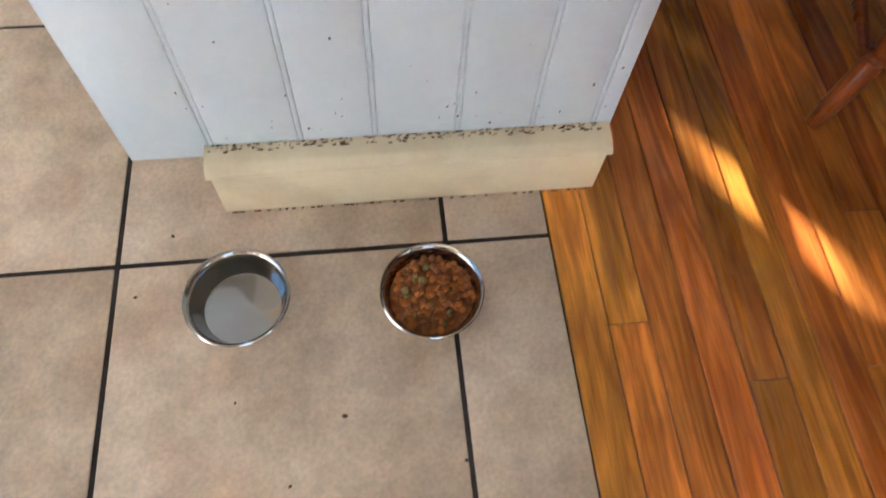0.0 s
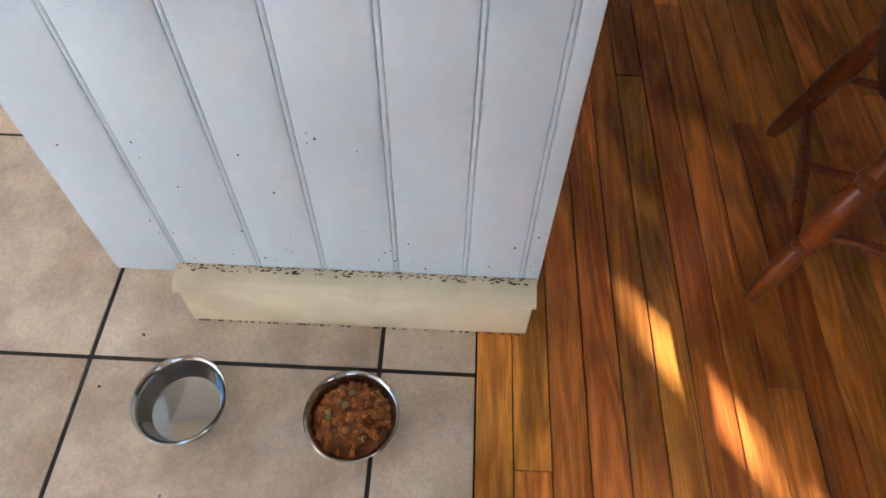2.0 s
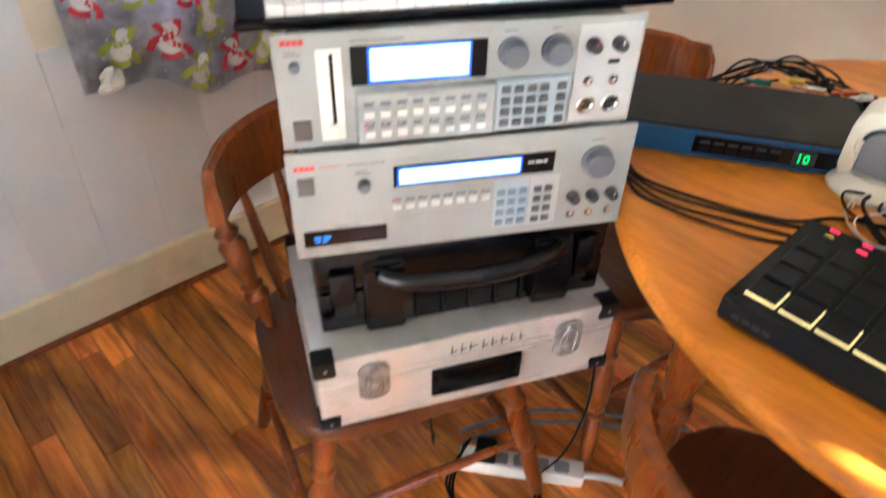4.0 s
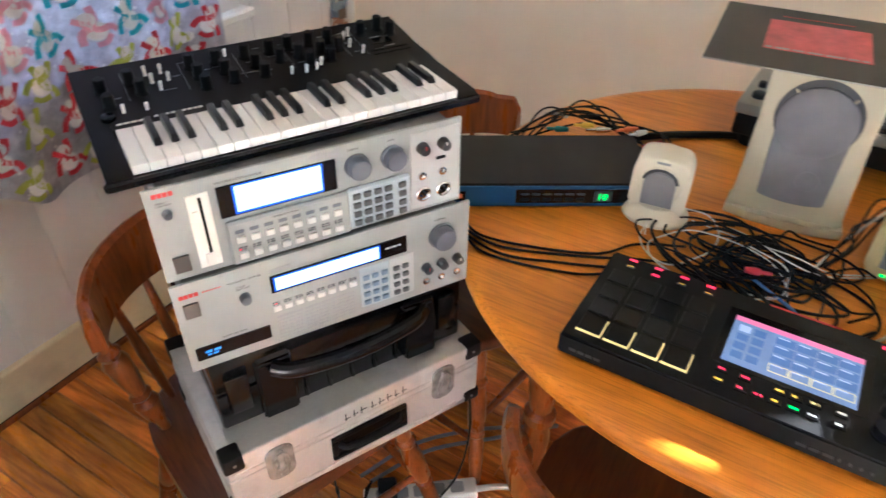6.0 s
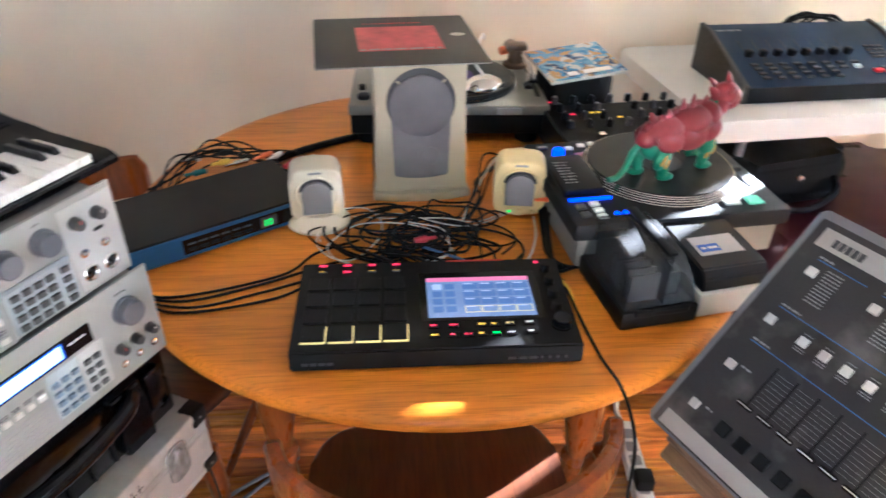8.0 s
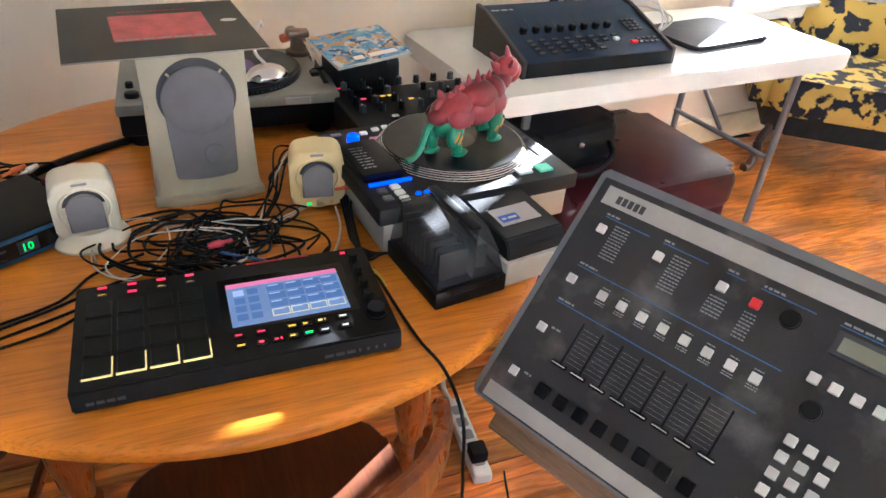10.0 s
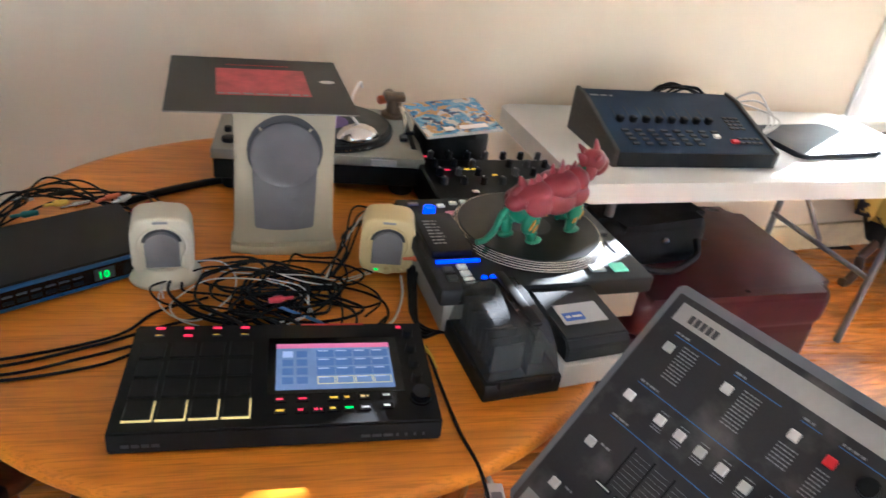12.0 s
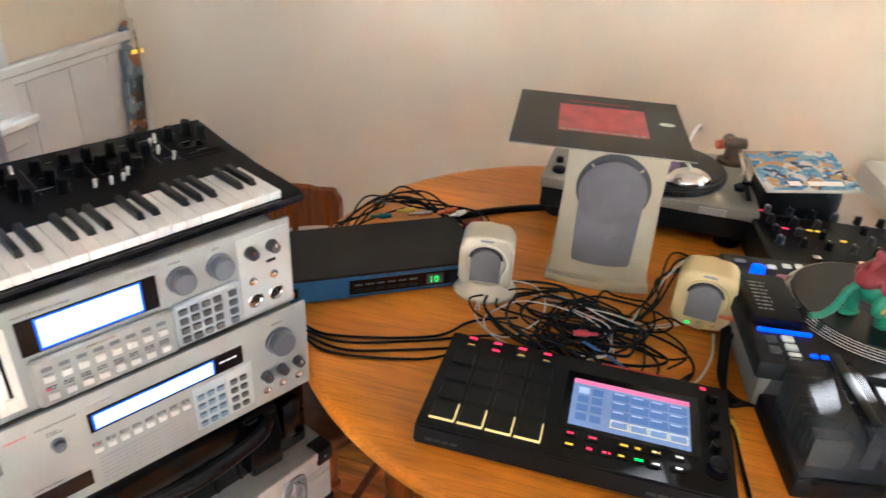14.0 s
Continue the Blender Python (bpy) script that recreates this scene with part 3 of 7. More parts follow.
for i in range(20, 26):
    share("board", low_me, holder, pose(i * 0.16, 0, 0))
bm = B()
box(bm, 0.03, 5.80, -0.02, 0, 0.0, 0.14, 0.004)
solid("baseboard", bm, M_BASE, "cream painted baseboard", "baseboard", EAST, kind="structure")


def window(name, m, w, z0, z1, label, bar=None):
    """Frame, sash bars, pane and sill set into a pierced wall; x along, y out through the wall."""
    win = thing(name, m, label, "window", kind="structure")
    bar = bar or (z0 + z1) / 2
    bm = B()
    for x0, x1, a, b in ((-0.09, 0, z0 - 0.09, z1 + 0.09), (w, w + 0.09, z0 - 0.09, z1 + 0.09), (0, w, z1, z1 + 0.09), (0, w, z0 - 0.09, z0)):
        box(bm, x0, x1, -0.022, 0.0, a, b, 0.004)
    part("window_frame", bm, M_TRIM, win)
    bm = B()
    for x0, x1, a, b in ((0, 0.05, z0, z1), (w - 0.05, w, z0, z1), (0.05, w - 0.05, z0, z0 + 0.06), (0.05, w - 0.05, z1 - 0.05, z1), (0.05, w - 0.05, bar - 0.025, bar + 0.025)):
        box(bm, x0, x1, 0.04, 0.075, a, b, 0.003)
    part("sash", bm, M_TRIM, win)
    bm = B()
    box(bm, -0.11, w + 0.11, -0.06, 0.03, z0 - 0.03, z0 - 0.003, 0.006)
    part("window_sill", bm, M_TRIM, win)
    bm = B()
    box(bm, 0.05, w - 0.05, 0.055, 0.059, z0 + 0.06, z1 - 0.05)
    pane = part("pane", bm, M_GLASS, win)
    pane.visible_shadow = False
    return win


window("window_1", pose(0.90, 1.555, 0), 0.78, 0.82, 2.05, "white framed window behind a patterned curtain")
window("window_2", EAST @ pose(4.15, 0, 0), 1.49, 0.70, 2.15, "white framed window bright with daylight", 1.625)
# both unseen: the south one is added for the fill lamp, the kitchen one assumed
window("window_3", pose(3.25, -4.25, 0, 0, 0, 180) @ pose(2.35, 0, 0), 1.5, 0.85, 2.1, "white framed window bright with daylight")
window("window_4", pose(-2.5, -4.25, 0, 0, 0, 90) @ pose(3.8, 0, 0), 1.6, 0.9, 2.1, "white framed kitchen window")
bl = thing("vertical_blind", EAST @ pose(0, -0.030, 0), "added unseen white slat blind that shapes the sun patches", "blind")
# unseen slats added to shape sun patches: tall gap, wider at foot, holed pair
SUN_MASK_SLATS = [(4.11, 4.195, 0.69, 2.17), (4.195, 4.275, 0.69, 2.17), (4.275, 4.315, 1.19, 2.17), (4.315, 4.395, 1.19, 1.386), (4.395, 4.525, 1.19, 2.17), (4.525, 4.60, 1.386, 2.17), (4.525, 4.60, 1.19, 1.222), (4.525, 4.60, 1.248, 1.292), (4.525, 4.60, 1.337, 1.343),
         (4.60, 4.64, 1.386, 2.17), (4.60, 4.64, 0.69, 1.222), (4.60, 4.64, 1.248, 1.292), (4.315, 4.395, 1.820, 2.17), (4.60, 4.64, 1.337, 1.343), (4.64, 4.65, 0.69, 2.17)] + [(4.65 + 0.0875 * k, 4.7375 + 0.0875 * k, 0.69, 2.17) for k in range(12)]
for x0, x1, z0, z1 in SUN_MASK_SLATS:
    bm = B()
    box(bm, x0, x1 - 0.0006, -0.002, 0.0, z0, z1)
    part("slat", bm, M_BLIND, bl)
bm = B()
box(bm, 4.09, 5.72, -0.03, 0.02, 2.175, 2.22, 0.004)
part("head_rail", bm, M_TRIM, bl)
bm = B()
box(bm, -60, 60, -60, 60, -0.8, -0.7)
solid("ground", bm, material("lawn", (0.10, 0.13, 0.05), 0.9, vary=0.3, scale=0.5), "grassy ground outside the house", "ground", kind="structure", smooth=0)

# ---- peninsula cabinet ----
cab = thing("cabinet", pose(0, 0, 0), "white painted kitchen peninsula with beadboard end panel", "cabinet")
bm = B()
box(bm, -0.398, 0.268, 0.5305, 1.553, 0.0865, 0.878)
part("body", bm, M_PANEL, cab, smooth=0)
bm = B()
box(bm, -0.286, 0.255, 0.552, 1.553, 0.0, 0.0865)
part("plinth", bm, M_BASE, cab, "dark shadowed toe kick", smooth=0)
GROOVES = [-0.287, -0.166, -0.064, 0.049, 0.155, 0.243]
edges = [-0.40] + GROOVES + [0.270]
for a, b in zip(edges, edges[1:]):
    bm = B()
    x0, x1 = a + (0.0037 if a != -0.40 else 0), b - (0.0037 if b != 0.270 else 0)
    box(bm, x0, x1, 0.526, 0.5304, 0.0865, 0.878, 0.0021, 3)
    part("panel_board", bm, M_PANEL, cab)
for gx in GROOVES:
    bm = B()
    lathe(bm, [(0.0036, 0.088), (0.0036, 0.876)], 10, Matrix.Translation((gx, 0.5296, 0)))
    part("bead", bm, M_PANEL, cab)
bm = B()
box(bm, -0.4015, -0.398, 0.545, 1.55, 0.0865, 0.878)
part("side_panel", bm, M_PANEL, cab, smooth=0)
# baseboard under the panel, with its moulded lip
bm = B()
box(bm, -0.292, 0.262, 0.486, 0.545, 0.0, 0.092, 0.002)
prof = [(0.500, 0.0915), (0.486, 0.0915), (0.4815, 0.0945), (0.4805, 0.0985), (0.4825, 0.1025), (0.4870, 0.1050), (0.4900, 0.1060), (0.4930, 0.1085), (0.5000, 0.1105), (0.5255, 0.1125), (0.5255, 0.0915)]
for (a, b) in ((-0.296, 0.266),):
    va = [bm.verts.new((a, y, z)) for y, z in prof]
    vb = [bm.verts.new((b, y, z)) for y, z in prof]
    for i in range(len(prof)):
        j = (i + 1) % len(prof)
        bm.faces.new((va[i], va[j], vb[j], vb[i]))
    bm.faces.new(va), bm.faces.new(vb[::-1])
part("baseboard_strip", bm, M_BASE, cab, "yellowed cream baseboard with grimy top edge")
bm = B()
for k in range(280):
    x = random.uniform(-0.29, 0.255)
    w = random.uniform(0.001, 0.006)
    lathe(bm, [(w * 0.5, 0.1116), (w * 0.3, 0.1131)], 6, pose(x, 0.5250 - random.random() ** 2 * 0.012, 0) @ Matrix.Diagonal((1.6, random.uniform(0.2, 0.7), 1, 1)))
for k in range(60):
    x = random.uniform(-0.29, 0.25)
    box(bm, x, x + random.uniform(0.001, 0.006), 0.4838, 0.4858, 0.0, random.uniform(0.0006, 0.002))
tagged(part("grime", bm, M_GRIME, cab, "brown grime along the joint"), kind="stuff")
bm = B()
for k in range(46):
    x, z = random.uniform(-0.37, 0.28), 0.125 + 0.30 * random.random() ** 1.5
    r = random.choice((0.0007, 0.001, 0.0014, 0.0018))
    lathe(bm, [(r, 0), (r * 0.6, 0.0004)], 7, pose(x, 0.5258, z, 90, 0, 0) @ Matrix.Diagonal((1, random.uniform(0.5, 1.8), 1, 1)))
tagged(part("splash_specks", bm, M_GRIME, cab, "brown splash specks"), kind="stuff")
# granite worktop
bm = B()
prism(bm, rrect(-0.52, 0.315, 0.325, 1.552, 0.018), 0.8785, 0.9185, 0.006, 3)
solid("countertop", bm, M_GRANITE, "pale speckled granite worktop on the peninsula", "countertop")
bm = B()
prism(bm, rrect(-0.20, 0.262, 0.318, 0.66, 0.02), 0.919, 0.941, 0.005, 2)
solid("cutting_board", bm, M_PALEWOOD, "pale wooden cutting board on the worktop", "cutting board")
bm = B()
prism(bm, rrect(-0.14, 0.17, 0.36, 0.60, 0.03), 0.9415, 0.953, 0.004, 2)
mat_pack = part("pack_body", bm, M_OFFWHITE, thing("food_pack", pose(0, 0, 0), "white packet with red print on the cutting board", "packet"))
bm = B()
for k in range(9):
    x, y = random.uniform(-0.10, 0.09), random.uniform(0.38, 0.55)
    prism(bm, rrect(x, x + random.uniform(0.03, 0.06), y, y + 0.022, 0.008), 0.9532, 0.9538)
tagged(part("red_print", bm, M_RED, mat_pack.parent), kind="stuff")

# ---- bowls ----
bowl_prof = [(0.050, 0.0), (0.0535, 0.002), (0.064, 0.038), (0.069, 0.0435), (0.0705, 0.0455), (0.069, 0.0472), (0.0655, 0.0450), (0.0615, 0.036), (0.0520, 0.0050), (0.049, 0.0040), (0.0, 0.0036)]
bowl_a = thing("pet_bowl", pose(-0.262, 0.330, 0.0), "empty stainless steel pet bowl on beige tile", "pet bowl", "pet bowls")
bm = B()
lathe(bm, bowl_prof, 48)
bowl_me = part("shell", bm, M_STEEL, bowl_a, smooth=50)
bowl_b = thing("pet_bowl", pose(-0.004, 0.318, 0.0), "stainless steel pet bowl full of kibble on tile", "pet bowl", "pet bowls")
share("shell", bowl_me.data, bowl_b, Matrix.Identity(4))
for name, mat, num in (("brown_kibble", M_FOOD, 120), ("orange_kibble", M_FOODO, 90), ("olive_kibble", M_FOODG, 16)):
    bm = B()
    for k in range(num):
        a, r = random.uniform(0, 6.283), 0.055 * math.sqrt(random.random())
        s = random.uniform(0.0042, 0.0058)
        z = 0.028 + 0.006 * (1 - (r / 0.055) ** 2) + random.uniform(-0.003, 0.004)
        lathe(bm, [(s * 0.55, -s * 0.45), (s, -s * 0.2), (s, s * 0.25), (s * 0.5, s * 0.5)], 7,
              pose(r * math.cos(a), r * math.sin(a), z, random.uniform(-40, 40), random.uniform(-40, 40), random.uniform(0, 90)))
    tagged(part(name, bm, mat, bowl_b), kind="stuff")
bm = B()
lathe(bm, [(0.058, 0.0255), (0.03, 0.029), (0.0, 0.0305)], 24, caps=False)
part("kibble_bed", bm, M_FOOD, bowl_b)
for x, y, r in ((-0.366, 0.452, 0.0022), (-0.41, 0.36, 0.002), (-0.13, 0.17, 0.0026), (-0.2, 0.09, 0.0018), (-0.27, 0.20, 0.0015), (0.02, 0.1, 0.002)):
    bm = B()
    lathe(bm, [(r, 0), (r * 1.1, r * 0.5), (r * 0.5, r)], 7, Matrix.Diagonal((1.4, 1, 1, 1)))
    solid("crumb", bm, M_GRIME, "dark brown crumb on the tile", "crumb", pose(x, y, 0.0001, 0, 0, 70 * x * 100), group="crumbs on the floor")


# ---- captain's chairs ----
LEG = [(0, 0.012), (0.02, 0.0135), (0.12, 0.0165), (0.30, 0.0185), (0.33, 0.0155), (0.345, 0.020), (0.36, 0.020), (0.375, 0.0155), (0.40, 0.021), (0.58, 0.0225), (0.68, 0.018), (0.70, 0.0225), (0.72, 0.0225), (0.74, 0.017), (0.86, 0.020), (1, 0.016)]
SPIN = [(0, 0.010), (0.10, 0.0115), (0.22, 0.020), (0.34, 0.0235), (0.40, 0.016), (0.43, 0.021), (0.46, 0.015), (0.60, 0.0195), (0.78, 0.024), (0.84, 0.017), (0.88, 0.021), (0.92, 0.013), (1, 0.012)]
STR = [(0, 0.007), (0.12, 0.008), (0.5, 0.0125), (0.88, 0.008), (1, 0.007)]
THIN = [(0, 0.0075), (0.25, 0.0095), (0.5, 0.0115), (0.8, 0.0085), (1, 0.007)]
RAIL_Z = 0.70


def rail_point(a, r=0.0):
    """The curved back: a from -1 (one arm tip) to 1; front is -y."""
    t = radians(90 + 82 * a)
    return Vector(((0.255 + r) * math.cos(t), 0.045 + (0.205 + r) * math.sin(t), 0))


def captain_chair(crest):
    c = thing("captain_chair", pose(0, 0, 0), "dark-stained wooden captain's chair with curved low back", "chair", "chairs round the table")
    bm = B()
    out = []
    for k in range(40):
        t = 2 * math.pi * k / 40
        sx, sy = math.cos(t), math.sin(t)
        out.append((0.235 * math.copysign(abs(sx) ** 0.55, sx) * (1 - 0.06 * sy), 0.205 * math.copysign(abs(sy) ** 0.6, sy)))
    prism(bm, out, 0.385, 0.420, 0.012, 3)
    part("seat", bm, M_SEAT, c)
    for sx, sy in ((-1, -1), (1, -1), (-1, 1), (1, 1)):
        bm = B()
        turned(bm, (0.245 * sx, 0.205 * sy, 0), (0.165 * sx, 0.135 * sy, 0.395), LEG)
        part("leg", bm, M_CHAIR, c)
    for p0, p1 in (((-0.222, -0.185, 0.115), (-0.222, 0.185, 0.115)), ((0.222, -0.185, 0.115), (0.222, 0.185, 0.115)), ((-0.21, -0.175, 0.17), (0.21, -0.175, 0.17)), ((-0.21, 0.175, 0.19), (0.21, 0.175, 0.19)), ((-0.222, 0.02, 0.113), (0.222, 0.02, 0.113))):
        bm = B()
        turned(bm, p0, p1, STR, 10)
        part("stretcher", bm, M_CHAIR, c)
    # back rail: a bent plank, taller at the middle
    bm = B()
    prev = None
    n = 40
    for k in range(n + 1):
        a = -1 + 2 * k / n
        e = min(1.0, (1 - abs(a)) / 0.06 + 0.45) ** 0.5
        h = (crest + 0.030 * max(0, 1 - abs(a) * 1.25) ** 0.6) * e
        ring = []
        for r, z in ((-0.012, -0.014 * e), (-0.012, h * 0.5), (-0.008, h * 0.92), (0.0, h), (0.010, h * 0.93), (0.014, h * 0.5), (0.013, -0.014 * e)):
            ring.append(bm.verts.new(rail_point(a, r * (1.4 - 0.4 * abs(a))) + Vector((0, 0, RAIL_Z + z - 0.03))))
        if prev:
            for i in range(7):
                bm.faces.new((prev[i], prev[(i + 1) % 7], ring[(i + 1) % 7], ring[i]))
        else:
            bm.faces.new(ring[::-1])
        prev = ring
    bm.faces.new(prev)
    part("back_rail", bm, M_CHAIR, c)
    for a, prof in ((-0.93, SPIN), (-0.62, THIN), (-0.36, THIN), (-0.12, THIN), (0.12, THIN), (0.36, THIN), (0.62, THIN), (0.93, SPIN)):
        top = rail_point(a) + Vector((0, 0, RAIL_Z - 0.035))
        base = rail_point(a) * 0.80 + Vector((0, 0.005, 0.412))
        bm = B()
        turned(bm, base, top, prof, 12)
        part("spindle", bm, M_CHAIR, c)
    return c


chair = captain_chair(0.088)
chair.matrix_world = pose(0.945, 0.700, 0, 0, 0, -17.5)
tagged(chair, "dark-stained captain's chair with cases stacked on its seat")
chair_f = captain_chair(0.034)
chair_f.matrix_world = pose(1.045, -0.038, 0, 0, 0, 92)
tagged(chair_f, "dark-stained captain's chair tucked under the round table")
chair_c = copy_thing(chair, pose(1.512, 0.575, 0, 0, 0, -8))
tagged(chair_c, "dark-stained captain's chair behind the round table")

# ---- round table ----
table = thing("round_table", pose(1.584, -0.059, 0), "round honey-coloured wooden table crowded with music gear", "table")
bm = B()
lathe(bm, [(0.60, 0.700), (0.628, 0.702), (0.638, 0.710), (0.640, 0.720), (0.636, 0.729), (0.628, 0.7345), (0.610, 0.735)], 96)
part("tabletop", bm, M_TABLE, table, smooth=40)
bm = B()
lathe(bm, [(0.50, 0.63), (0.50, 0.70), (0.478, 0.70), (0.478, 0.63), (0.50, 0.63)], 64, caps=False)
part("apron", bm, M_TABLE, table)
TLEG = [(0, 0.018), (0.03, 0.022), (0.10, 0.028), (0.30, 0.032), (0.36, 0.024), (0.38, 0.036), (0.41, 0.036), (0.43, 0.025), (0.6, 0.040), (0.72, 0.034), (0.75, 0.026), (0.77, 0.040), (0.80, 0.040), (0.82, 0.034), (1, 0.034)]
for a in (40, 130, 220, 310):
    bm = B()
    x, y = 0.44 * math.cos(radians(a)), 0.44 * math.sin(radians(a))
    turned(bm, (x * 1.04, y * 1.04, 0), (x, y, 0.70), TLEG, 18)
    part("leg", bm, M_CHAIR, table)


# ---- gear helpers ----
def knob(parent, m, r, h, mat, name="knob", skirt=True, line=None, seg=24):
    """A round knob on a face; m places its base, z out."""
    bm = B()
    prof = [(r * 1.12, 0), (r * 1.12, h * 0.22), (r, h * 0.26), (r * 0.97, h * 0.9), (r * 0.88, h), (0.0, h)] if skirt else [(r, 0), (r * 0.95, h * 0.92), (r * 0.85, h), (0.0, h)]
    lathe(bm, prof, seg, m)
    if line is None:
        return part(name, bm, mat, parent)
    k = part(name, bm, mat, parent)
    bm = B()
    box(bm, -r * 0.09, r * 0.09, r * 0.25, r * 0.9, h, h + 0.0006, m=m)
    part("pointer", bm, line, k)
    return k


def button_mesh(w, h, t, mat, bevel=0.0008):
    bm = B()
    box(bm, -w / 2, w / 2, -h / 2, h / 2, 0, t, bevel)
    return mesh_of("button", bm, mat)


def front(x, z, y=0.0):
    """A place on a front face: x along, z up, y out towards the viewer."""
    return pose(x, -y, z, 90, 0, 0)


# ---- flight case on the chair ----
case = thing("flight_case", pose(0.716, 0.582, 0.4215, 0, 0, -25.1), "silver aluminium flight case lying on the chair seat", "case")
W, D, HC = 0.486, 0.315, 0.145
bm = B()
box(bm, 0, W, 0, D, 0, 0.092, 0.002)
part("body", bm, M_ALU, case)
bm = B()
box(bm, 0, W, 0, D, 0.094, HC, 0.002)
part("lid", bm, M_ALU, case)
bm = B()
for z0, z1 in ((0.0, 0.012), (0.080, 0.092), (0.094, 0.106), (HC - 0.014, HC + 0.0015)):
    box(bm, 0.012, W - 0.012, -0.0022, 0.0, z0, z1, 0.0008)
    box(bm, -0.0022, 0.0, 0.012, D - 0.012, z0, z1, 0.0008)
    box(bm, W, W + 0.0022, 0.012, D - 0.012, z0, z1, 0.0008)
box(bm, 0, W, 0, 0.018, HC, HC + 0.0018, 0.0006)
box(bm, 0, 0.018, 0.018, D, HC, HC + 0.0018, 0.0006)
box(bm, W - 0.018, W, 0.018, D, HC, HC + 0.0018, 0.0006)
part("edge_trim", bm, M_ALU, case, "bright aluminium edge trim")
for x in (0, W):
    for y in (0, D):
        for z0, z1 in ((-0.003, 0.024), (HC - 0.030, HC + 0.004)):
            bm = B()
            sx, sy = (1 if x == 0 else -1), (1 if y == 0 else -1)
            xs, ys = sorted((x - 0.004 * sx, x + 0.030 * sx)), sorted((y - 0.004 * sy, y + 0.030 * sy))
            box(bm, *xs, *ys, z0, z1, 0.004, 2)
            cap = part("corner_cap", bm, M_BLACK, case, "black plastic corner cap")
            bm = B()
            lathe(bm, [(0.0032, 0), (0.0024, 0.0012), (0, 0.0014)], 10, pose(x + 0.014 * sx, y - 0.0041 * sy, (z0 + z1) / 2, 90 * sy, 0, 0))
            part("rivet", bm, M_LATCH, cap)
for x in (0.085, 0.405):
    bm = B()
    prism(bm, rrect(x - 0.024, x + 0.024, 0.050, 0.128, 0.016), 0.0, 0.004, 0.001, 1, FACE)
    latch = part("latch", bm, M_LATCH, case, "chrome butterfly latch")
    bm = B()
    lathe(bm, [(0.009, 0), (0.008, 0.004), (0.004, 0.006)], 16, front(x, 0.078, 0.004))
    box(bm, x - 0.006, x + 0.006, -0.010, -0.004, 0.085, 0.122, 0.002)
    part("latch_plate", bm, M_LATCH, latch)
    bm = B()
    tube(bm, [(x - 0.012, -0.006, 0.062), (x - 0.013, -0.010, 0.10), (x - 0.006, -0.011, 0.118), (x + 0.006, -0.011, 0.118), (x + 0.013, -0.010, 0.10), (x + 0.012, -0.006, 0.062)], 0.0018, 6, 5)
    part("latch_loop", bm, M_LATCH, latch)
bm = B()
for x0, x1, z0, z1 in ((0.175, 0.325, 0.026, 0.036), (0.175, 0.325, 0.074, 0.084), (0.175, 0.187, 0.036, 0.074), (0.313, 0.325, 0.036, 0.074)):
    box(bm, x0, x1, -0.008, 0.0, z0, z1, 0.003, 2)
box(bm, 0.184, 0.316, -0.0022, 0.0, 0.033, 0.077)
handle = part("handle", bm, M_BLACK, case, "black plastic carrying handle")
bm = B()
tube(bm, [(0.190, -0.006, 0.066), (0.200, -0.016, 0.062), (0.25, -0.019, 0.060), (0.30, -0.016, 0.062), (0.310, -0.006, 0.066)], 0.0075, 10, 6)
part("grip", bm, M_RUBBER, handle)
bm = B()
for k, (x, w) in enumerate(((0.205, 0.012), (0.221, 0.010), (0.235, 0.014), (0.256, 0.011), (0.271, 0.012), (0.287, 0.012), (0.303, 0.011), (0.318, 0.011))):
    box(bm, x, x + w, -0.0006, 0.0003, 0.112 + 0.002 * (k % 3), 0.114 + 0.002 * (k % 3))
    box(bm, x + 0.002, x + 0.004, -0.0006, 0.0003, 0.108, 0.126)
part("hand_marks", bm, M_INK, case, "black marker scrawl", smooth=0)

# ---- black plastic tool case ----
tool = thing("tool_case", pose(0.735, 0.598, 0.570, 0, 0, -27.5), "black moulded plastic case with handle on the flight case", "case")
bm = B()
box(bm, 0.01, 0.455, 0.035, 0.33, 0, 0.074, 0.006, 2)
part("body", bm, M_BLACKG, tool)
bm = B()
box(bm, 0.01, 0.455, 0.035, 0.33, 0.078, 0.150, 0.006, 2)
part("lid", bm, M_BLACKG, tool)
for x0, x1 in ((0.075, 0.135), (0.335, 0.395)):
    bm = B()
    out = [(0.0, 0.004), (-0.002, 0.060), (0.012, 0.120), (0.05, 0.135), (0.05, 0.0)]
    va = [bm.verts.new((x0, 0.018 + y * 0.6, z)) for y, z in out]
    vb = [bm.verts.new((x1, 0.018 + y * 0.6, z)) for y, z in out]
    for i in range(5):
        bm.faces.new((va[i], va[(i + 1) % 5], vb[(i + 1) % 5], vb[i]))
    bm.faces.new(va), bm.faces.new(vb[::-1])
    bmesh.ops.bevel(bm, geom=list(bm.edges), offset=0.004, segments=2, affect="EDGES")
    part("handle_lug", bm, M_BLACKG, tool)
bm = B()
tube(bm, [(0.10, 0.020, 0.112), (0.135, 0.002, 0.108), (0.235, -0.006, 0.104), (0.335, 0.002, 0.108), (0.37, 0.020, 0.112)], 0.0135, 12, 8)
part("handle", bm, M_BLACKG, tool, "black ribbed carrying handle")
for x in (0.045, 0.42):
    bm = B()
    box(bm, x - 0.018, x + 0.018, 0.022, 0.040, 0.040, 0.118, 0.004, 2)
    part("clasp", bm, M_BLACKG, tool)
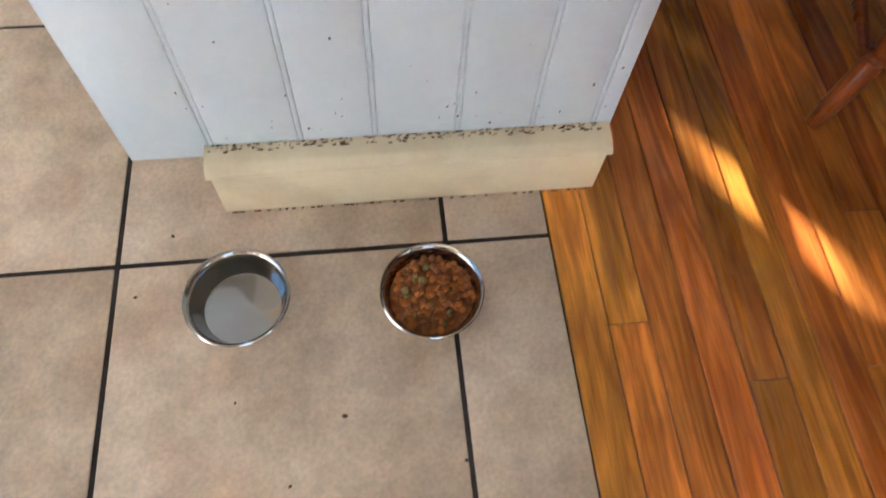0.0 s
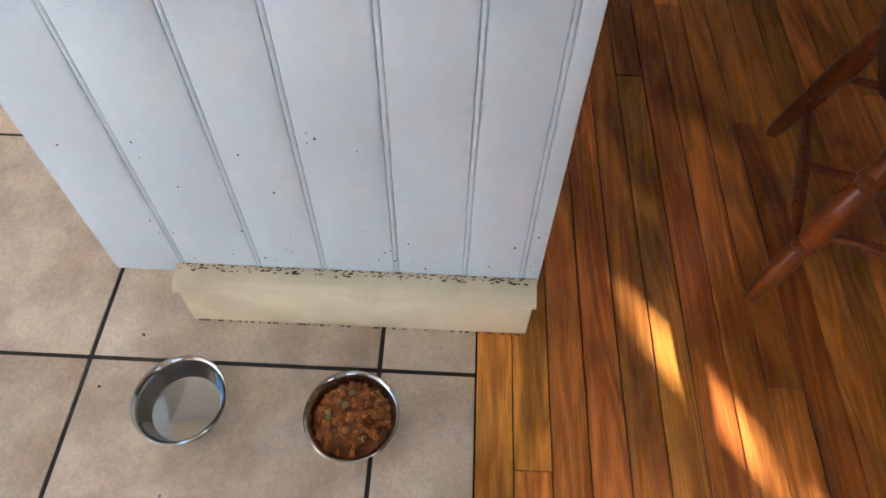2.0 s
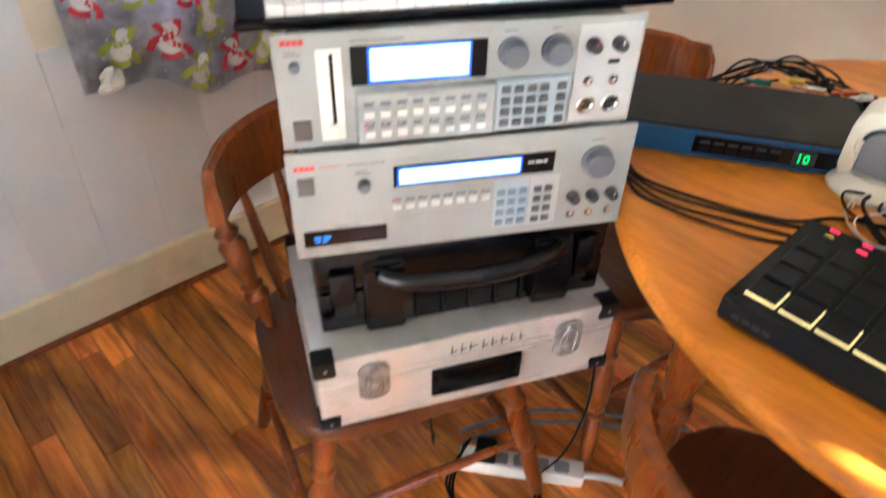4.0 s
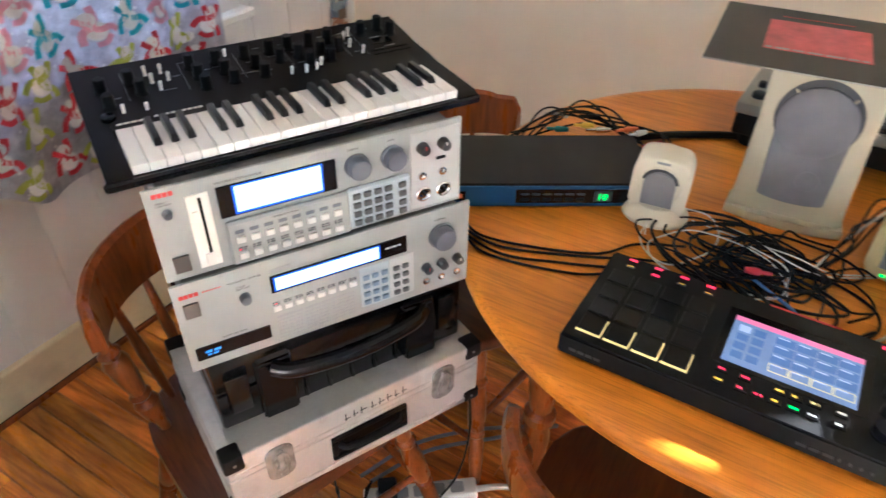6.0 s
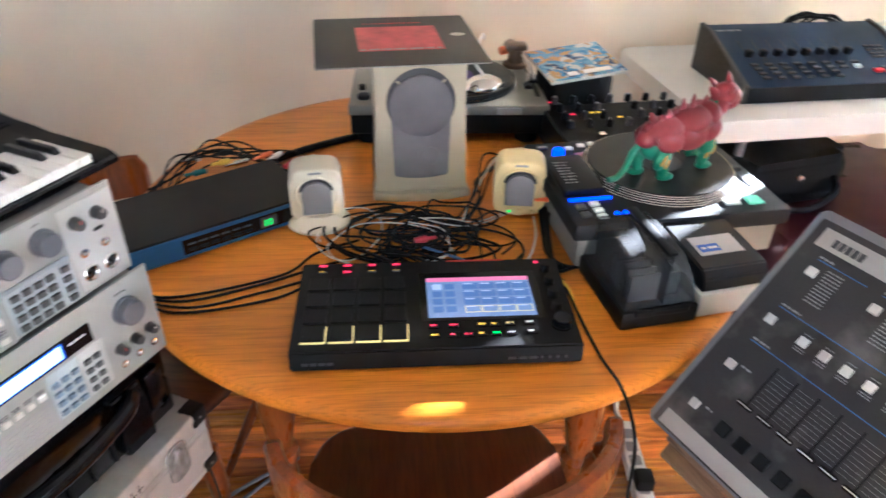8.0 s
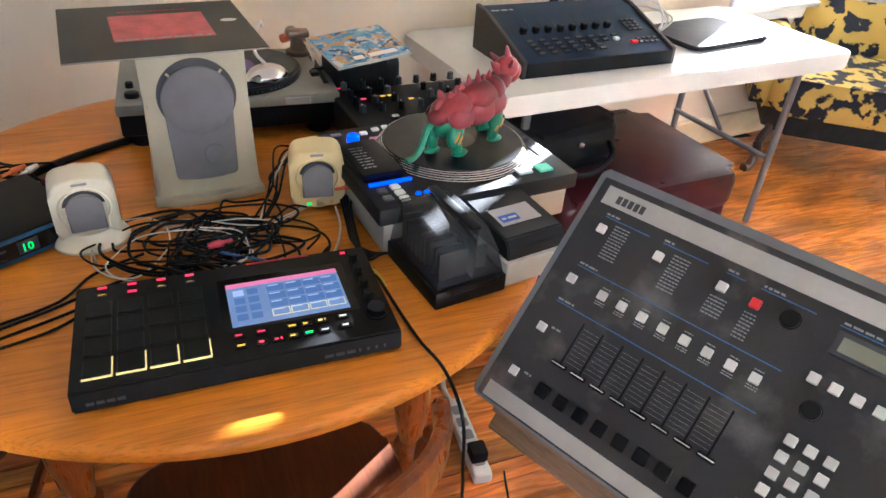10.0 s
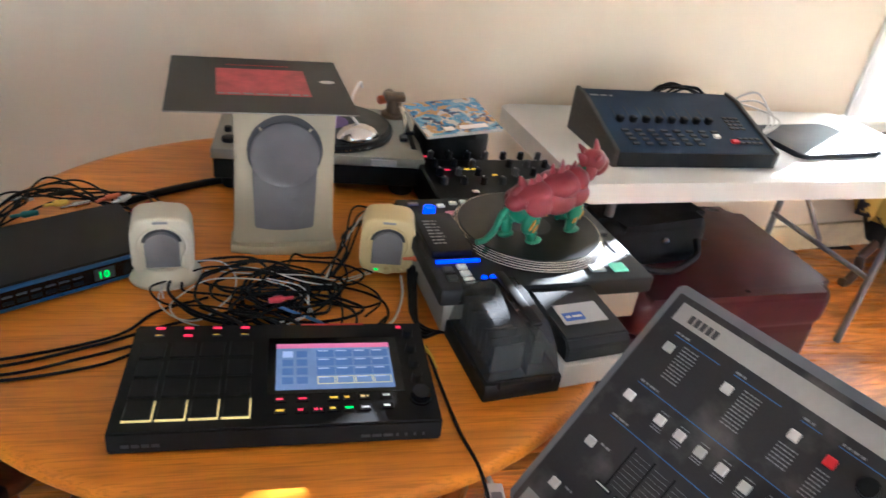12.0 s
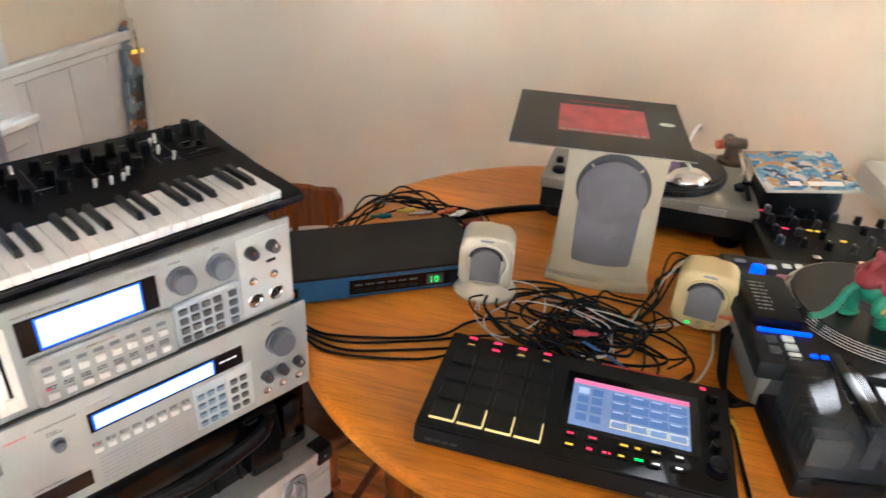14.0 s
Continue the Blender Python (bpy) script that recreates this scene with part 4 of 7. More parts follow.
for k in range(5):
    bm = B()
    x = 0.15 + k * 0.042
    box(bm, x, x + 0.006, 0.029, 0.037, 0.006, 0.07, 0.002)
    part("rib", bm, M_BLACKG, tool)


# ---- samplers ----
def chassis(name, m, w, h, depth, label):
    s = thing(name, m, label, "sampler", "stacked samplers")
    bm = B()
    box(bm, 0.018, w - 0.018, 0.006, depth, 0.004, h - 0.004, 0.002)
    part("chassis", bm, M_RACKS, s, "dark grey steel chassis")
    bm = B()
    box(bm, 0, w, 0, 0.006, 0, h, 0.0018, 2)
    part("faceplate", bm, M_RACK, s)
    return s


def slab(parent, name, x0, x1, z0, z1, t, mat, label="", bevel=0.0008, y=0.0):
    bm = B()
    box(bm, x0, x1, -t - y, 0.001 - y, z0, z1, bevel)
    return part(name, bm, mat, parent, label)


W5, H5 = 0.462, 0.160
s5 = chassis("sampler", pose(0.740, 0.629, 0.7225, 0, 0, -29.8), W5, H5, 0.36, "light grey rack sampler with a wide lit display")
slab(s5, "display_bezel", 0.132, 0.349, 0.100, 0.131, 0.0022, M_BLACKG)
slab(s5, "display_rim", 0.136, 0.304, 0.1025, 0.1290, 0.0028, M_LCDB, "blue rim of a lit display")
slab(s5, "display", 0.139, 0.301, 0.1045, 0.1270, 0.0033, M_LCD, "glowing white display")
bm = B()
bars(bm, 0.312, 0.338, 0.117, 0.0025, 0.0022, m=FACE)
tagged(part("lettering", bm, M_INKW, s5), kind="stuff")
knob(s5, front(0.410, 0.110), 0.0200, 0.020, M_KNOB)
for x, tip in ((0.383, M_RED), (0.411, M_KNOBD), (0.440, M_INKW)):
    knob(s5, front(x, 0.055), 0.0078, 0.014, M_KNOBD, line=tip, seg=16)
    bm = B()
    lathe(bm, [(0.0060, 0), (0.0060, 0.0025), (0.0034, 0.003), (0.0034, 0.0005), (0, 0.0005)], 14, front(x, 0.026))
    part("jack", bm, M_CHROME, s5)
btn = button_mesh(0.0110, 0.0085, 0.004, M_CREAMBTN)
bm = B()
for k in range(8):
    x = 0.136 + k * 0.01715
    share("button", btn, s5, front(x, 0.070))
    bars(bm, x - 0.006, x + 0.006, 0.0800, 0.0017, 0.0, pitch=0.0032, n=2, m=FACE)
tagged(part("lettering", bm, M_INK, s5), kind="stuff")
bm = B()
box(bm, 0.133, 0.1365, -0.0006, 0.0005, 0.0775, 0.079)
part("indicator", bm, M_REDLED, s5)
slab(s5, "keypad_panel", 0.268, 0.3175, 0.014, 0.094, 0.0006, M_GREYKEY)
slab(s5, "keypad_panel", 0.3185, 0.361, 0.014, 0.094, 0.0006, M_GREYP)
bb, bd = button_mesh(0.0105, 0.0080, 0.0045, M_BLUEBTN), button_mesh(0.0105, 0.0080, 0.0045, M_DARKBTN)
for r in range(4):
    for c in range(5):
        x = 0.2775 + c * 0.0155 if c < 3 else 0.3275 + (c - 3) * 0.0155 + 0.002
        share("button", bb if c < 3 else bd, s5, front(x, 0.025 + r * 0.0165, 0.0006))
bm = B()
for col in range(3):
    x = 0.133 + col * 0.0430
    box(bm, x, x + 0.040, -0.0004, 0.0005, 0.0500, 0.0540)
    bars(bm, x, x + 0.038, 0.0440, 0.0024, 0.0, pitch=0.0068, n=6, m=FACE)
tagged(part("lettering", bm, M_INKG, s5), kind="stuff")
slab(s5, "floppy_slot", 0.011, 0.121, 0.018, 0.043, 0.0016, M_BLACKG, "black floppy emulator slot")
bm = B()
bars(bm, 0.024, 0.046, 0.0305, 0.0040, 0.0017, m=FACE)
bars(bm, 0.026, 0.042, 0.0250, 0.0030, 0.0017, m=FACE)
tagged(part("readout", bm, M_LCDTXT, s5, "small blue readout"), kind="stuff")
slab(s5, "power_button", 0.011, 0.032, 0.101, 0.126, 0.003, M_SQUARE)
knob(s5, front(0.094, 0.108), 0.0078, 0.011, M_KNOB, seg=16)
bm = B()
for k in range(4):
    box(bm, 0.009 + k * 0.0066, 0.0148 + k * 0.0066, -0.0005, 0.0005, 0.136, 0.1425)
bars(bm, 0.040, 0.066, 0.1385, 0.0016, 0.0, m=FACE)
tagged(part("maker_mark", bm, M_RED, s5), kind="stuff")
bm = B()
for k in range(4):
    box(bm, 0.133 + k * 0.0085, 0.1400 + k * 0.0085, -0.0005, 0.0005, 0.136, 0.1425)
tagged(part("model_mark", bm, M_INKG, s5), kind="stuff")
words("MIDI DIGITAL SAMPLER", 0.0046, M_INK, s5, front(0.074, 0.1375))
words("FLOPPY DISK DRIVE", 0.0040, M_INK, s5, front(0.052, 0.0475))
words("CONTROL", 0.0042, M_INK, s5, front(0.398, 0.140))
words("DISPLAY\nCONTRAST", 0.0038, M_INK, s5, front(0.084, 0.127))

W1, H1 = 0.448, 0.143
s1 = chassis("sampler", pose(0.747, 0.638, 0.8830, 0, 0, -29.8), W1, H1, 0.38, "light grey rack sampler with a bright blue-white display")
slab(s1, "display_bezel", 0.086, 0.248, 0.078, 0.1255, 0.0022, M_BLACKG)
slab(s1, "display_rim", 0.105, 0.229, 0.0795, 0.1245, 0.0028, M_LCDB, "blue rim of a lit display")
slab(s1, "display", 0.108, 0.226, 0.0830, 0.1225, 0.0033, M_LCD, "glowing blue-white display")
for x in (0.279, 0.334):
    knob(s1, front(x, 0.1065), 0.0165, 0.019, M_KNOB)
slab(s1, "button_panel", 0.088, 0.261, 0.003, 0.072, 0.009, M_RACK, bevel=0.003)
slab(s1, "keypad_panel", 0.2615, 0.358, 0.006, 0.074, 0.007, M_GREYKEY, bevel=0.003)
btn = button_mesh(0.0118, 0.0092, 0.0045, M_CREAMBTN)
bm = B()
for r in range(2):
    for k in range(8):
        x = 0.104 + k * 0.0197
        share("button", btn, s1, front(x, 0.0185 + r * 0.0265, 0.009))
        if r:
            slab(s1, "key_label", x - 0.0065, x + 0.0065, 0.0535, 0.0600, 0.0095, M_KNOB)
        else:
            bars(bm, x - 0.006, x + 0.006, 0.0300, 0.0018, 0.009, pitch=0.0035, n=2, m=FACE)
tagged(part("lettering", bm, M_INK, s1), kind="stuff")
bm = B()
box(bm, 0.0985, 0.1020, -0.0098, -0.0088, 0.0270, 0.0290)
part("indicator", bm, M_REDLED, s1)
bd = button_mesh(0.0115, 0.0088, 0.0045, M_DARKBTN)
for r in range(4):
    for c in range(5):
        share("button", bd, s1, front(0.2725 + c * 0.0165 + (0.006 if c == 4 else 0), 0.0165 + r * 0.0150, 0.007))
slab(s1, "input_panel", 0.362, 0.444, 0.006, 0.134, 0.0012, M_GREYP)
for x, tip in ((0.381, M_RED), (0.415, M_INKW)):
    knob(s1, front(x, 0.109, 0.0012), 0.0085, 0.014, M_KNOBD, line=tip, seg=16)
    bm = B()
    lathe(bm, [(0.0064, 0), (0.0064, 0.0025), (0.0034, 0.003), (0.0034, 0.0005), (0, 0.0005)], 14, front(x, 0.062, 0.0012))
    part("jack", bm, M_CHROME, s1)
    bm = B()
    lathe(bm, [(0.0125, 0), (0.0125, 0.0015), (0.0105, 0.003), (0.0095, 0.003), (0.0095, 0.0006), (0, 0.0006)], 20, front(x + 0.002, 0.029, 0.0012))
    socket = part("mic_socket", bm, M_CHROME, s1)
    bm = B()
    for a in (90, 210, 330):
        lathe(bm, [(0.0014, 0), (0.0014, 0.0025)], 8, front(x + 0.002 + 0.0045 * math.cos(radians(a)), 0.029 + 0.0045 * math.sin(radians(a)), 0.0018))
    tagged(part("pins", bm, M_INK, socket), kind="stuff")
slab(s1, "slide_switch", 0.405, 0.420, 0.083, 0.088, 0.003, M_BLACK)
slab(s1, "floppy_drive", 0.047, 0.076, 0.010, 0.124, 0.0018, M_OFFWHITE, "off-white upright floppy drive")
slab(s1, "floppy_mouth", 0.0615, 0.0665, 0.016, 0.119, 0.0022, M_BLACKG)
slab(s1, "eject_button", 0.0515, 0.0590, 0.088, 0.100, 0.004, M_OFFWHITE)
slab(s1, "floppy_lever", 0.0560, 0.0690, 0.016, 0.032, 0.0055, M_OFFWHITE)
slab(s1, "power_button", 0.014, 0.035, 0.012, 0.038, 0.003, M_SQUARE)
knob(s1, front(0.023, 0.106), 0.0058, 0.009, M_KNOB, seg=16)
bm = B()
for k in range(4):
    box(bm, 0.010 + k * 0.0066, 0.0158 + k * 0.0066, -0.0005, 0.0005, 0.130, 0.1365)
tagged(part("maker_mark", bm, M_RED, s1), kind="stuff")
bm = B()
for k in range(5):
    box(bm, 0.213 + k * 0.0085, 0.2200 + k * 0.0085, -0.0005, 0.0005, 0.131, 0.138)
tagged(part("model_mark", bm, M_INKG, s1), kind="stuff")
words("MIDI STEREO DIGITAL SAMPLER", 0.0044, M_INK, s1, front(0.086, 0.1300))
words("DISPLAY\nCONTRAST", 0.0038, M_INK, s1, front(0.012, 0.121))
words("SCREEN FUNCTION", 0.0040, M_INK, s1, front(0.150, 0.0645, 0.009))
words("CURSOR", 0.0042, M_INK, s1, front(0.267, 0.1310))
words("DATA", 0.0042, M_INK, s1, front(0.327, 0.1310))

# ---- keyboard synthesiser ----
syn = thing("synthesizer", pose(0.729, 0.672, 1.0295, 0, 0, -28.2), "black keyboard synthesizer with white keys on the samplers", "synthesizer")
SW, SD = 0.528, 0.298
bm = B()
prof = [(0.0, 0.0), (0.0, 0.008), (0.012, 0.012), (0.125, 0.015), (0.150, 0.019), (0.20, 0.0225), (SD - 0.03, 0.0325), (SD, 0.0365), (SD, 0.02), (SD - 0.02, 0.0)]
for x0, x1, cut in ((0.0, 0.030, False), (SW - 0.030, SW, False), (0.030, SW - 0.030, True)):
    p = [(y, z) for y, z in prof]
    if cut:
        p = [(0.0, 0.0), (0.0, 0.004), (0.118, 0.004), (0.118, 0.0175)] + p[4:]
    va = [bm.verts.new((x0, y, z)) for y, z in p]
    vb = [bm.verts.new((x1, y, z)) for y, z in p]
    for i in range(len(p)):
        j = (i + 1) % len(p)
        bm.faces.new((va[i], va[j], vb[j], vb[i]))
    bm.faces.new(va), bm.faces.new(vb[::-1])
part("body", bm, M_SYNTH, syn)
bm = B()
box(bm, 0.02, SW - 0.02, 0.01, SD - 0.04, -0.0032, -0.0002, 0.001)
part("base", bm, M_BLACK, syn)
bm = B()
box(bm, -0.004, SW + 0.004, -0.004, 0.006, -0.006, 0.006, 0.003)
part("front_lip", bm, M_BLACKG, syn)
NK = 22
kw = (SW - 0.064) / NK
bm = B()
box(bm, 0.0004, kw - 0.0004, 0.0065, 0.116, 0.006, 0.0185, 0.0008)
key_me = mesh_of("white_key", bm, M_KEYW)
for k in range(NK):
    share("white_key", key_me, syn, pose(0.032 + k * kw, 0, 0))
bm = B()
va = [(-0.0055, 0.044, 0.018), (0.0055, 0.044, 0.018), (0.0055, 0.117, 0.018), (-0.0055, 0.117, 0.018), (-0.0042, 0.050, 0.0275), (0.0042, 0.050, 0.0275), (0.0042, 0.116, 0.0285), (-0.0042, 0.116, 0.0285)]
vv = [bm.verts.new(v) for v in va]
for f in ((3, 2, 1, 0), (4, 5, 6, 7), (0, 1, 5, 4), (1, 2, 6, 5), (2, 3, 7, 6), (3, 0, 4, 7)):
    bm.faces.new([vv[i] for i in f])
bmesh.ops.bevel(bm, geom=list(bm.edges), offset=0.0008, segments=1, affect="EDGES")
black_me = mesh_of("black_key", bm, M_KEYB)
for k in range(1, NK):
    if (k + 2) % 7 not in (0, 3):
        share("black_key", black_me, syn, pose(0.032 + k * kw, 0, 0))
SLOPE = pose(0, 0.205, 0.0236, 8.2, 0, 0)
bm = B()
lathe(bm, [(0.0098, 0), (0.0094, 0.002), (0.0080, 0.003), (0.0076, 0.022), (0.0068, 0.023), (0, 0.023)], 16)
box(bm, -0.0006, 0.0006, 0.001, 0.0072, 0.023, 0.0235)
skn = mesh_of("knob", bm, M_BLACK)
for x, y in ((0.035, 0.02), (0.038, -0.025), (0.075, 0.03), (0.085, 0.0), (0.165, 0.045), (0.170, 0.012), (0.172, -0.022), (0.205, 0.045), (0.210, 0.012), (0.215, -0.02), (0.250, 0.045), (0.258, 0.012), (0.262, -0.02),
             (0.290, 0.045), (0.298, 0.015), (0.322, 0.048), (0.330, 0.018), (0.338, -0.012), (0.358, 0.048), (0.365, 0.015), (0.372, -0.012), (0.390, 0.048), (0.398, 0.016), (0.452, 0.05), (0.486, 0.058), (0.500, 0.035)):
    share("knob", skn, syn, SLOPE @ pose(x, y, 0, 0, 0, random.uniform(-120, 120)))
bm = B()
lathe(bm, [(0.0029, 0), (0.0023, 0.003), (0.0029, 0.014), (0.0024, 0.0152), (0, 0.0155)], 10)
ssw = mesh_of("switch", bm, M_KEYW)
for x, y in ((0.052, -0.045), (0.082, -0.048), (0.100, 0.045), (0.105, 0.022), (0.112, 0.0), (0.122, 0.045), (0.128, 0.022), (0.222, 0.052), (0.300, -0.03), (0.322, -0.034), (0.340, -0.032), (0.352, -0.02), (0.418, 0.045), (0.430, 0.052), (0.418, 0.018), (0.430, -0.008)):
    share("switch", ssw, syn, SLOPE @ pose(x, y, 0, random.uniform(-14, 14), 0, 0))
bm = B()
box(bm, 0.455, 0.492, 0.010, 0.028, 0, 0.001, m=SLOPE)
part("small_display", bm, M_BLACKG, syn)
bm = B()
box(bm, -0.0062, 0.0062, -0.0025, 0.0025, 0, 0.0018, 0.0005)
step_me = mesh_of("step_button", bm, M_RUBBER)
for k in range(16):
    share("step_button", step_me, syn, SLOPE @ pose(0.1765 + k * 0.0165, -0.0495, 0))
for r in range(2):
    for k in range(5):
        share("step_button", step_me, syn, SLOPE @ pose(0.4505 + k * 0.0135, -0.0095 - r * 0.012, 0))
bm = B()
for k in range(40):
    x, y = random.uniform(0.03, 0.50), random.choice((0.062, 0.03, -0.004, -0.035)) + random.uniform(-0.003, 0.003)
    bars(bm, x, x + random.uniform(0.008, 0.02), y, 0.0012, 0.0002, m=SLOPE)
for x in (0.066, 0.150, 0.235, 0.312, 0.408, 0.437):
    box(bm, x, x + 0.0005, -0.04, 0.065, 0, 0.0004, m=SLOPE)
part("lettering", bm, M_INKG, syn, smooth=0)
bm = B()
for k in range(4):
    box(bm, 0.036 + k * 0.0095, 0.044 + k * 0.0095, 0.128, 0.1355, 0.0165, 0.0182)
for k in range(9):
    box(bm, 0.086 + k * 0.0075, 0.0915 + k * 0.0075, 0.131, 0.136, 0.0168, 0.0186)
part("maker_mark", bm, M_INKW, syn)
knob(syn, pose(0.030, 0.150, 0.019, 8, 0, 0), 0.010, 0.006, M_BLACKG, "joystick_well", skirt=False)

# ---- table-top gear ----
TZ = 0.7352
# 1U effects unit
u1 = thing("effects_unit", pose(1.255, 0.590, TZ + 0.006, 0, 0, -57.3), "blue-fronted rack effects unit with dark lid on table", "rack unit")
bm = B()
box(bm, 0.006, 0.474, 0.004, 0.20, 0, 0.046, 0.0015)
part("case_body", bm, M_1UTOP, u1)
slab(u1, "faceplate", 0, 0.48, -0.001, 0.044, 0.003, M_BLUEFACE, bevel=0.001)
slab(u1, "name_plate", 0.055, 0.105, 0.012, 0.034, 0.0035, M_BLACKG)
bm = B()
box(bm, 0.062, 0.098, 0.018, 0.028, 0, 0.0006, m=front(0, 0, 0.0035))
part("maker_mark", bm, M_PLUGO, u1)
slab(u1, "control_strip", 0.20, 0.475, 0.006, 0.038, 0.0035, M_BLACKG)
slab(u1, "level_display", 0.352, 0.387, 0.010, 0.034, 0.004, M_INK)
words("10", 0.021, M_GREENLED, u1, front(0.357, 0.0135, 0.0042), "readout", 0.0003)
for k in range(6):
    slab(u1, "button", 0.210 + k * 0.0215, 0.226 + k * 0.0215, 0.012, 0.019, 0.005, M_RUBBER)
    slab(u1, "button", 0.210 + k * 0.0215, 0.226 + k * 0.0215, 0.025, 0.029, 0.0045, M_KNOBD)
knob(u1, front(0.445, 0.022, 0.0035), 0.011, 0.012, M_KNOBD, seg=18)
for x in (0.04, 0.43):
    for y in (0.03, 0.17):
        bm = B()
        lathe(bm, [(0.008, -0.0058), (0.009, 0.0)], 12, pose(x, y, 0))
        part("foot", bm, M_RUBBER, u1)

# pad sampler
padbox = thing("pad_sampler", pose(1.047, 0.192, TZ + 0.004, 0, 0, -90), "black pad sampler with lit touch screen on table", "drum machine")
MW, MD = 0.446, 0.230
bm = B()
va = [(0, 0, 0.002), (MW, 0, 0.002), (MW, MD, 0.002), (0, MD, 0.002), (0, 0.004, 0.036), (MW, 0.004, 0.036), (MW, MD, 0.041), (0, MD, 0.041)]
vv = [bm.verts.new(v) for v in va]
for f in ((3, 2, 1, 0), (4, 5, 6, 7), (0, 1, 5, 4), (1, 2, 6, 5), (2, 3, 7, 6), (3, 0, 4, 7)):
    bm.faces.new([vv[i] for i in f])
bmesh.ops.bevel(bm, geom=list(bm.edges), offset=0.003, segments=2, affect="EDGES")
part("body", bm, M_BLACK, padbox)
for x in (0.03, MW - 0.03):
    for y in (0.03, MD - 0.03):
        bm = B()
        lathe(bm, [(0.009, -0.0038), (0.009, 0.003)], 12, pose(x, y, 0))
        part("foot", bm, M_RUBBER, padbox)
TOP = pose(0, 0.004, 0.0361, 1.27, 0, 0)


def on_top(name, x0, x1, y0, y1, t, mat, bevel=0.0006, parent=padbox, base=TOP, label=""):
    bm = B()
    box(bm, x0, x1, y0, y1, -0.0005, t, bevel, m=base)
    return part(name, bm, mat, parent, label)


on_top("screen_bezel", 0.200, 0.400, 0.062, 0.188, 0.0010, M_BLACKG)
on_top("screen", 0.212, 0.386, 0.070, 0.172, 0.0015, M_SCR, 0, label="lit blue touch screen")
on_top("screen_bar", 0.212, 0.386, 0.1615, 0.172, 0.0018, M_SCRP, 0)
for c in range(4):
    for r in range(4):
        on_top("screen_field", 0.272 + c * 0.028, 0.2985 + c * 0.028, 0.0800 + r * 0.0200, 0.0965 + r * 0.0200, 0.0018, M_SCRY if r == 0 else M_SCRD, 0)
        if r == 0:
            on_top("field_inner", 0.2735 + c * 0.028, 0.297 + c * 0.028, 0.0815, 0.0950, 0.0020, M_SCR, 0)
        on_top("field_tab", 0.274 + c * 0.028, 0.290 + c * 0.028, 0.0930 + r * 0.0200, 0.0950 + r * 0.0200, 0.0022, M_SCRL, 0)
for c in range(2):
    for r in range(4):
        on_top("screen_icon", 0.221 + c * 0.021, 0.237 + c * 0.021, 0.0820 + r * 0.0195, 0.0960 + r * 0.0195, 0.0018, M_SCRL if (r == 3 and c == 0) else M_SCRD, 0)
for c in range(4):
    for r in range(4):
        x, y = 0.0165 + c * 0.0420, 0.0215 + r * 0.0410
        if r == 0:
            bm = B()
            box(bm, x - 0.0008, x + 0.0368, y - 0.0030, y + 0.0005, 0, 0.0016, m=TOP)
            box(bm, x + 0.0352, x + 0.0372, y + 0.0005, y + 0.035, 0, 0.0016, m=TOP)
            part("pad_light", bm, M_PADLED, padbox, "glowing yellow pad edge")
        on_top("pad", x, x + 0.035, y, y + 0.0345, 0.0042, M_PAD, 0.0016)
for c in range(4):
    x = 0.030 + c * 0.0420
    on_top("button", x, x + 0.013, 0.2140, 0.2180, 0.002, M_REDLED, 0.0004, label="red lit button")
    on_top("button", x, x + 0.013, 0.1955, 0.1995, 0.002, M_REDLED if c == 1 else M_DARKBTN, 0.0004)
    bm = B()
    bars(bm, x + 0.002, x + 0.011, 0.1970, 0.0012, 0.0021, m=TOP)
    part("lettering", bm, M_YELLED if c != 1 else M_REDLED, padbox)
for x, y, mat in ((0.219, 0.051, M_REDLED), (0.250, 0.051, M_REDLED), (0.219, 0.029, M_YELLED), (0.249, 0.029, M_REDLED), (0.271, 0.029, M_REDLED), (0.294, 0.051, M_YELLED), (0.315, 0.051, M_YELLED), (0.338, 0.052, M_PADLED), (0.293, 0.030, M_YELLED), (0.315, 0.030, M_GREENLED), (0.338, 0.030, M_INKG), (0.370, 0.053, M_WHITELED), (0.370, 0.032, M_WHITELED)):
    on_top("button", x - 0.0085, x + 0.0085, y - 0.0055, y + 0.0055, 0.0022, M_BLACKG, 0.0005)
    bm = B()
    bars(bm, x - 0.0055, x + 0.0055, y - 0.0018, 0.0036, 0.0023, m=TOP)
    tagged(part("button_light", bm, mat, padbox), kind="stuff")
for y in (0.190, 0.154, 0.118, 0.086):
    knob(padbox, TOP @ pose(0.420, y, 0), 0.0080, 0.013, M_BLACK, seg=18)
knob(padbox, TOP @ pose(0.420, 0.046, 0), 0.0145, 0.016, M_BLACKG, "data_dial")
on_top("button_light", 0.404, 0.412, 0.210, 0.215, 0.0018, M_REDLED, 0)
bm = B()
for k in range(4):
    box(bm, 0.018 + k * 0.0125, 0.028 + k * 0.0125, 0.009, 0.018, 0, 0.0008, m=front(0, 0.0, -0.002))
for k in range(3):
    box(bm, 0.330 + k * 0.016, 0.343 + k * 0.016, 0.008, 0.018, 0, 0.0008, m=front(0, 0, -0.002))
for k in range(4):
    box(bm, 0.380 + k * 0.0125, 0.3835 + k * 0.0125, 0.008, 0.018, 0, 0.0008, m=front(0, 0, -0.002))
tagged(part("maker_mark", bm, M_KNOBD, padbox), kind="stuff")
bm = B()
box(bm, 0.25, 0.35, MD - 0.010, MD - 0.006, 0.0002, 0.0008, m=TOP)
part("model_mark", bm, M_RED, padbox)


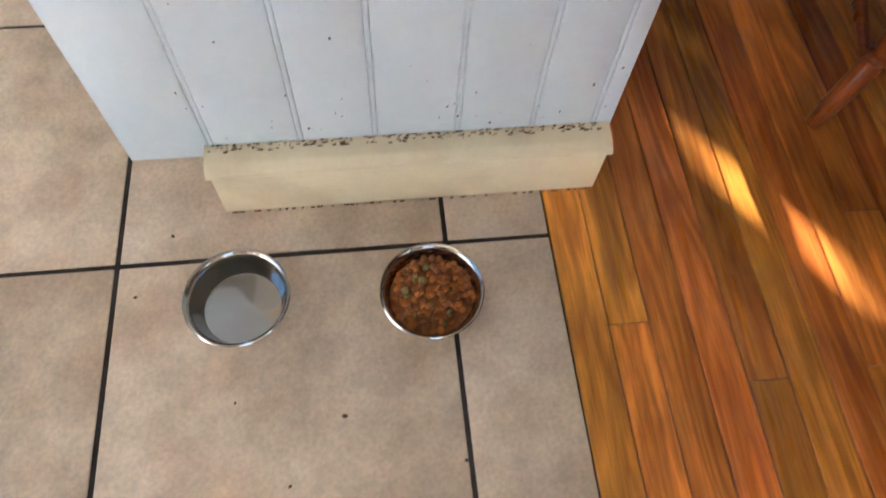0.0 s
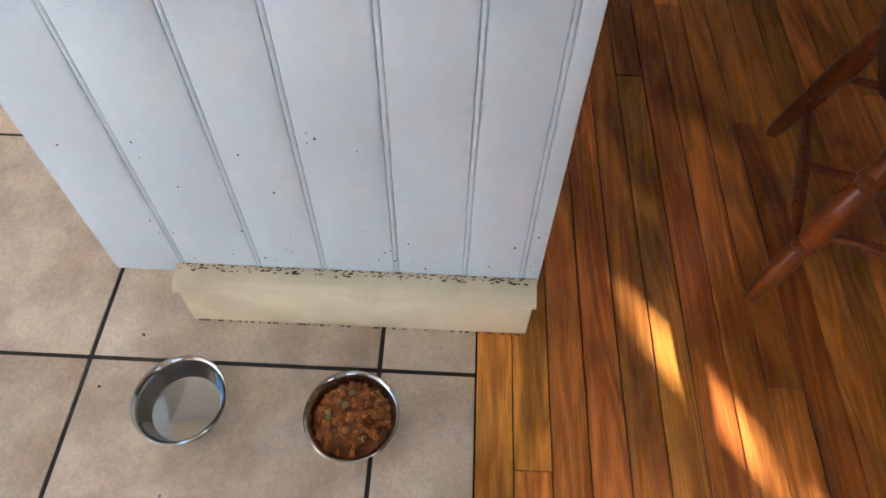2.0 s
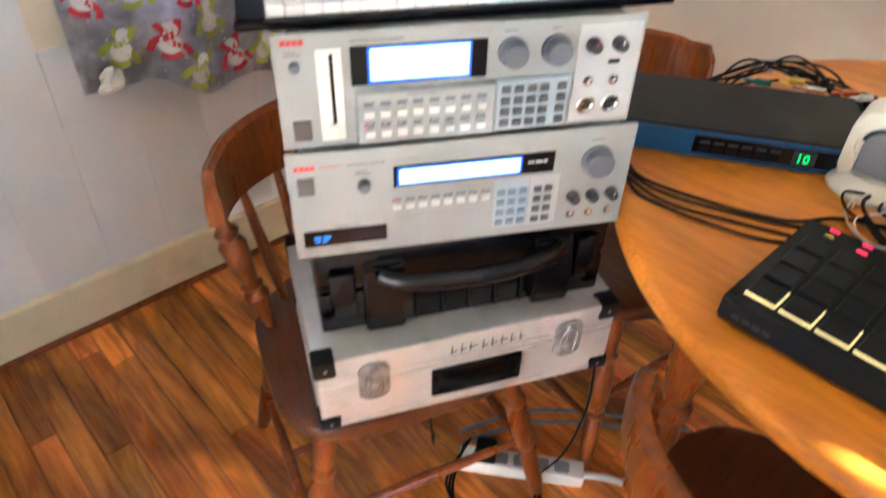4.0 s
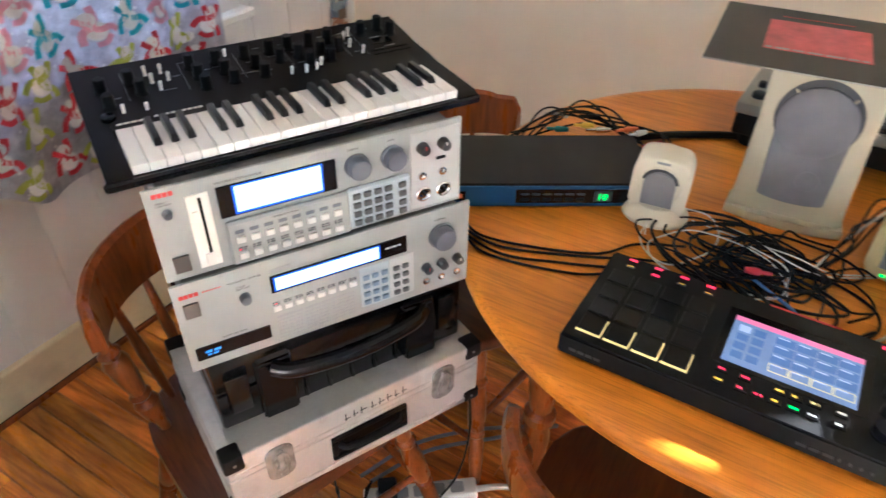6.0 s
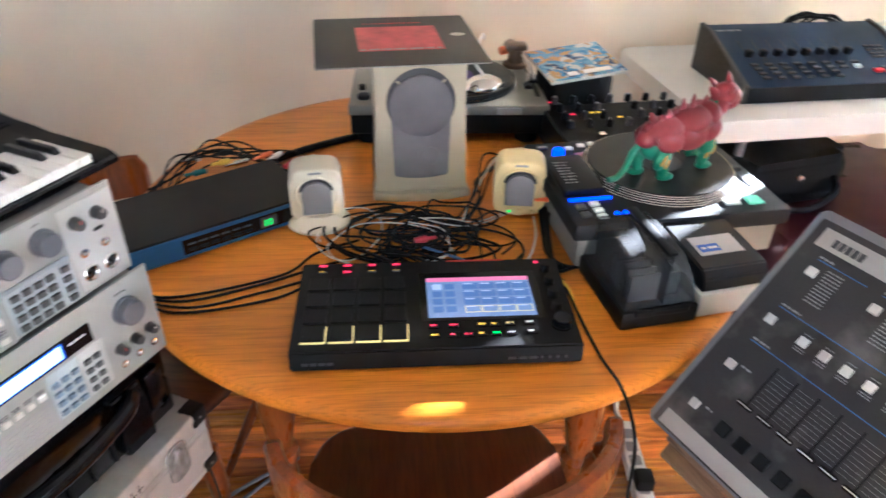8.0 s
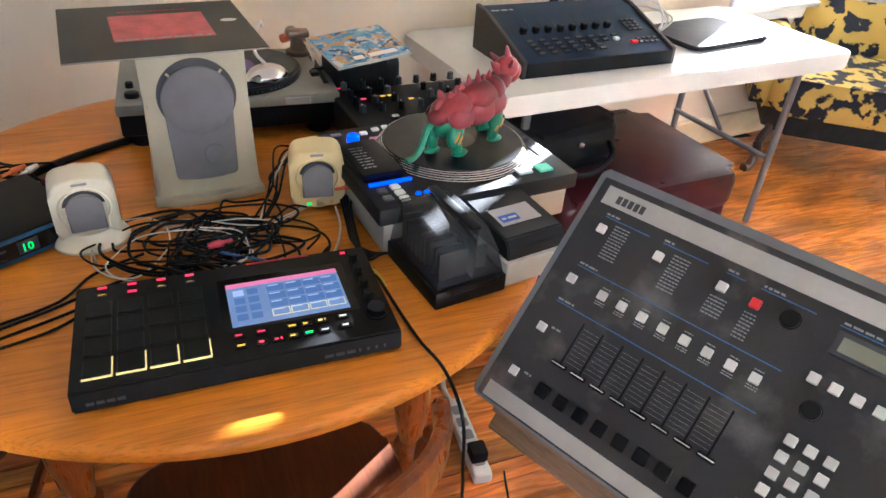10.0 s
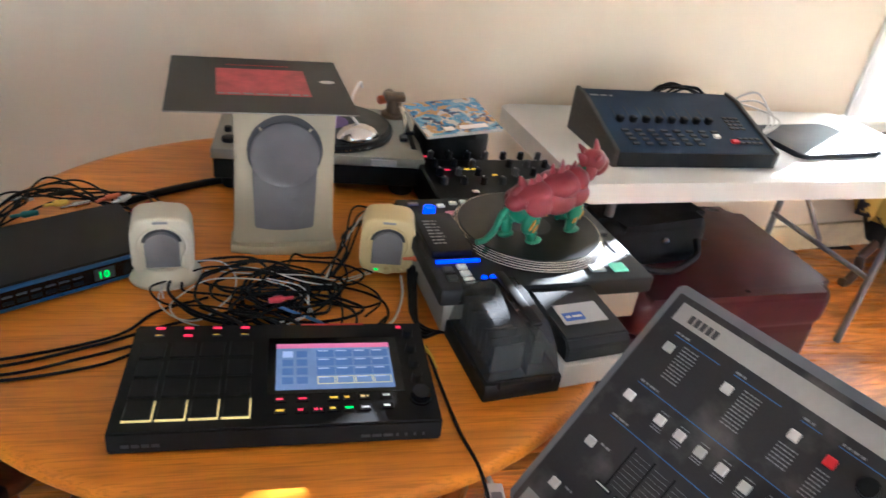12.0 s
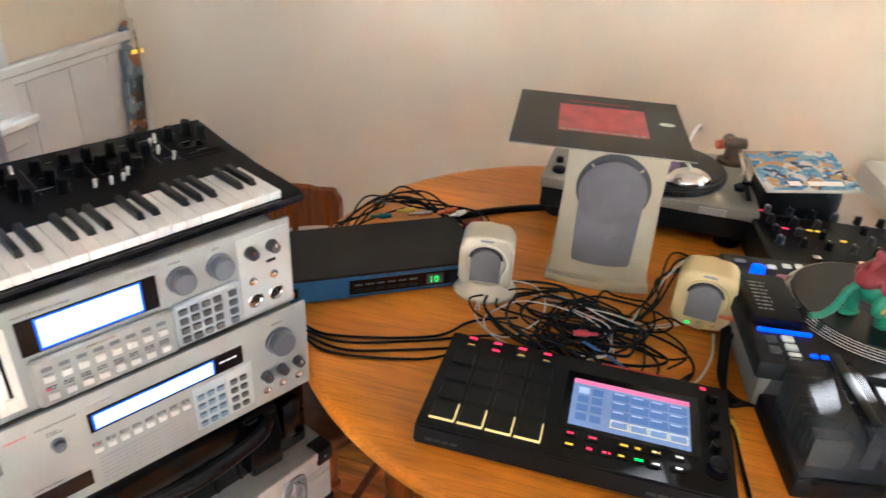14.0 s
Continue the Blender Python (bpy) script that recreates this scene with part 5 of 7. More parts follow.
# speakers
def arch(w, h, z0, r=None, n=14):
    """A round-topped outline: x across, y up."""
    pts = [(-w / 2, z0), (w / 2, z0)]
    for k in range(n + 1):
        t = math.pi * k / n
        pts.append((w / 2 * math.cos(t), z0 + h - w / 2 + w / 2 * math.sin(t)))
    return pts


def crescent(r, zc, n=20):
    """The upper part of a disc: x across, y up."""
    return [(r * math.cos(radians(8 + 164 * k / n)), zc + r * math.sin(radians(8 + 164 * k / n))) for k in range(n + 1)]


def satellite(m, mat, label, with_base, lit):
    s = thing("speaker", m, label, "speaker", "desktop speakers")
    bm = B()
    out = []
    for k in range(28):
        t = 2 * math.pi * k / 28
        sx, sz = math.cos(t), math.sin(t)
        out.append((0.0520 * math.copysign(abs(sx) ** 0.42, sx) * (1 - 0.04 * sz), 0.072 + 0.064 * math.copysign(abs(sz) ** 0.42, sz)))
    prism(bm, out, -0.058, 0.0, 0.007, 3, pose(0, 0, 0, 90 + 6, 0, 0) @ pose(0, 0, 0))
    part("cabinet_shell", bm, mat, s)
    tilt = pose(0, 0, 0, 96, 0, 0)
    # no recess is cut: a raised dark crescent stands for its shade
    bm = B()
    prism(bm, crescent(0.0335, 0.0835), 0.0, 0.0012, 0, 1, tilt)
    part("grille_recess", bm, M_INK, s, "raised dark crescent standing for the shaded gap round the grille")
    bm = B()
    rim = [tilt @ Vector((0.0395 * math.cos(radians(a)), 0.079 + 0.0395 * math.sin(radians(a)), 0.0)) for a in range(-35, 216, 10)]
    tube(bm, [tilt @ Vector((0.031, 0.036, 0))] + rim + [tilt @ Vector((-0.031, 0.036, 0))], 0.0028, 8, 2)
    part("grille_rim", bm, mat, s)
    bm = B()
    prism(bm, arch(0.058, 0.074, 0.036, n=20), 0.0, 0.0075, 0.0035, 3, tilt)
    part("grille", bm, M_GRILLEP, s)
    bm = B()
    box(bm, -0.012, 0.012, 0.126, 0.1305, 0, 0.0008, m=tilt)
    part("maker_mark", bm, M_INKG, s)
    if with_base:
        bm = B()
        lathe(bm, [(0.066, 0.0), (0.067, 0.006), (0.062, 0.014), (0.052, 0.024), (0.045, 0.030)], 32, pose(0, 0.022, 0) @ Matrix.Diagonal((0.95, 0.84, 1, 1)))
        part("base", bm, mat, s)
    if lit:
        knob(s, tilt @ pose(0.004, 0.020, 0), 0.0072, 0.008, mat, seg=16)
        knob(s, tilt @ pose(0.028, 0.020, 0), 0.0045, 0.004, mat, skirt=False, seg=14)
        bm = B()
        box(bm, -0.022, -0.014, 0.016, 0.021, 0, 0.001, m=tilt)
        part("power_light", bm, M_GREENLED, s)
    return s


satellite(pose(1.470, 0.182, TZ, 0, 0, -84), M_BEIGE, "beige desktop speaker with grey grille on oval foot", True, False)
satellite(pose(1.487, -0.222, TZ, 0, 0, -97), M_YELLOWED, "yellowed beige desktop speaker with volume knob", False, True)
sub = thing("subwoofer", pose(1.590, -0.028, TZ, 0, 0, -86), "tall beige-grey subwoofer with arched grey grille", "speaker")
bm = B()
va = []
for z, w, y0 in ((0.0, 0.101, -0.004), (0.05, 0.097, 0.0), (0.20, 0.093, 0.004), (0.322, 0.094, 0.006)):
    va.append([bm.verts.new(p) for p in ((-w, y0, z), (w, y0, z), (w - 0.004, 0.18, z), (-w + 0.004, 0.18, z))])
for a, b in zip(va, va[1:]):
    for i in range(4):
        bm.faces.new((a[i], a[(i + 1) % 4], b[(i + 1) % 4], b[i]))
bm.faces.new(va[0][::-1]), bm.faces.new(va[-1])
bmesh.ops.bevel(bm, geom=[e for e in bm.edges], offset=0.006, segments=2, affect="EDGES")
part("cabinet_shell", bm, M_BEIGEG, sub)
ST = pose(0, 0.001, 0, 88.6, 0, 0)


def sector(r, zc, a0, a1, n=28):
    """Part of a disc between two angles: x across, y up."""
    return [(r * math.cos(radians(a0 + (a1 - a0) * k / n)), zc + r * math.sin(radians(a0 + (a1 - a0) * k / n))) for k in range(n + 1)]


# shade of the gap above the grille, put in as a raised dark disc
bm = B()
prism(bm, sector(0.0705, 0.2135, -30, 210), 0.0, 0.0030, 0, 1, ST)
part("grille_recess", bm, M_INK, sub, "raised dark disc standing for the shaded gap round the grille")
bm = B()
prism(bm, [(-0.0615, 0.20), (-0.0575, 0.058), (-0.054, 0.052), (-0.028, 0.0485), (0, 0.047), (0.028, 0.0485), (0.054, 0.052), (0.0575, 0.058), (0.0615, 0.20)], 0.0, 0.0075, 0.0025, 2, ST)
part("grille", bm, M_GRILLE, sub)
bm = B()
lathe(bm, [(0.0645, 0.003), (0.0645, 0.0085), (0.061, 0.0108), (0.045, 0.0128), (0.02, 0.0138), (0.0, 0.014)], 48, ST @ pose(0, 0.206, 0))
part("grille_disc", bm, M_GRILLE, sub, smooth=50)
bm = B()
lathe(bm, [(0.020, 0.0074), (0.019, 0.0086), (0.0, 0.0088)], 28, ST @ pose(0.018, 0.098, 0))
part("port_dimple", bm, M_GRILLE, sub)
for a in (48, 132):
    bm = B()
    box(bm, 0.0645, 0.0715, -0.002, 0.002, 0.003, 0.006, m=ST @ pose(0, 0.206, 0, 0, 0, a))
    part("grille_tab", bm, M_BEIGEG, sub)
bm = B()
prism(bm, [(-0.104, -0.012), (-0.06, -0.020), (0, -0.023), (0.06, -0.020), (0.104, -0.012), (0.102, 0.05), (-0.102, 0.05)], 0.0, 0.018, 0.004, 2)
part("foot_plinth", bm, M_BEIGEG, sub)

# record sleeve
lp = thing("record_sleeve", pose(1.4635, 0.163, 1.0605, 0, 0, -84.5), "dark record sleeve with red picture on the subwoofer", "record sleeve")
bm = B()
box(bm, 0, 0.317, 0, 0.313, 0, 0.0035, 0.0006)
part("sleeve", bm, M_SLEEVE, lp)
bm = B()
box(bm, 0.0, 0.317, -0.0006, 0.0002, 0.0006, 0.0029)
part("worn_edge", bm, M_CARDEDGE, lp)
bm = B()
box(bm, 0.082, 0.246, 0.085, 0.240, 0.0036, 0.0041)
part("picture", bm, M_SLEEVER, lp, "red picture")
bm = B()
bars(bm, 0.085, 0.24, 0.088, 0.007, 0.0042)
part("picture_strip", bm, M_INKG, lp)
bm = B()
bars(bm, 0.10, 0.22, 0.263, 0.003, 0.0037)
part("title_bars", bm, M_RED, lp)
bm = B()
prism(bm, [(0.285 + 0.015 * math.cos(t * 0.524), 0.175 + 0.010 * math.sin(t * 0.524)) for t in range(12)], 0.0036, 0.0040)
part("sticker", bm, M_INKW, lp, "pale oval sticker")

# ---- turntable behind the subwoofer ----
tt = thing("turntable", pose(1.850, 0.137, TZ, 0, 0, -91.5), "silver-grey record turntable with a record on its platter", "turntable")
bm = B()
box(bm, 0, 0.488, 0, 0.34, 0.079, 0.105, 0.004, 2)
part("deck", bm, M_SILVER, tt)
bm = B()
box(bm, 0.004, 0.484, 0.006, 0.334, 0.028, 0.079, 0.004)
part("base", bm, M_RUBBER, tt)
for x in (0.045, 0.443):
    for y in (0.045, 0.30):
        bm = B()
        lathe(bm, [(0.027, 0.0), (0.030, 0.004), (0.030, 0.028)], 20, pose(x, y, 0))
        part("foot", bm, M_RUBBER, tt)
bm = B()
lathe(bm, [(0.160, 0.106), (0.162, 0.118), (0.158, 0.122), (0.0, 0.122)], 64, pose(0.262, 0.166, 0))
part("platter", bm, M_VINYL, tt)
bm = B()
for k in range(90):
    a = 2 * math.pi * k / 90
    box(bm, -0.0016, 0.0016, -0.0012, 0.0012, -0.0016, 0.0016, m=pose(0.262 + 0.1618 * math.cos(a), 0.166 + 0.1618 * math.sin(a), 0.113, 0, 0, math.degrees(a)))
tagged(part("strobe_dots", bm, M_CHROME, tt, "silver strobe dots"), kind="stuff")
bm = B()
lathe(bm, [(0.150, 0.1222), (0.149, 0.1245), (0.050, 0.1245), (0.0, 0.1245)], 64, pose(0.262, 0.166, 0))
part("record", bm, M_VINYL, tt, "black vinyl record")
bm = B()
lathe(bm, [(0.050, 0.1246), (0.050, 0.1252), (0, 0.1252)], 40, pose(0.262, 0.166, 0))
part("record_label", bm, M_PURPLE, tt, "purple record label")
for x, y in ((0.035, 0.05),):
    knob(tt, pose(x, y, 0.105), 0.016, 0.010, M_BLACK, "start_dial", skirt=False)
knob(tt, pose(0.028, 0.11, 0.105), 0.009, 0.012, M_BLACK, "speed_knob", skirt=False)
bm = B()
lathe(bm, [(0.034, 0.105), (0.034, 0.114), (0.022, 0.118), (0.020, 0.150), (0.016, 0.153), (0, 0.153)], 24, pose(0.440, 0.292, 0))
arm = part("tonearm_base", bm, M_BROWNMETAL, tt, "brown metal tonearm pivot")
bm = B()
tube(bm, [(0.430, 0.345, 0.148), (0.440, 0.292, 0.148), (0.452, 0.20, 0.146), (0.450, 0.12, 0.143), (0.440, 0.070, 0.138)], 0.0042, 8, 6)
part("tonearm", bm, M_CHROME, arm)
bm = B()
lathe(bm, [(0.015, 0), (0.017, 0.004), (0.017, 0.026), (0.012, 0.030)], 18, pose(0.4285, 0.345, 0.148, 90, 0, 8))
part("counterweight", bm, M_BROWNMETAL, arm)
bm = B()
box(bm, 0.430, 0.450, 0.045, 0.073, 0.128, 0.138, 0.003)
part("headshell", bm, M_BLACK, arm)
bm = B()
box(bm, 0.462, 0.474, 0.06, 0.26, 0.105, 0.1065, 0.0005)
part("pitch_slot", bm, M_BLACK, tt)
bm = B()
box(bm, 0.455, 0.481, 0.15, 0.165, 0.106, 0.113, 0.002)
part("pitch_slider", bm, M_BLACK, tt)

bm = B()
box(bm, 0.36, 0.42, -0.002, 0.004, 0.082, 0.099, 0.001)
part("front_badge", bm, M_GREYLABEL, tt)
bm = B()
box(bm, 0.412, 0.468, 0.272, 0.312, 0.150, 0.168, 0.005, 2)
part("tonearm_yoke", bm, M_BROWNMETAL, arm)
bm = B()
lathe(bm, [(0.010, 0), (0.012, 0.003), (0.012, 0.052), (0.008, 0.056)], 14, pose(0.400, 0.325, 0.135, 0, 84, 20))
part("counter_spring", bm, M_PLUGO, arm, "orange cable sleeve")
dome = thing("lamp_head", pose(1.905, -0.195, 0.861, 0, 0, -70), "small silver dome lamp head lying on the record", "lamp")
bm = B()
lathe(bm, [(0.041, 0.0), (0.043, 0.003), (0.040, 0.012), (0.031, 0.024), (0.016, 0.031), (0.006, 0.033), (0, 0.033)], 32, Matrix.Diagonal((1.25, 0.9, 1, 1)))
part("dome", bm, M_CHROME, dome, smooth=60)
bm = B()
tube(bm, [(0.0, 0.0, 0.031), (-0.01, 0.03, 0.055), (0.02, 0.08, 0.080), (0.07, 0.15, 0.083), (0.10, 0.20, 0.055)], 0.004, 8, 6)
part("neck", bm, M_CABLEW, dome, "white bent neck")

# dark case with a booklet
bag = thing("headphone_case", pose(1.965, -0.435, TZ, 0, 0, -84), "soft black case standing beside the turntable", "case")
bm = B()
prism(bm, rrect(-0.085, 0.085, -0.090, 0.090, 0.05), 0.0, 0.165, 0.03, 4)
part("shell", bm, M_NYLON, bag)
bk = thing("booklet", pose(1.955, -0.430, 0.903, 4, -5, -80), "blue printed booklet lying on the black case", "booklet")
bm = B()
box(bm, -0.098, 0.098, -0.095, 0.095, 0, 0.008, 0.001)
part("page_block", bm, M_OFFWHITE, bk)
bm = B()
box(bm, -0.0985, 0.0985, -0.0955, 0.0955, 0.0081, 0.0088)
part("cover", bm, M_COMIC, bk, "busy blue and tan printed cover")
bm = B()
bars(bm, -0.045, 0.07, -0.078, 0.02, 0.0089)
part("title_bars", bm, M_INKW, bk)

# ---- mixer ----
mx = thing("dj_mixer", pose(1.625, -0.355, TZ, 0, 0, -85.5), "black two-channel mixer crowded with small knobs", "mixer")
MXT = pose(0, 0, 0.0925, 2, 0, 0)
bm = B()
box(bm, 0, 0.345, 0, 0.25, 0.008, 0.092, 0.004)
part("body", bm, M_BLACK, mx)
for x in (0.03, 0.31):
    for y in (0.03, 0.22):
        bm = B()
        lathe(bm, [(0.010, 0), (0.011, 0.009)], 12, pose(x, y, 0))
        part("foot", bm, M_RUBBER, mx)
for c in range(7):
    for r in range(4):
        if (c, r) not in ((3, 1), (3, 2)):
            k = knob(mx, MXT @ pose(0.030 + c * 0.047, 0.235 - r * 0.045, 0), 0.0078, 0.017, M_BLACK if (c + r) % 3 else M_KNOBD, line=M_INKW, seg=14)
for x in (0.085, 0.17, 0.255):
    bm = B()
    box(bm, x - 0.002, x + 0.002, 0.012, 0.065, 0.0, 0.0012, m=MXT)
    part("fader_slot", bm, M_INK, mx)
    bm = B()
    box(bm, x - 0.008, x + 0.008, 0.034, 0.046, 0.001, 0.014, 0.002, m=MXT)
    part("fader", bm, M_CHROME, mx)
for x, y, mt in ((0.012, 0.238, M_REDLED), (0.05, 0.165, M_REDLED), (0.10, 0.17, M_YELLED), (0.118, 0.17, M_YELLED), (0.16, 0.14, M_YELLED)):
    bm = B()
    box(bm, x, x + 0.012, y, y + 0.005, 0, 0.002, m=MXT)
    part("indicator", bm, mt, mx)

# ---- media player with platter ----
pl = thing("media_player", pose(1.284, -0.287, TZ, 0, 0, -83.8), "black DJ player with rotating platter on silver base", "player")
PD = pose(0, 0, 0.1055, 0, 0, 0)
bm = B()
box(bm, 0.012, 0.408, 0.012, 0.330, 0.006, 0.070, 0.006, 2)
part("base", bm, M_SILVER, pl, "silver side casing")
bm = B()
box(bm, 0, 0.420, 0, 0.342, 0.070, 0.105, 0.006, 2)
part("deck", bm, M_DECK, pl)
for x in (0.04, 0.38):
    for y in (0.04, 0.30):
        bm = B()
        lathe(bm, [(0.016, 0), (0.018, 0.008)], 14, pose(x, y, 0))
        part("foot", bm, M_RUBBER, pl)
PC = (0.236, 0.186)
bm = B()
lathe(bm, [(0.1535, 0.105), (0.1535, 0.1085), (0.1500, 0.1120), (0.1465, 0.1165), (0.1440, 0.1195), (0.140, 0.1205)], 72, pose(*PC, 0))
part("platter", bm, M_VINYL, pl, "black platter", smooth=50)
for r, z in ((0.1545, 0.1070), (0.1522, 0.1108), (0.1492, 0.1142), (0.1465, 0.1176), (0.1438, 0.1204)):
    bm = B()
    lathe(bm, [(r, z - 0.0010), (r + 0.0010, z), (r, z + 0.0010), (r - 0.0010, z + 0.0005), (r, z - 0.0010)], 72, pose(*PC, 0), caps=False)
    part("platter_ring", bm, M_CHROME, pl, "bright thin platter ring", smooth=60)
bm = B()
lathe(bm, [(0.1415, 0.1206), (0.1405, 0.1228), (0.045, 0.1228), (0.0, 0.1228)], 72, pose(*PC, 0))
part("record", bm, M_VINYL, pl, "black vinyl disc")
bm = B()
lathe(bm, [(0.045, 0.1229), (0.045, 0.1235), (0, 0.1235)], 36, pose(*PC, 0))
part("record_label", bm, M_KNOBD, pl)
bm = B()
lathe(bm, [(0.020, 0.1236), (0.018, 0.131), (0.006, 0.134), (0.005, 0.146), (0, 0.147)], 20, pose(*PC, 0))
part("spindle_cap", bm, M_CHROME, pl, "chrome centre adaptor")
bm = B()
box(bm, 0.010, 0.090, 0.100, 0.245, 0.0, 0.016, 0.004, 2, m=PD)
pod = part("display_pod", bm, M_BLACK, pl, "black raised display pod")
bm = B()
bars(bm, 0.022, 0.050, 0.125, 0.004, 0.0161, pitch=-0.012, n=8, m=PD)
part("lettering", bm, M_INKG, pod)
bm = B()
box(bm, 0.014, 0.098, 0.081, 0.087, 0.0, 0.006, 0.001, m=PD)
part("light_bar", bm, M_BLUELED, pl, "glowing blue light bar")
for x, y, w, h, mt in ((0.020, 0.050, 0.018, 0.018, M_DARKBTN), (0.020, 0.022, 0.018, 0.018, M_DARKBTN), (0.048, 0.058, 0.018, 0.015, M_WHITELED), (0.048, 0.036, 0.018, 0.015, M_WHITELED), (0.048, 0.014, 0.018, 0.015, M_WHITELED),
                       (0.345, 0.022, 0.030, 0.028, M_GREENBTN), (0.300, 0.026, 0.030, 0.022, M_WHITELED), (0.080, 0.295, 0.016, 0.012, M_WHITELED), (0.110, 0.305, 0.016, 0.012, M_WHITELED), (0.135, 0.310, 0.014, 0.012, M_WHITELED), (0.02, 0.305, 0.022, 0.01, M_INKG), (0.352, 0.30, 0.02, 0.012, M_INKG), (0.38, 0.26, 0.016, 0.016, M_PLUGR), (0.09, 0.262, 0.022, 0.012, M_CLP)):
    bm = B()
    box(bm, x, x + w, y, y + h, 0, 0.005, 0.0015, m=PD)
    part("button", bm, mt, pl)
for x in (0.088, 0.104):
    bm = B()
    lathe(bm, [(0.006, 0), (0.005, 0.003)], 12, PD @ pose(x, 0.03, 0))
    part("indicator", bm, M_BLUELED, pl)
knob(pl, PD @ pose(0.055, 0.272, 0), 0.013, 0.016, M_BLUELED, "jog_light", skirt=False)
bm = B()
box(bm, 0.385, 0.391, 0.09, 0.25, 0, 0.0012, m=PD)
part("pitch_slot", bm, M_INK, pl)
bm = B()
box(bm, 0.376, 0.400, 0.15, 0.166, 0, 0.010, 0.002, m=PD)
part("pitch_slider", bm, M_KNOBD, pl)

# toy beast on the platter: one plain moulded figure
bm = B()


def blob(bm, p, s, rx=0, ry=0, rz=0, seg=12, mat=0):
    prof = [(math.sin(math.pi * k / 8), -math.cos(math.pi * k / 8)) for k in range(9)]
    vs = lathe(bm, prof, seg, pose(*p, rx, ry, rz) @ Matrix.Diagonal((*s, 1)))
    for f in {f for v in vs for f in v.link_faces}:
        f.material_index = mat


blob(bm, (0.0, 0, 0.066), (0.062, 0.026, 0.026), 0, 6, 0)
blob(bm, (-0.048, 0, 0.062), (0.030, 0.024, 0.029))
blob(bm, (0.045, 0, 0.074), (0.029, 0.026, 0.031))
for sx, sy, dx, fx in ((-0.055, 0.020, -0.012, 0.012), (-0.050, -0.020, 0.008, 0.012), (0.050, 0.020, 0.020, 0.014), (0.048, -0.022, -0.004, 0.014)):
    blob(bm, (sx, sy, 0.046), (0.017, 0.011, 0.025), 0, 18 if sx < 0 else -12)
    blob(bm, (sx + dx * 0.6, sy, 0.022), (0.010, 0.009, 0.022), 0, -14 if sx < 0 else 10)
    blob(bm, (sx + dx + 0.006, sy, 0.0055), (0.016, 0.011, 0.0058))
blob(bm, (0.076, 0, 0.098), (0.020, 0.015, 0.028), 0, 32)
tube(bm, [(-0.070, 0, 0.072), (-0.092, 0.003, 0.060), (-0.100, 0.006, 0.030), (-0.112, 0.01, 0.012), (-0.128, 0.012, 0.010)], 0.0055, 8, 5)
for x, s in ((-0.040, 0.016), (-0.02, 0.018), (0.03, 0.019), (0.05, 0.020)):
    for sy in (-1, 1):
        blob(bm, (x, sy * 0.0225, 0.068), (0.0032, 0.0035, s), sy * 14, 14, 0, 8, 2)
# red moulded armour: saddle, skirts, crest, helmet
for p, q, ry in (((-0.040, 0, 0.084), (0.044, 0.030, 0.024), -6), ((0.016, 0, 0.090), (0.050, 0.034, 0.027), 0), ((0.050, 0, 0.094), (0.026, 0.031, 0.024), -14), ((-0.070, 0, 0.078), (0.020, 0.018, 0.016), -20)):
    blob(bm, p, q, 0, ry, 0, 14, 1)
for sy in (-1, 1):
    for x, w, h, lean in ((-0.040, 0.034, 0.020, 10), (0.008, 0.040, 0.025, 0), (0.046, 0.024, 0.020, -16)):
        blob(bm, (x, sy * 0.0240, 0.078 - h * 0.2), (w, 0.0085, h), sy * 12, lean, 0, 14, 1)
    for x, z, h in ((-0.056, 0.044, 0.011), (-0.048, 0.036, 0.009), (0.050, 0.046, 0.011), (0.057, 0.036, 0.009), (0.044, 0.030, 0.008)):
        blob(bm, (x, sy * 0.0300, z), (0.0026, 0.0025, h), 0, 28, 0, 8, 2)


def spike(p, r, h, rx, ry, flat=0.5):
    vs = lathe(bm, [(r, -r), (r * 0.9, 0), (r * 0.55, h * 0.55), (r * 0.30, h * 0.86), (r * 0.06, h)], 8, pose(*p, rx, ry, 0) @ Matrix.Diagonal((1, flat, 1, 1)))
    for f in {f for v in vs for f in v.link_faces}:
        f.material_index = 1


for x, h, lean in ((-0.074, 0.018, -34), (-0.060, 0.026, -28), (-0.045, 0.032, -22), (-0.030, 0.026, -16), (-0.014, 0.030, -12), (0.002, 0.042, -10), (0.016, 0.052, -4), (0.030, 0.040, 6), (0.044, 0.030, 12), (0.058, 0.024, 18)):
    spike((x, 0.003 * math.sin(x * 300), 0.100), 0.012, h * 0.75 + 0.008 * math.sin(x * 190), 0, lean)
blob(bm, (0.092, 0, 0.122), (0.026, 0.020, 0.022), 0, 14, 0, 14, 1)
blob(bm, (0.112, 0, 0.108), (0.017, 0.013, 0.020), 0, 38, 0, 12, 1)
blob(bm, (0.079, 0, 0.104), (0.016, 0.021, 0.022), 0, 20, 0, 12, 1)
for sy in (-1, 1):
    spike((0.086, sy * 0.013, 0.130), 0.009, 0.024, -sy * 30, -34, 0.6)
    blob(bm, (0.107, sy * 0.013, 0.122), (0.0035, 0.0025, 0.0035), 0, 0, 0, 8, 2)
spike((0.096, 0, 0.136), 0.011, 0.030, 0, -20, 0.5)
spike((0.074, 0, 0.120), 0.013, 0.034, 0, -48, 0.6)
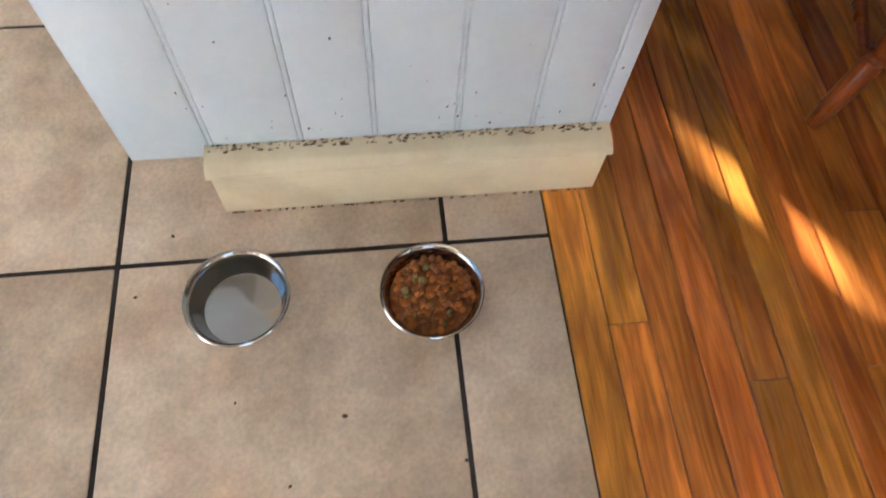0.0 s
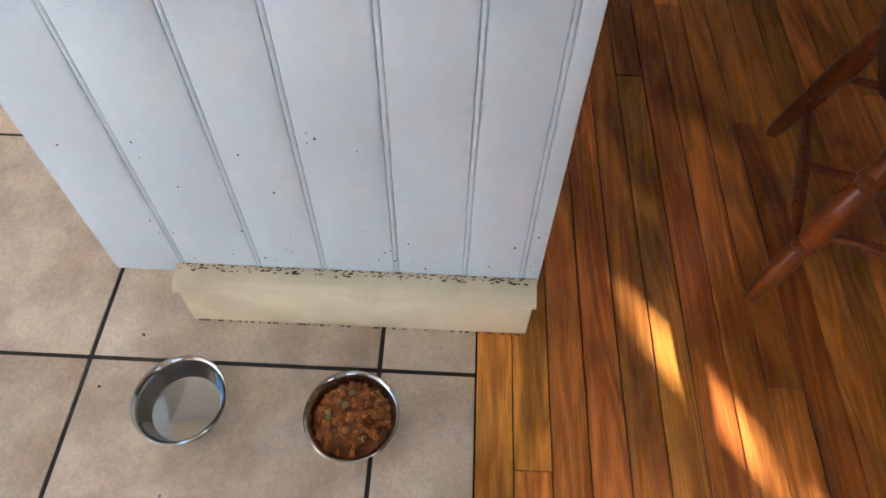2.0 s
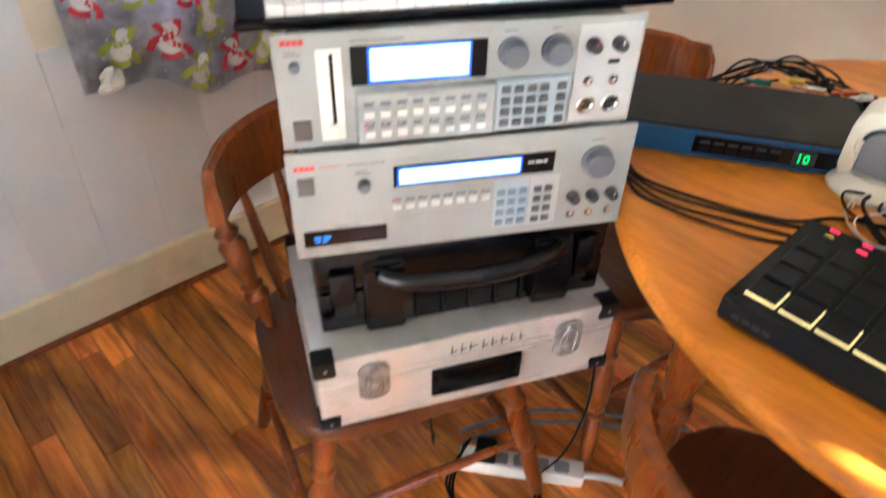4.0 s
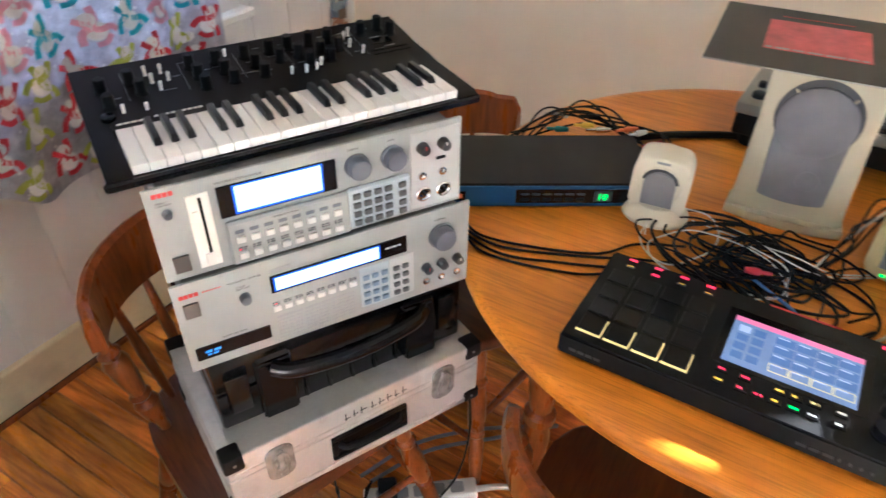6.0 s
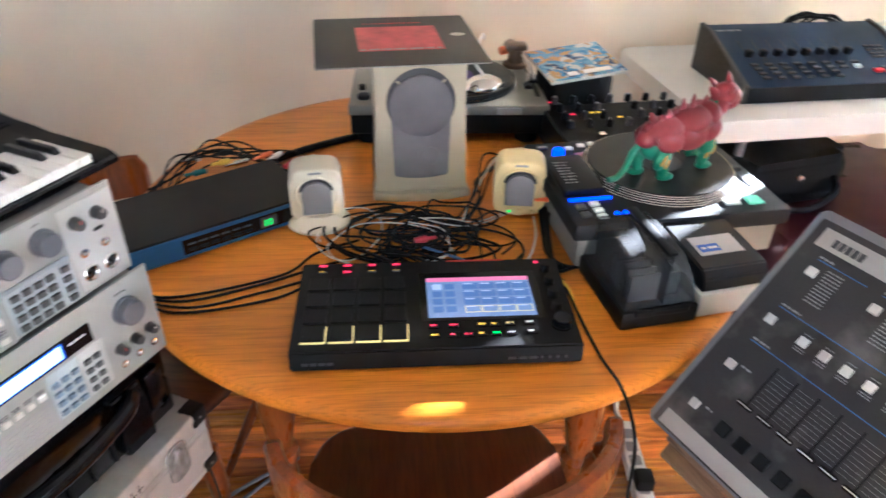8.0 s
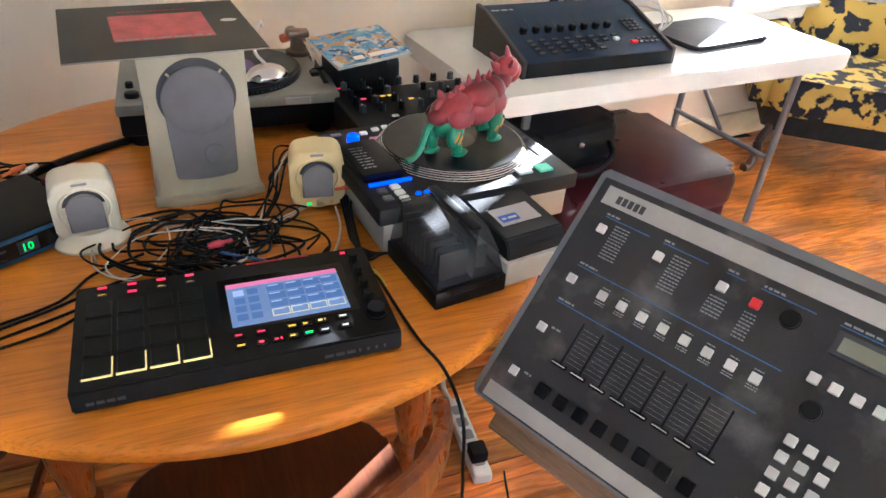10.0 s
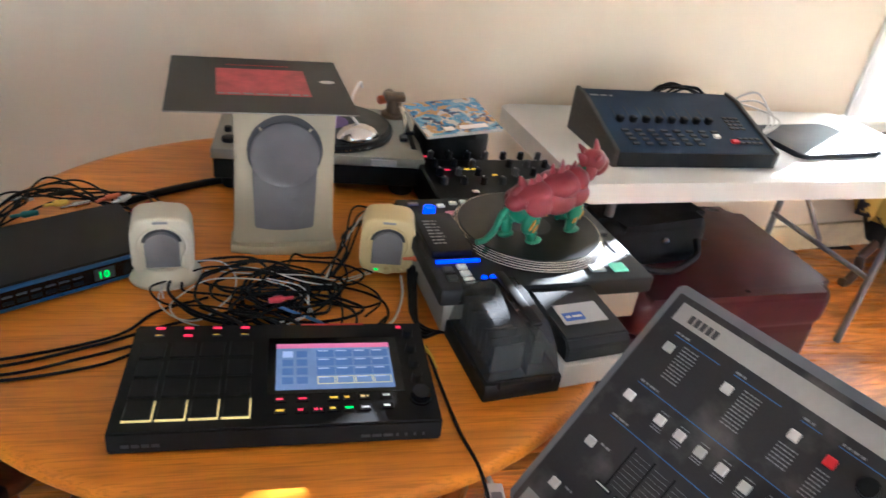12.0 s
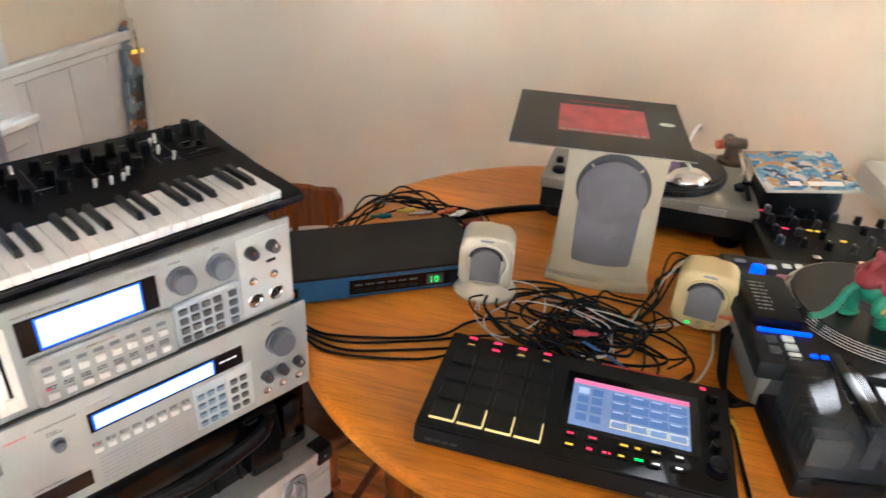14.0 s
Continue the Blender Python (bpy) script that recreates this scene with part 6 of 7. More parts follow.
solid("toy_figure", bm, [M_GREENTOY, M_REDTOY, M_ORANGETOY], "green plastic toy beast wearing red moulded armour", "toy", pose(1.458, -0.514, TZ + 0.1236, 0, 0, -62) @ Matrix.Diagonal((1.22, 1.13, 1.10, 1)), smooth=60)

# ---- disk boxes ----
db = thing("disk_box", pose(1.123, -0.335, TZ, 0, 0, -81), "smoked plastic disk box with black tray on table", "storage box")
bm = B()
box(bm, 0, 0.138, 0, 0.190, 0.0, 0.034, 0.004, 2)
part("tray", bm, M_BLACK, db)
bm = B()
prof = [(0.004, 0.034, 0.004), (0.012, 0.080, 0.014), (0.040, 0.113, 0.021), (0.135, 0.119, 0.022), (0.180, 0.113, 0.020), (0.186, 0.034, 0.004)]
va = [bm.verts.new((0.000 + i, y, z)) for y, z, i in prof]
vb = [bm.verts.new((0.138 - i, y, z)) for y, z, i in prof]
for i in range(6):
    bm.faces.new((va[i], va[(i + 1) % 6], vb[(i + 1) % 6], vb[i]))
bm.faces.new(va), bm.faces.new(vb[::-1])
bmesh.ops.bevel(bm, geom=list(bm.edges), offset=0.003, segments=2, affect="EDGES")
part("lid", bm, M_SMOKE, db, "smoked see-through lid")
for k in range(9):
    bm = B()
    y = 0.030 + k * 0.016
    box(bm, 0.020, 0.074, y, y + 0.004, 0.030, 0.086 + 0.003 * (k % 3), 0.001)
    part("disk_card", bm, M_SMOKE2, db)
for k in range(5):
    bm = B()
    y = 0.036 + k * 0.027
    box(bm, 0.082, 0.116, y, y + 0.004, 0.030, 0.080 + 0.004 * (k % 2), 0.001)
    part("disk_card", bm, M_SMOKE2, db)
bm = B()
box(bm, 0.079, 0.097, 0.030, 0.184, 0.116, 0.1235, 0.003, 2)
part("lid_spine", bm, M_BLACK, db)
bm = B()
box(bm, 0.077, 0.0785, 0.014, 0.184, 0.034, 0.110)
part("divider", bm, M_BLACK, db)
bm = B()
box(bm, 0.020, 0.118, -0.006, 0.004, 0.026, 0.040, 0.003)
part("catch", bm, M_BLACK, db)
zb = thing("disk_drive_box", pose(1.150, -0.473, TZ, 0, 0, -79.5), "off-white drive box with smoked lid and blue label", "storage box")
bm = B()
box(bm, 0, 0.138, 0, 0.180, 0.0, 0.048, 0.005, 2)
part("base", bm, M_OFFWHITE, zb)
bm = B()
prof = [(0.006, 0.048), (0.008, 0.072), (0.020, 0.086), (0.175, 0.098), (0.176, 0.048)]
va = [bm.verts.new((0.004, y, z)) for y, z in prof]
vb = [bm.verts.new((0.128, y, z)) for y, z in prof]
for i in range(5):
    bm.faces.new((va[i], va[(i + 1) % 5], vb[(i + 1) % 5], vb[i]))
bm.faces.new(va), bm.faces.new(vb[::-1])
bmesh.ops.bevel(bm, geom=list(bm.edges), offset=0.003, segments=2, affect="EDGES")
part("lid", bm, M_SMOKED, zb, "dark smoked lid")
ZT = pose(0, 0.020, 0.0868, 4.4, 0, 0)
bm = B()
box(bm, 0.022, 0.106, 0.032, 0.082, 0, 0.0006, m=ZT)
part("label", bm, M_GREYLABEL, zb)
bm = B()
box(bm, 0.028, 0.066, 0.040, 0.060, 0.0007, 0.0012, m=ZT)
part("label_patch", bm, M_BLUELABEL, zb)
bm = B()
bars(bm, 0.032, 0.062, 0.047, 0.005, 0.0013, m=ZT)
part("label_bars", bm, M_INKW, zb)

# ---- drum sampler leaning on its stand ----
SPX = Vector((-0.904, -0.427, 0)).normalized()
SPY = (Vector((0.109, -0.26, 0.296)) - SPX * Vector((0.109, -0.26, 0.296)).dot(SPX)).normalized()
SPZ = SPX.cross(SPY)
SPM = Matrix.Translation((1.006, -0.356, 0.665)) @ Matrix((SPX, SPY, SPZ)).transposed().to_4x4()
sp = thing("drum_sampler", SPM, "dusty charcoal drum sampler with sliders, propped up steeply", "drum machine")
PWD, PDP = 0.530, 0.410
bm = B()
prism(bm, rrect(0, PWD, 0, PDP, 0.008), -0.080, 0.0, 0.006, 3)
part("case_body", bm, M_SPRIM, sp)
bm = B()
prism(bm, rrect(0.010, PWD - 0.010, 0.004, PDP - 0.014, 0.003), -0.001, 0.0012, 0.0004, 1)
part("panel", bm, M_SPFACE, sp)
bm = B()
box(bm, 0.024, PWD - 0.024, 0.356, 0.386, 0.0012, 0.0020)
part("name_strip", bm, M_SPSTRIP, sp)
bm = B()
box(bm, 0.020, PWD - 0.020, 0.007, 0.032, 0.0012, 0.0020)
part("front_strip", bm, M_SPSTRIP, sp)
bm = B()
for k in range(5):
    box(bm, 0.046 + k * 0.0100, 0.0535 + k * 0.0100, 0.3630, 0.3760, 0.002, 0.0026)
tagged(part("model_mark", bm, M_INK, sp), kind="stuff")
sbm = button_mesh(0.0140, 0.0140, 0.006, M_CREAMBTN, 0.0012)
rbm = button_mesh(0.0140, 0.0140, 0.006, M_REDBTN, 0.0012)
spad = button_mesh(0.0205, 0.0205, 0.007, M_RUBBER, 0.0015)
spots = [(0.050, 0.318), (0.148, 0.317), (0.246, 0.317), (0.050, 0.229), (0.049, 0.142), (0.047, 0.063), (0.397, 0.263), (0.423, 0.263), (0.449, 0.263), (0.475, 0.263)]
spots += [(0.106 + k * 0.0334, 0.2275) for k in range(8)]
spots += [(0.410 + c * 0.024, 0.181 - r * 0.0233) for r in range(4) for c in range(3)]
for x, y in spots:
    share("button", sbm, sp, pose(x, y, 0.0012))
share("button", rbm, sp, pose(0.294, 0.316, 0.0012))
for k in range(8):
    share("drum_pad", spad, sp, pose(0.103 + k * 0.0332, 0.061, 0.0012))
    x = 0.104 + k * 0.0334
    bm = B()
    box(bm, x - 0.0015, x + 0.0015, 0.108, 0.178, 0.0012, 0.0020)
    part("slider_slot", bm, M_RUBBER, sp)
    bm = B()
    box(bm, x - 0.0125, x + 0.0125, 0.1030, 0.1100, 0.0015, 0.0085, 0.0015)
    cap = part("slider", bm, M_BLACKG, sp)
    bm = B()
    box(bm, x - 0.0110, x + 0.0110, 0.1060, 0.1074, 0.0086, 0.0090)
    part("slider_line", bm, M_CREAMBTN, cap)
for x, y in ((0.340, 0.317), (0.412, 0.225)):
    knob(sp, pose(x, y, 0.0012), 0.0120, 0.013, M_BLACK)
for x0, x1, y in ((0.044, 0.120, 0.338), (0.143, 0.213, 0.338), (0.241, 0.268, 0.338), (0.290, 0.363, 0.338), (0.046, 0.361, 0.2515), (0.046, 0.361, 0.188), (0.389, 0.49, 0.084), (0.392, 0.49, 0.338)):
    bm = B()
    box(bm, x0, x1, y, y + 0.0014, 0.0012, 0.0017)
    part("blue_line", bm, M_BLUELINE, sp, smooth=0)
bm = B()
for x0, x1, y, n in ((0.066, 0.092, 0.330, 11), (0.166, 0.192, 0.328, 11), (0.236, 0.262, 0.300, 6), (0.286, 0.304, 0.300, 8)):
    bars(bm, x0, x1, y, 0.0018, 0.0012, pitch=0.0052, n=n)
for k in range(8):
    bars(bm, 0.099 + k * 0.0334, 0.115 + k * 0.0334, 0.2160, 0.0016, 0.0012, pitch=0.0036, n=2)
    bars(bm, 0.099 + k * 0.0334, 0.112 + k * 0.0334, 0.2385, 0.0016, 0.0012)
for x0, x1, y in ((0.047, 0.078, 0.256), (0.047, 0.075, 0.192), (0.044, 0.066, 0.342), (0.143, 0.158, 0.342), (0.241, 0.256, 0.342), (0.292, 0.320, 0.342), (0.395, 0.440, 0.342), (0.062, 0.078, 0.148), (0.062, 0.074, 0.068)):
    bars(bm, x0, x1, y, 0.0030, 0.0012)
for r in range(9):
    for k in range(7):
        x = 0.108 + k * 0.0334
        box(bm, x, x + 0.026, 0.1160 + r * 0.0068, 0.1164 + r * 0.0068, 0.0012, 0.0015)
tagged(part("lettering", bm, M_INKG, sp, smooth=0), kind="stuff")
bm = B()
box(bm, 0.394, 0.500, 0.300, 0.333, 0.0012, 0.004, 0.001)
part("display_frame", bm, M_INK, sp)
bm = B()
box(bm, 0.403, 0.492, 0.3065, 0.3265, 0.004, 0.0046)
part("display", bm, material("grey-green display", (0.22, 0.23, 0.17), 0.2, vary=0.05), sp, "unlit grey-green display")
# wooden wedge stand under it
stand = thing("wooden_stand", SPM, "pale wooden sloping stand holding the drum sampler", "stand")
bm = B()
box(bm, 0.020, PWD, -0.045, PDP - 0.03, -0.105, -0.0815, 0.003)
part("board", bm, M_STANDWOOD, stand)
bm = B()
box(bm, 0.020, PWD, -0.016, -0.003, -0.0812, -0.060, 0.003)
part("ledge", bm, M_STANDWOOD, stand)
for x in (0.26, PWD - 0.05):
    top = SPM @ Vector((x, 0.16, -0.098))
    inv = SPM.inverted()
    bm = B()
    for dy, w in ((-0.0, 0.018),):
        a, b = inv @ Vector((top.x, top.y, 0.0)), Vector((x, 0.16, -0.098))
        turned(bm, a, b, [(0, w), (1, w)], 12)
    part("leg", bm, M_GREYMETAL, stand)
    bm = B()
    foot = Vector((top.x, top.y, 0.0))
    turned(bm, inv @ (foot + Vector((-0.09, 0.19, 0.012))), inv @ (foot + Vector((0.09, -0.19, 0.012))), [(0, 0.012), (1, 0.012)], 10)
    part("foot_bar", bm, M_GREYMETAL, stand)

# ---- white folding table and what it carries ----
wt = thing("folding_table", pose(1.962, -0.826, 0, 0, 0, -84.2), "white plastic folding table with grey metal legs", "table")
TL, TD = 1.55, 0.665
bm = B()
prism(bm, rrect(0, TL, 0, TD, 0.04), 0.672, 0.7345, 0.008, 3)
part("tabletop", bm, M_WTABLE, wt)
for x in (0.14, TL - 0.20):
    for y in (0.07, TD - 0.07):
        bm = B()
        turned(bm, (x + 0.01, y, 0), (x + 0.02, y, 0.672), [(0, 0.014), (1, 0.014)], 12)
        part("leg", bm, M_GREYMETAL, wt)
    bm = B()
    turned(bm, (x, 0.07, 0.30), (x, TD - 0.07, 0.30), [(0, 0.011), (1, 0.011)], 10)
    part("cross_bar", bm, M_GREYMETAL, wt)
    bm = B()
    turned(bm, (x + 0.01, TD / 2, 0.31), (x - 0.28 if x > 0.7 else x + 0.28, TD / 2, 0.668), [(0, 0.009), (1, 0.009)], 10)
    part("brace", bm, M_GREYMETAL, wt)
dm = thing("drum_machine", pose(2.093, -0.966, 0.7352, 0, 0, -85.6), "blue-black drum machine with wooden ends on white table", "drum machine")
DW, DD = 0.588, 0.318
prof = [(0, 0.0), (0, 0.048), (DD * 0.80, 0.128), (DD, 0.136), (DD, 0.0)]


def extrude_profile(bm, prof, x0, x1, bevel=0.0):
    va = [bm.verts.new((x0, y, z)) for y, z in prof]
    vb = [bm.verts.new((x1, y, z)) for y, z in prof]
    k = len(prof)
    for i in range(k):
        bm.faces.new((va[i], va[(i + 1) % k], vb[(i + 1) % k], vb[i]))
    bm.faces.new(va), bm.faces.new(vb[::-1])
    if bevel:
        bmesh.ops.bevel(bm, geom=list(bm.edges), offset=bevel, segments=2, affect="EDGES")


bm = B()
extrude_profile(bm, prof, 0.016, DW - 0.016)
part("body", bm, M_NAVY, dm)
for x0, x1 in ((0, 0.0155), (DW - 0.0155, DW)):
    bm = B()
    extrude_profile(bm, [(-0.004, 0), (-0.004, 0.054), (DD * 0.80, 0.136), (DD + 0.004, 0.144), (DD + 0.004, 0)], x0, x1, 0.002)
    part("end_cheek", bm, M_WOODEND, dm, "dark wooden end cheek")
DT = pose(0, 0, 0.0482, math.degrees(math.atan2(0.080, DD * 0.80)), 0, 0)
small = button_mesh(0.0225, 0.0105, 0.006, M_KNOBD)
tiny = button_mesh(0.0155, 0.0095, 0.005, M_KNOBD)
bm = B()
box(bm, 0.0165, DW - 0.0165, -0.0045, -0.0004, 0.002, 0.047, 0.001)
part("front_panel", bm, M_BLACK, dm, "black front panel")
for c in range(8):
    x = 0.075 + c * 0.046
    bm = B()
    box(bm, x - 0.0015, x + 0.0015, 0.135, 0.225, 0, 0.0006, m=DT)
    part("slider_slot", bm, M_INK, dm)
    bm = B()
    box(bm, x - 0.010, x + 0.010, 0.138, 0.156, 0, 0.020, 0.003, 2, m=DT)
    part("slider", bm, M_BLACK, dm)
    for r in range(4):
        if c < 6:
            share("button", small, dm, DT @ pose(x + 0.004 * r, 0.100 - r * 0.021, 0))
        elif r < 2:
            share("button", small, dm, DT @ pose(x, 0.100 - r * 0.021, 0))
for r in range(4):
    for c in range(3):
        share("button", tiny, dm, DT @ pose(0.478 + c * 0.021, 0.122 + r * 0.0175, 0))
for c in range(4):
    for r in range(2):
        share("button", tiny, dm, DT @ pose(0.478 + c * 0.022, 0.050 + r * 0.020, 0))
bm = B()
box(bm, 0.438, 0.466, 0.046, 0.062, 0, 0.008, 0.002, m=DT)
part("button", bm, M_REDBTN, dm, "red record button")
bm = B()
box(bm, 0.385, 0.405, 0.070, 0.086, 0, 0.008, 0.002, m=DT)
part("button", bm, M_WHITELED, dm)
bm = B()
bars(bm, 0.03, 0.11, 0.005, 0.010, 0.0, m=pose(0, DD * 0.82, 0.1295, 7, 0, 0))
part("maker_mark", bm, M_INKG, dm)
sleeve = thing("laptop_sleeve", pose(2.405, -1.885, 0.7350, 0, 0, -79), "dark padded laptop sleeve lying on the white table", "sleeve")
bm = B()
prism(bm, rrect(-0.200, 0.205, -0.15, 0.13, 0.03), 0, 0.018, 0.007, 3)
part("pouch", bm, M_MOUSEPAD, sleeve)
bm = B()
tube(bm, [(-0.20, -0.152, 0.009), (0.0, -0.153, 0.0095), (0.20, -0.152, 0.009)], 0.0022, 6, 6)
part("zip", bm, M_RUBBER, sleeve)

# ---- ottoman and bag beneath ----
ot = thing("ottoman", pose(2.12, -1.345, 0, 0, 0, -86), "glossy oxblood leather ottoman under the folding table", "ottoman")
bm = B()
prism(bm, rrect(-0.36, 0.36, -0.28, 0.28, 0.05), 0.05, 0.30, 0.012, 3)
part("base", bm, M_LEATHER, ot)
bm = B()
prism(bm, rrect(-0.37, 0.37, -0.29, 0.29, 0.06), 0.305, 0.45, 0.045, 5)
cush = part("cushion", bm, M_LEATHER, ot)
for sx in (-1, 1):
    for sy in (-1, 1):
        bm = B()
        lathe(bm, [(0.022, 0), (0.030, 0.05)], 14, pose(0.30 * sx, 0.22 * sy, 0))
        part("foot", bm, M_DKWOOD, ot)
bg = thing("bag", pose(2.15, -1.12, 0.4505, 0, 0, -80), "black nylon bag lying on the ottoman", "bag")
bm = B()
prism(bm, rrect(-0.20, 0.20, -0.15, 0.15, 0.06), 0, 0.15, 0.045, 4)
for v in bm.verts:
    v.co += Vector((0.012, 0.012, 0.016)) * noise.noise(v.co * 9)
part("pouch", bm, M_NYLON, bg)
bm = B()
tube(bm, [(-0.14, -0.15, 0.07), (-0.12, -0.19, 0.04), (0.0, -0.22, 0.02), (0.12, -0.19, 0.045), (0.14, -0.15, 0.08)], 0.010, 8, 6)
part("strap", bm, M_NYLON, bg)
bm = B()
lathe(bm, [(0.012, 0), (0.010, 0.004), (0, 0.005)], 14, pose(0.02, -0.151, 0.085, 90, 0, 0))
part("badge", bm, M_CHROME, bg)

# ---- patterned armchair ----
ac = thing("armchair", pose(2.62, -2.98, 0, 0, 0, -128), "black and mustard patterned armchair with carved dark legs", "armchair")
bm = B()
prism(bm, rrect(-0.33, 0.33, -0.33, 0.33, 0.10), 0.30, 0.47, 0.05, 4)
part("seat", bm, M_YELFAB, ac)
bm = B()
prism(bm, rrect(-0.31, 0.31, -0.30, 0.30, 0.10), 0.20, 0.31, 0.02, 2)
part("seat_rail", bm, M_BLKFAB, ac)
bm = B()
prism(bm, rrect(-0.33, 0.33, 0.0, 0.30, 0.12), 0.0, 0.13, 0.05, 4, pose(0, 0.36, 0.40, 80, 0, 0))
part("backrest", bm, M_YELFAB, ac)
for sx in (-1, 1):
    bm = B()
    prism(bm, rrect(-0.055, 0.055, -0.28, 0.28, 0.05), 0.30, 0.62, 0.05, 4, pose(0.34 * sx, 0.03, 0))
    part("armrest", bm, M_YELFAB, ac)
    for sy in (-1, 1):
        bm = B()
        tube(bm, [(0.27 * sx, 0.26 * sy, 0.22), (0.31 * sx, 0.30 * sy, 0.15), (0.30 * sx, 0.29 * sy, 0.08), (0.32 * sx, 0.31 * sy, 0.02), (0.345 * sx, 0.335 * sy, 0.015)], 0.022, 10, 6)
        part("leg", bm, M_DKWOOD, ac, "carved dark wooden leg")

# ---- curtain ----
cu = thing("curtain", pose(0, 0, 0), "grey fleece curtain with colourful winter print", "curtain")


def cloth_y(x, z):
    f = 0.022 * math.sin(x * 17 + 0.6) + 0.010 * math.sin(x * 41 + z * 3)
    return 1.475 + f * (1.15 - 0.25 * z)


def cloth_bottom(x):
    return 0.585 + 0.035 * math.sin(x * 8.0 + 1.0) + 0.02 * math.sin(x * 23) + (0.10 * max(0, (x - 1.25)) / 0.4) + 0.05 * max(0, 0.86 - x) * 8


bm = B()
NX, NZ = 90, 40
grid = []
for i in range(NX + 1):
    col = []
    for j in range(NZ + 1):
        x = 0.755 + 0.885 * i / NX
        z0 = cloth_bottom(x)
        z = z0 + (2.08 - z0) * j / NZ
        xx = x + 0.02 * (j / NZ) * math.sin(x * 5)
        col.append(bm.verts.new((xx, cloth_y(x, z), z)))
    grid.append(col)
for i in range(NX):
    for j in range(NZ):
        bm.faces.new((grid[i][j], grid[i + 1][j], grid[i + 1][j + 1], grid[i][j + 1]))
ret = bmesh.ops.solidify(bm, geom=list(bm.faces), thickness=0.004)
part("cloth", bm, M_CLOTH, cu, smooth=60)


def motif(name, pts_list, mat, cx, cz, s, ang):
    """A flat printed shape that follows the folds."""
    bm = B()
    for pts in pts_list:
        vs = []
        ca, sa = math.cos(ang), math.sin(ang)
        for u, v in pts:
            x, z = cx + s * (u * ca - v * sa), cz + s * (u * sa + v * ca)
            vs.append(bm.verts.new((x, cloth_y(x, z) - 0.0065, z)))
        f = bm.faces.new(vs)
        if f.normal.y > 0:
            f.normal_flip()
    r = bmesh.ops.triangulate(bm, faces=bm.faces)
    e = bmesh.ops.extrude_face_region(bm, geom=list(bm.faces))
    for v in [q for q in e["geom"] if isinstance(q, bmesh.types.BMVert)]:
        v.co.y -= 0.0012
    part(name, bm, mat, cu)


def ring_pts(cx, cy, rx, ry, n=12):
    return [(cx + rx * math.cos(2 * math.pi * k / n), cy + ry * math.sin(2 * math.pi * k / n)) for k in range(n)]


def stroke(pts, w):
    p = smooth_path([(x, y, 0) for x, y in pts], 4)
    out = []
    for a, b in zip(p, p[1:]):
        d = (b - a).normalized()
        nn = Vector((-d.y, d.x, 0)) * w
        out.append([(q.x, q.y) for q in (a - nn, b - nn * 1.02, b + nn, a + nn)])
    return out


rr = random.Random(11)
hues = [M_CLR, M_CLB, M_CLG, M_CLP]
idx = 0
for row in range(11):
    for k in range(9):
        x, z = 0.80 + k * 0.100 + (0.05 if row % 2 else 0) + rr.uniform(-0.010, 0.010), 0.645 + row * 0.095 + rr.uniform(-0.012, 0.012)
        if 0.79 < x < 1.61 and z - 0.042 > cloth_bottom(x):
            ang = rr.uniform(-0.5, 0.5)
            hue = hues[(k + row * 2 + idx) % 4]
            motif("print_spot", [ring_pts(0.04, 0.42, 0.40, 0.40), ring_pts(0, -0.34, 0.56, 0.52)], M_CLW, x, z, 0.042, ang)
            motif("print_scarf", stroke([(-0.80, -0.55), (-0.55, -0.10), (-0.10, 0.02), (0.30, 0.28), (0.42, 0.80)], 0.15) + stroke([(-0.45, 0.62), (-0.15, 0.20), (0.10, -0.25), (0.60, -0.45), (0.75, -0.80)], 0.14), hue, x, z, 0.050, ang)
            motif("print_hat", stroke([(-0.42, -0.86), (0.0, -0.98), (0.42, -0.80)], 0.13), hue, x, z, 0.046, ang)
            idx += 1

bm = B()
for k in range(420):
    x = rr.uniform(0.765, 1.63)
    z0 = cloth_bottom(x) + 0.012
    z = rr.uniform(z0, 1.6)
    q = rr.uniform(0.0015, 0.0042)
    vs = [bm.verts.new((x + q * math.cos(a * 1.047), cloth_y(x + q * math.cos(a * 1.047), z) - 0.0058, z + q * math.sin(a * 1.047))) for a in range(6)]
    f = bm.faces.new(vs)
    bmesh.ops.extrude_face_region(bm, geom=[f])
    for v in vs:
        v.co.y -= 0.0006
tagged(part("snow_flecks", bm, M_CLW, cu, "white printed flecks"), kind="stuff")

bm = B()
for k in range(5):
    blob(bm, (0.800 + 0.010 * math.cos(k * 1.9), 1.438 + 0.004 * k, 0.672 + 0.014 * math.sin(k * 2.3)), (0.016, 0.010, 0.022), 20 * k, 35 * k, 15 * k, 8)
for v in bm.verts:
    v.co += Vector((0.004, 0.004, 0.005)) * noise.noise(v.co * 70)
part("tie", bm, M_OFFWHITE, cu, "crumpled pale tie at the hem", smooth=0)

# printed board leaning in the corner
bd = thing("long_board", pose(2.146, 1.505, 0.004, -1.5, 7.3, 3), "tall narrow printed board leaning in the corner", "board")
bm = B()
out = [(-0.058, 0.0), (0.058, 0.0)] + [(0.058 * math.cos(math.pi * k / 12), 0.940 + 0.040 * math.sin(math.pi * k / 12)) for k in range(13)]
prism(bm, out, -0.014, 0.0, 0.003, 2, pose(0, 0, 0, 90, 0, 0))
part("plank_body", bm, M_BOARD, bd)

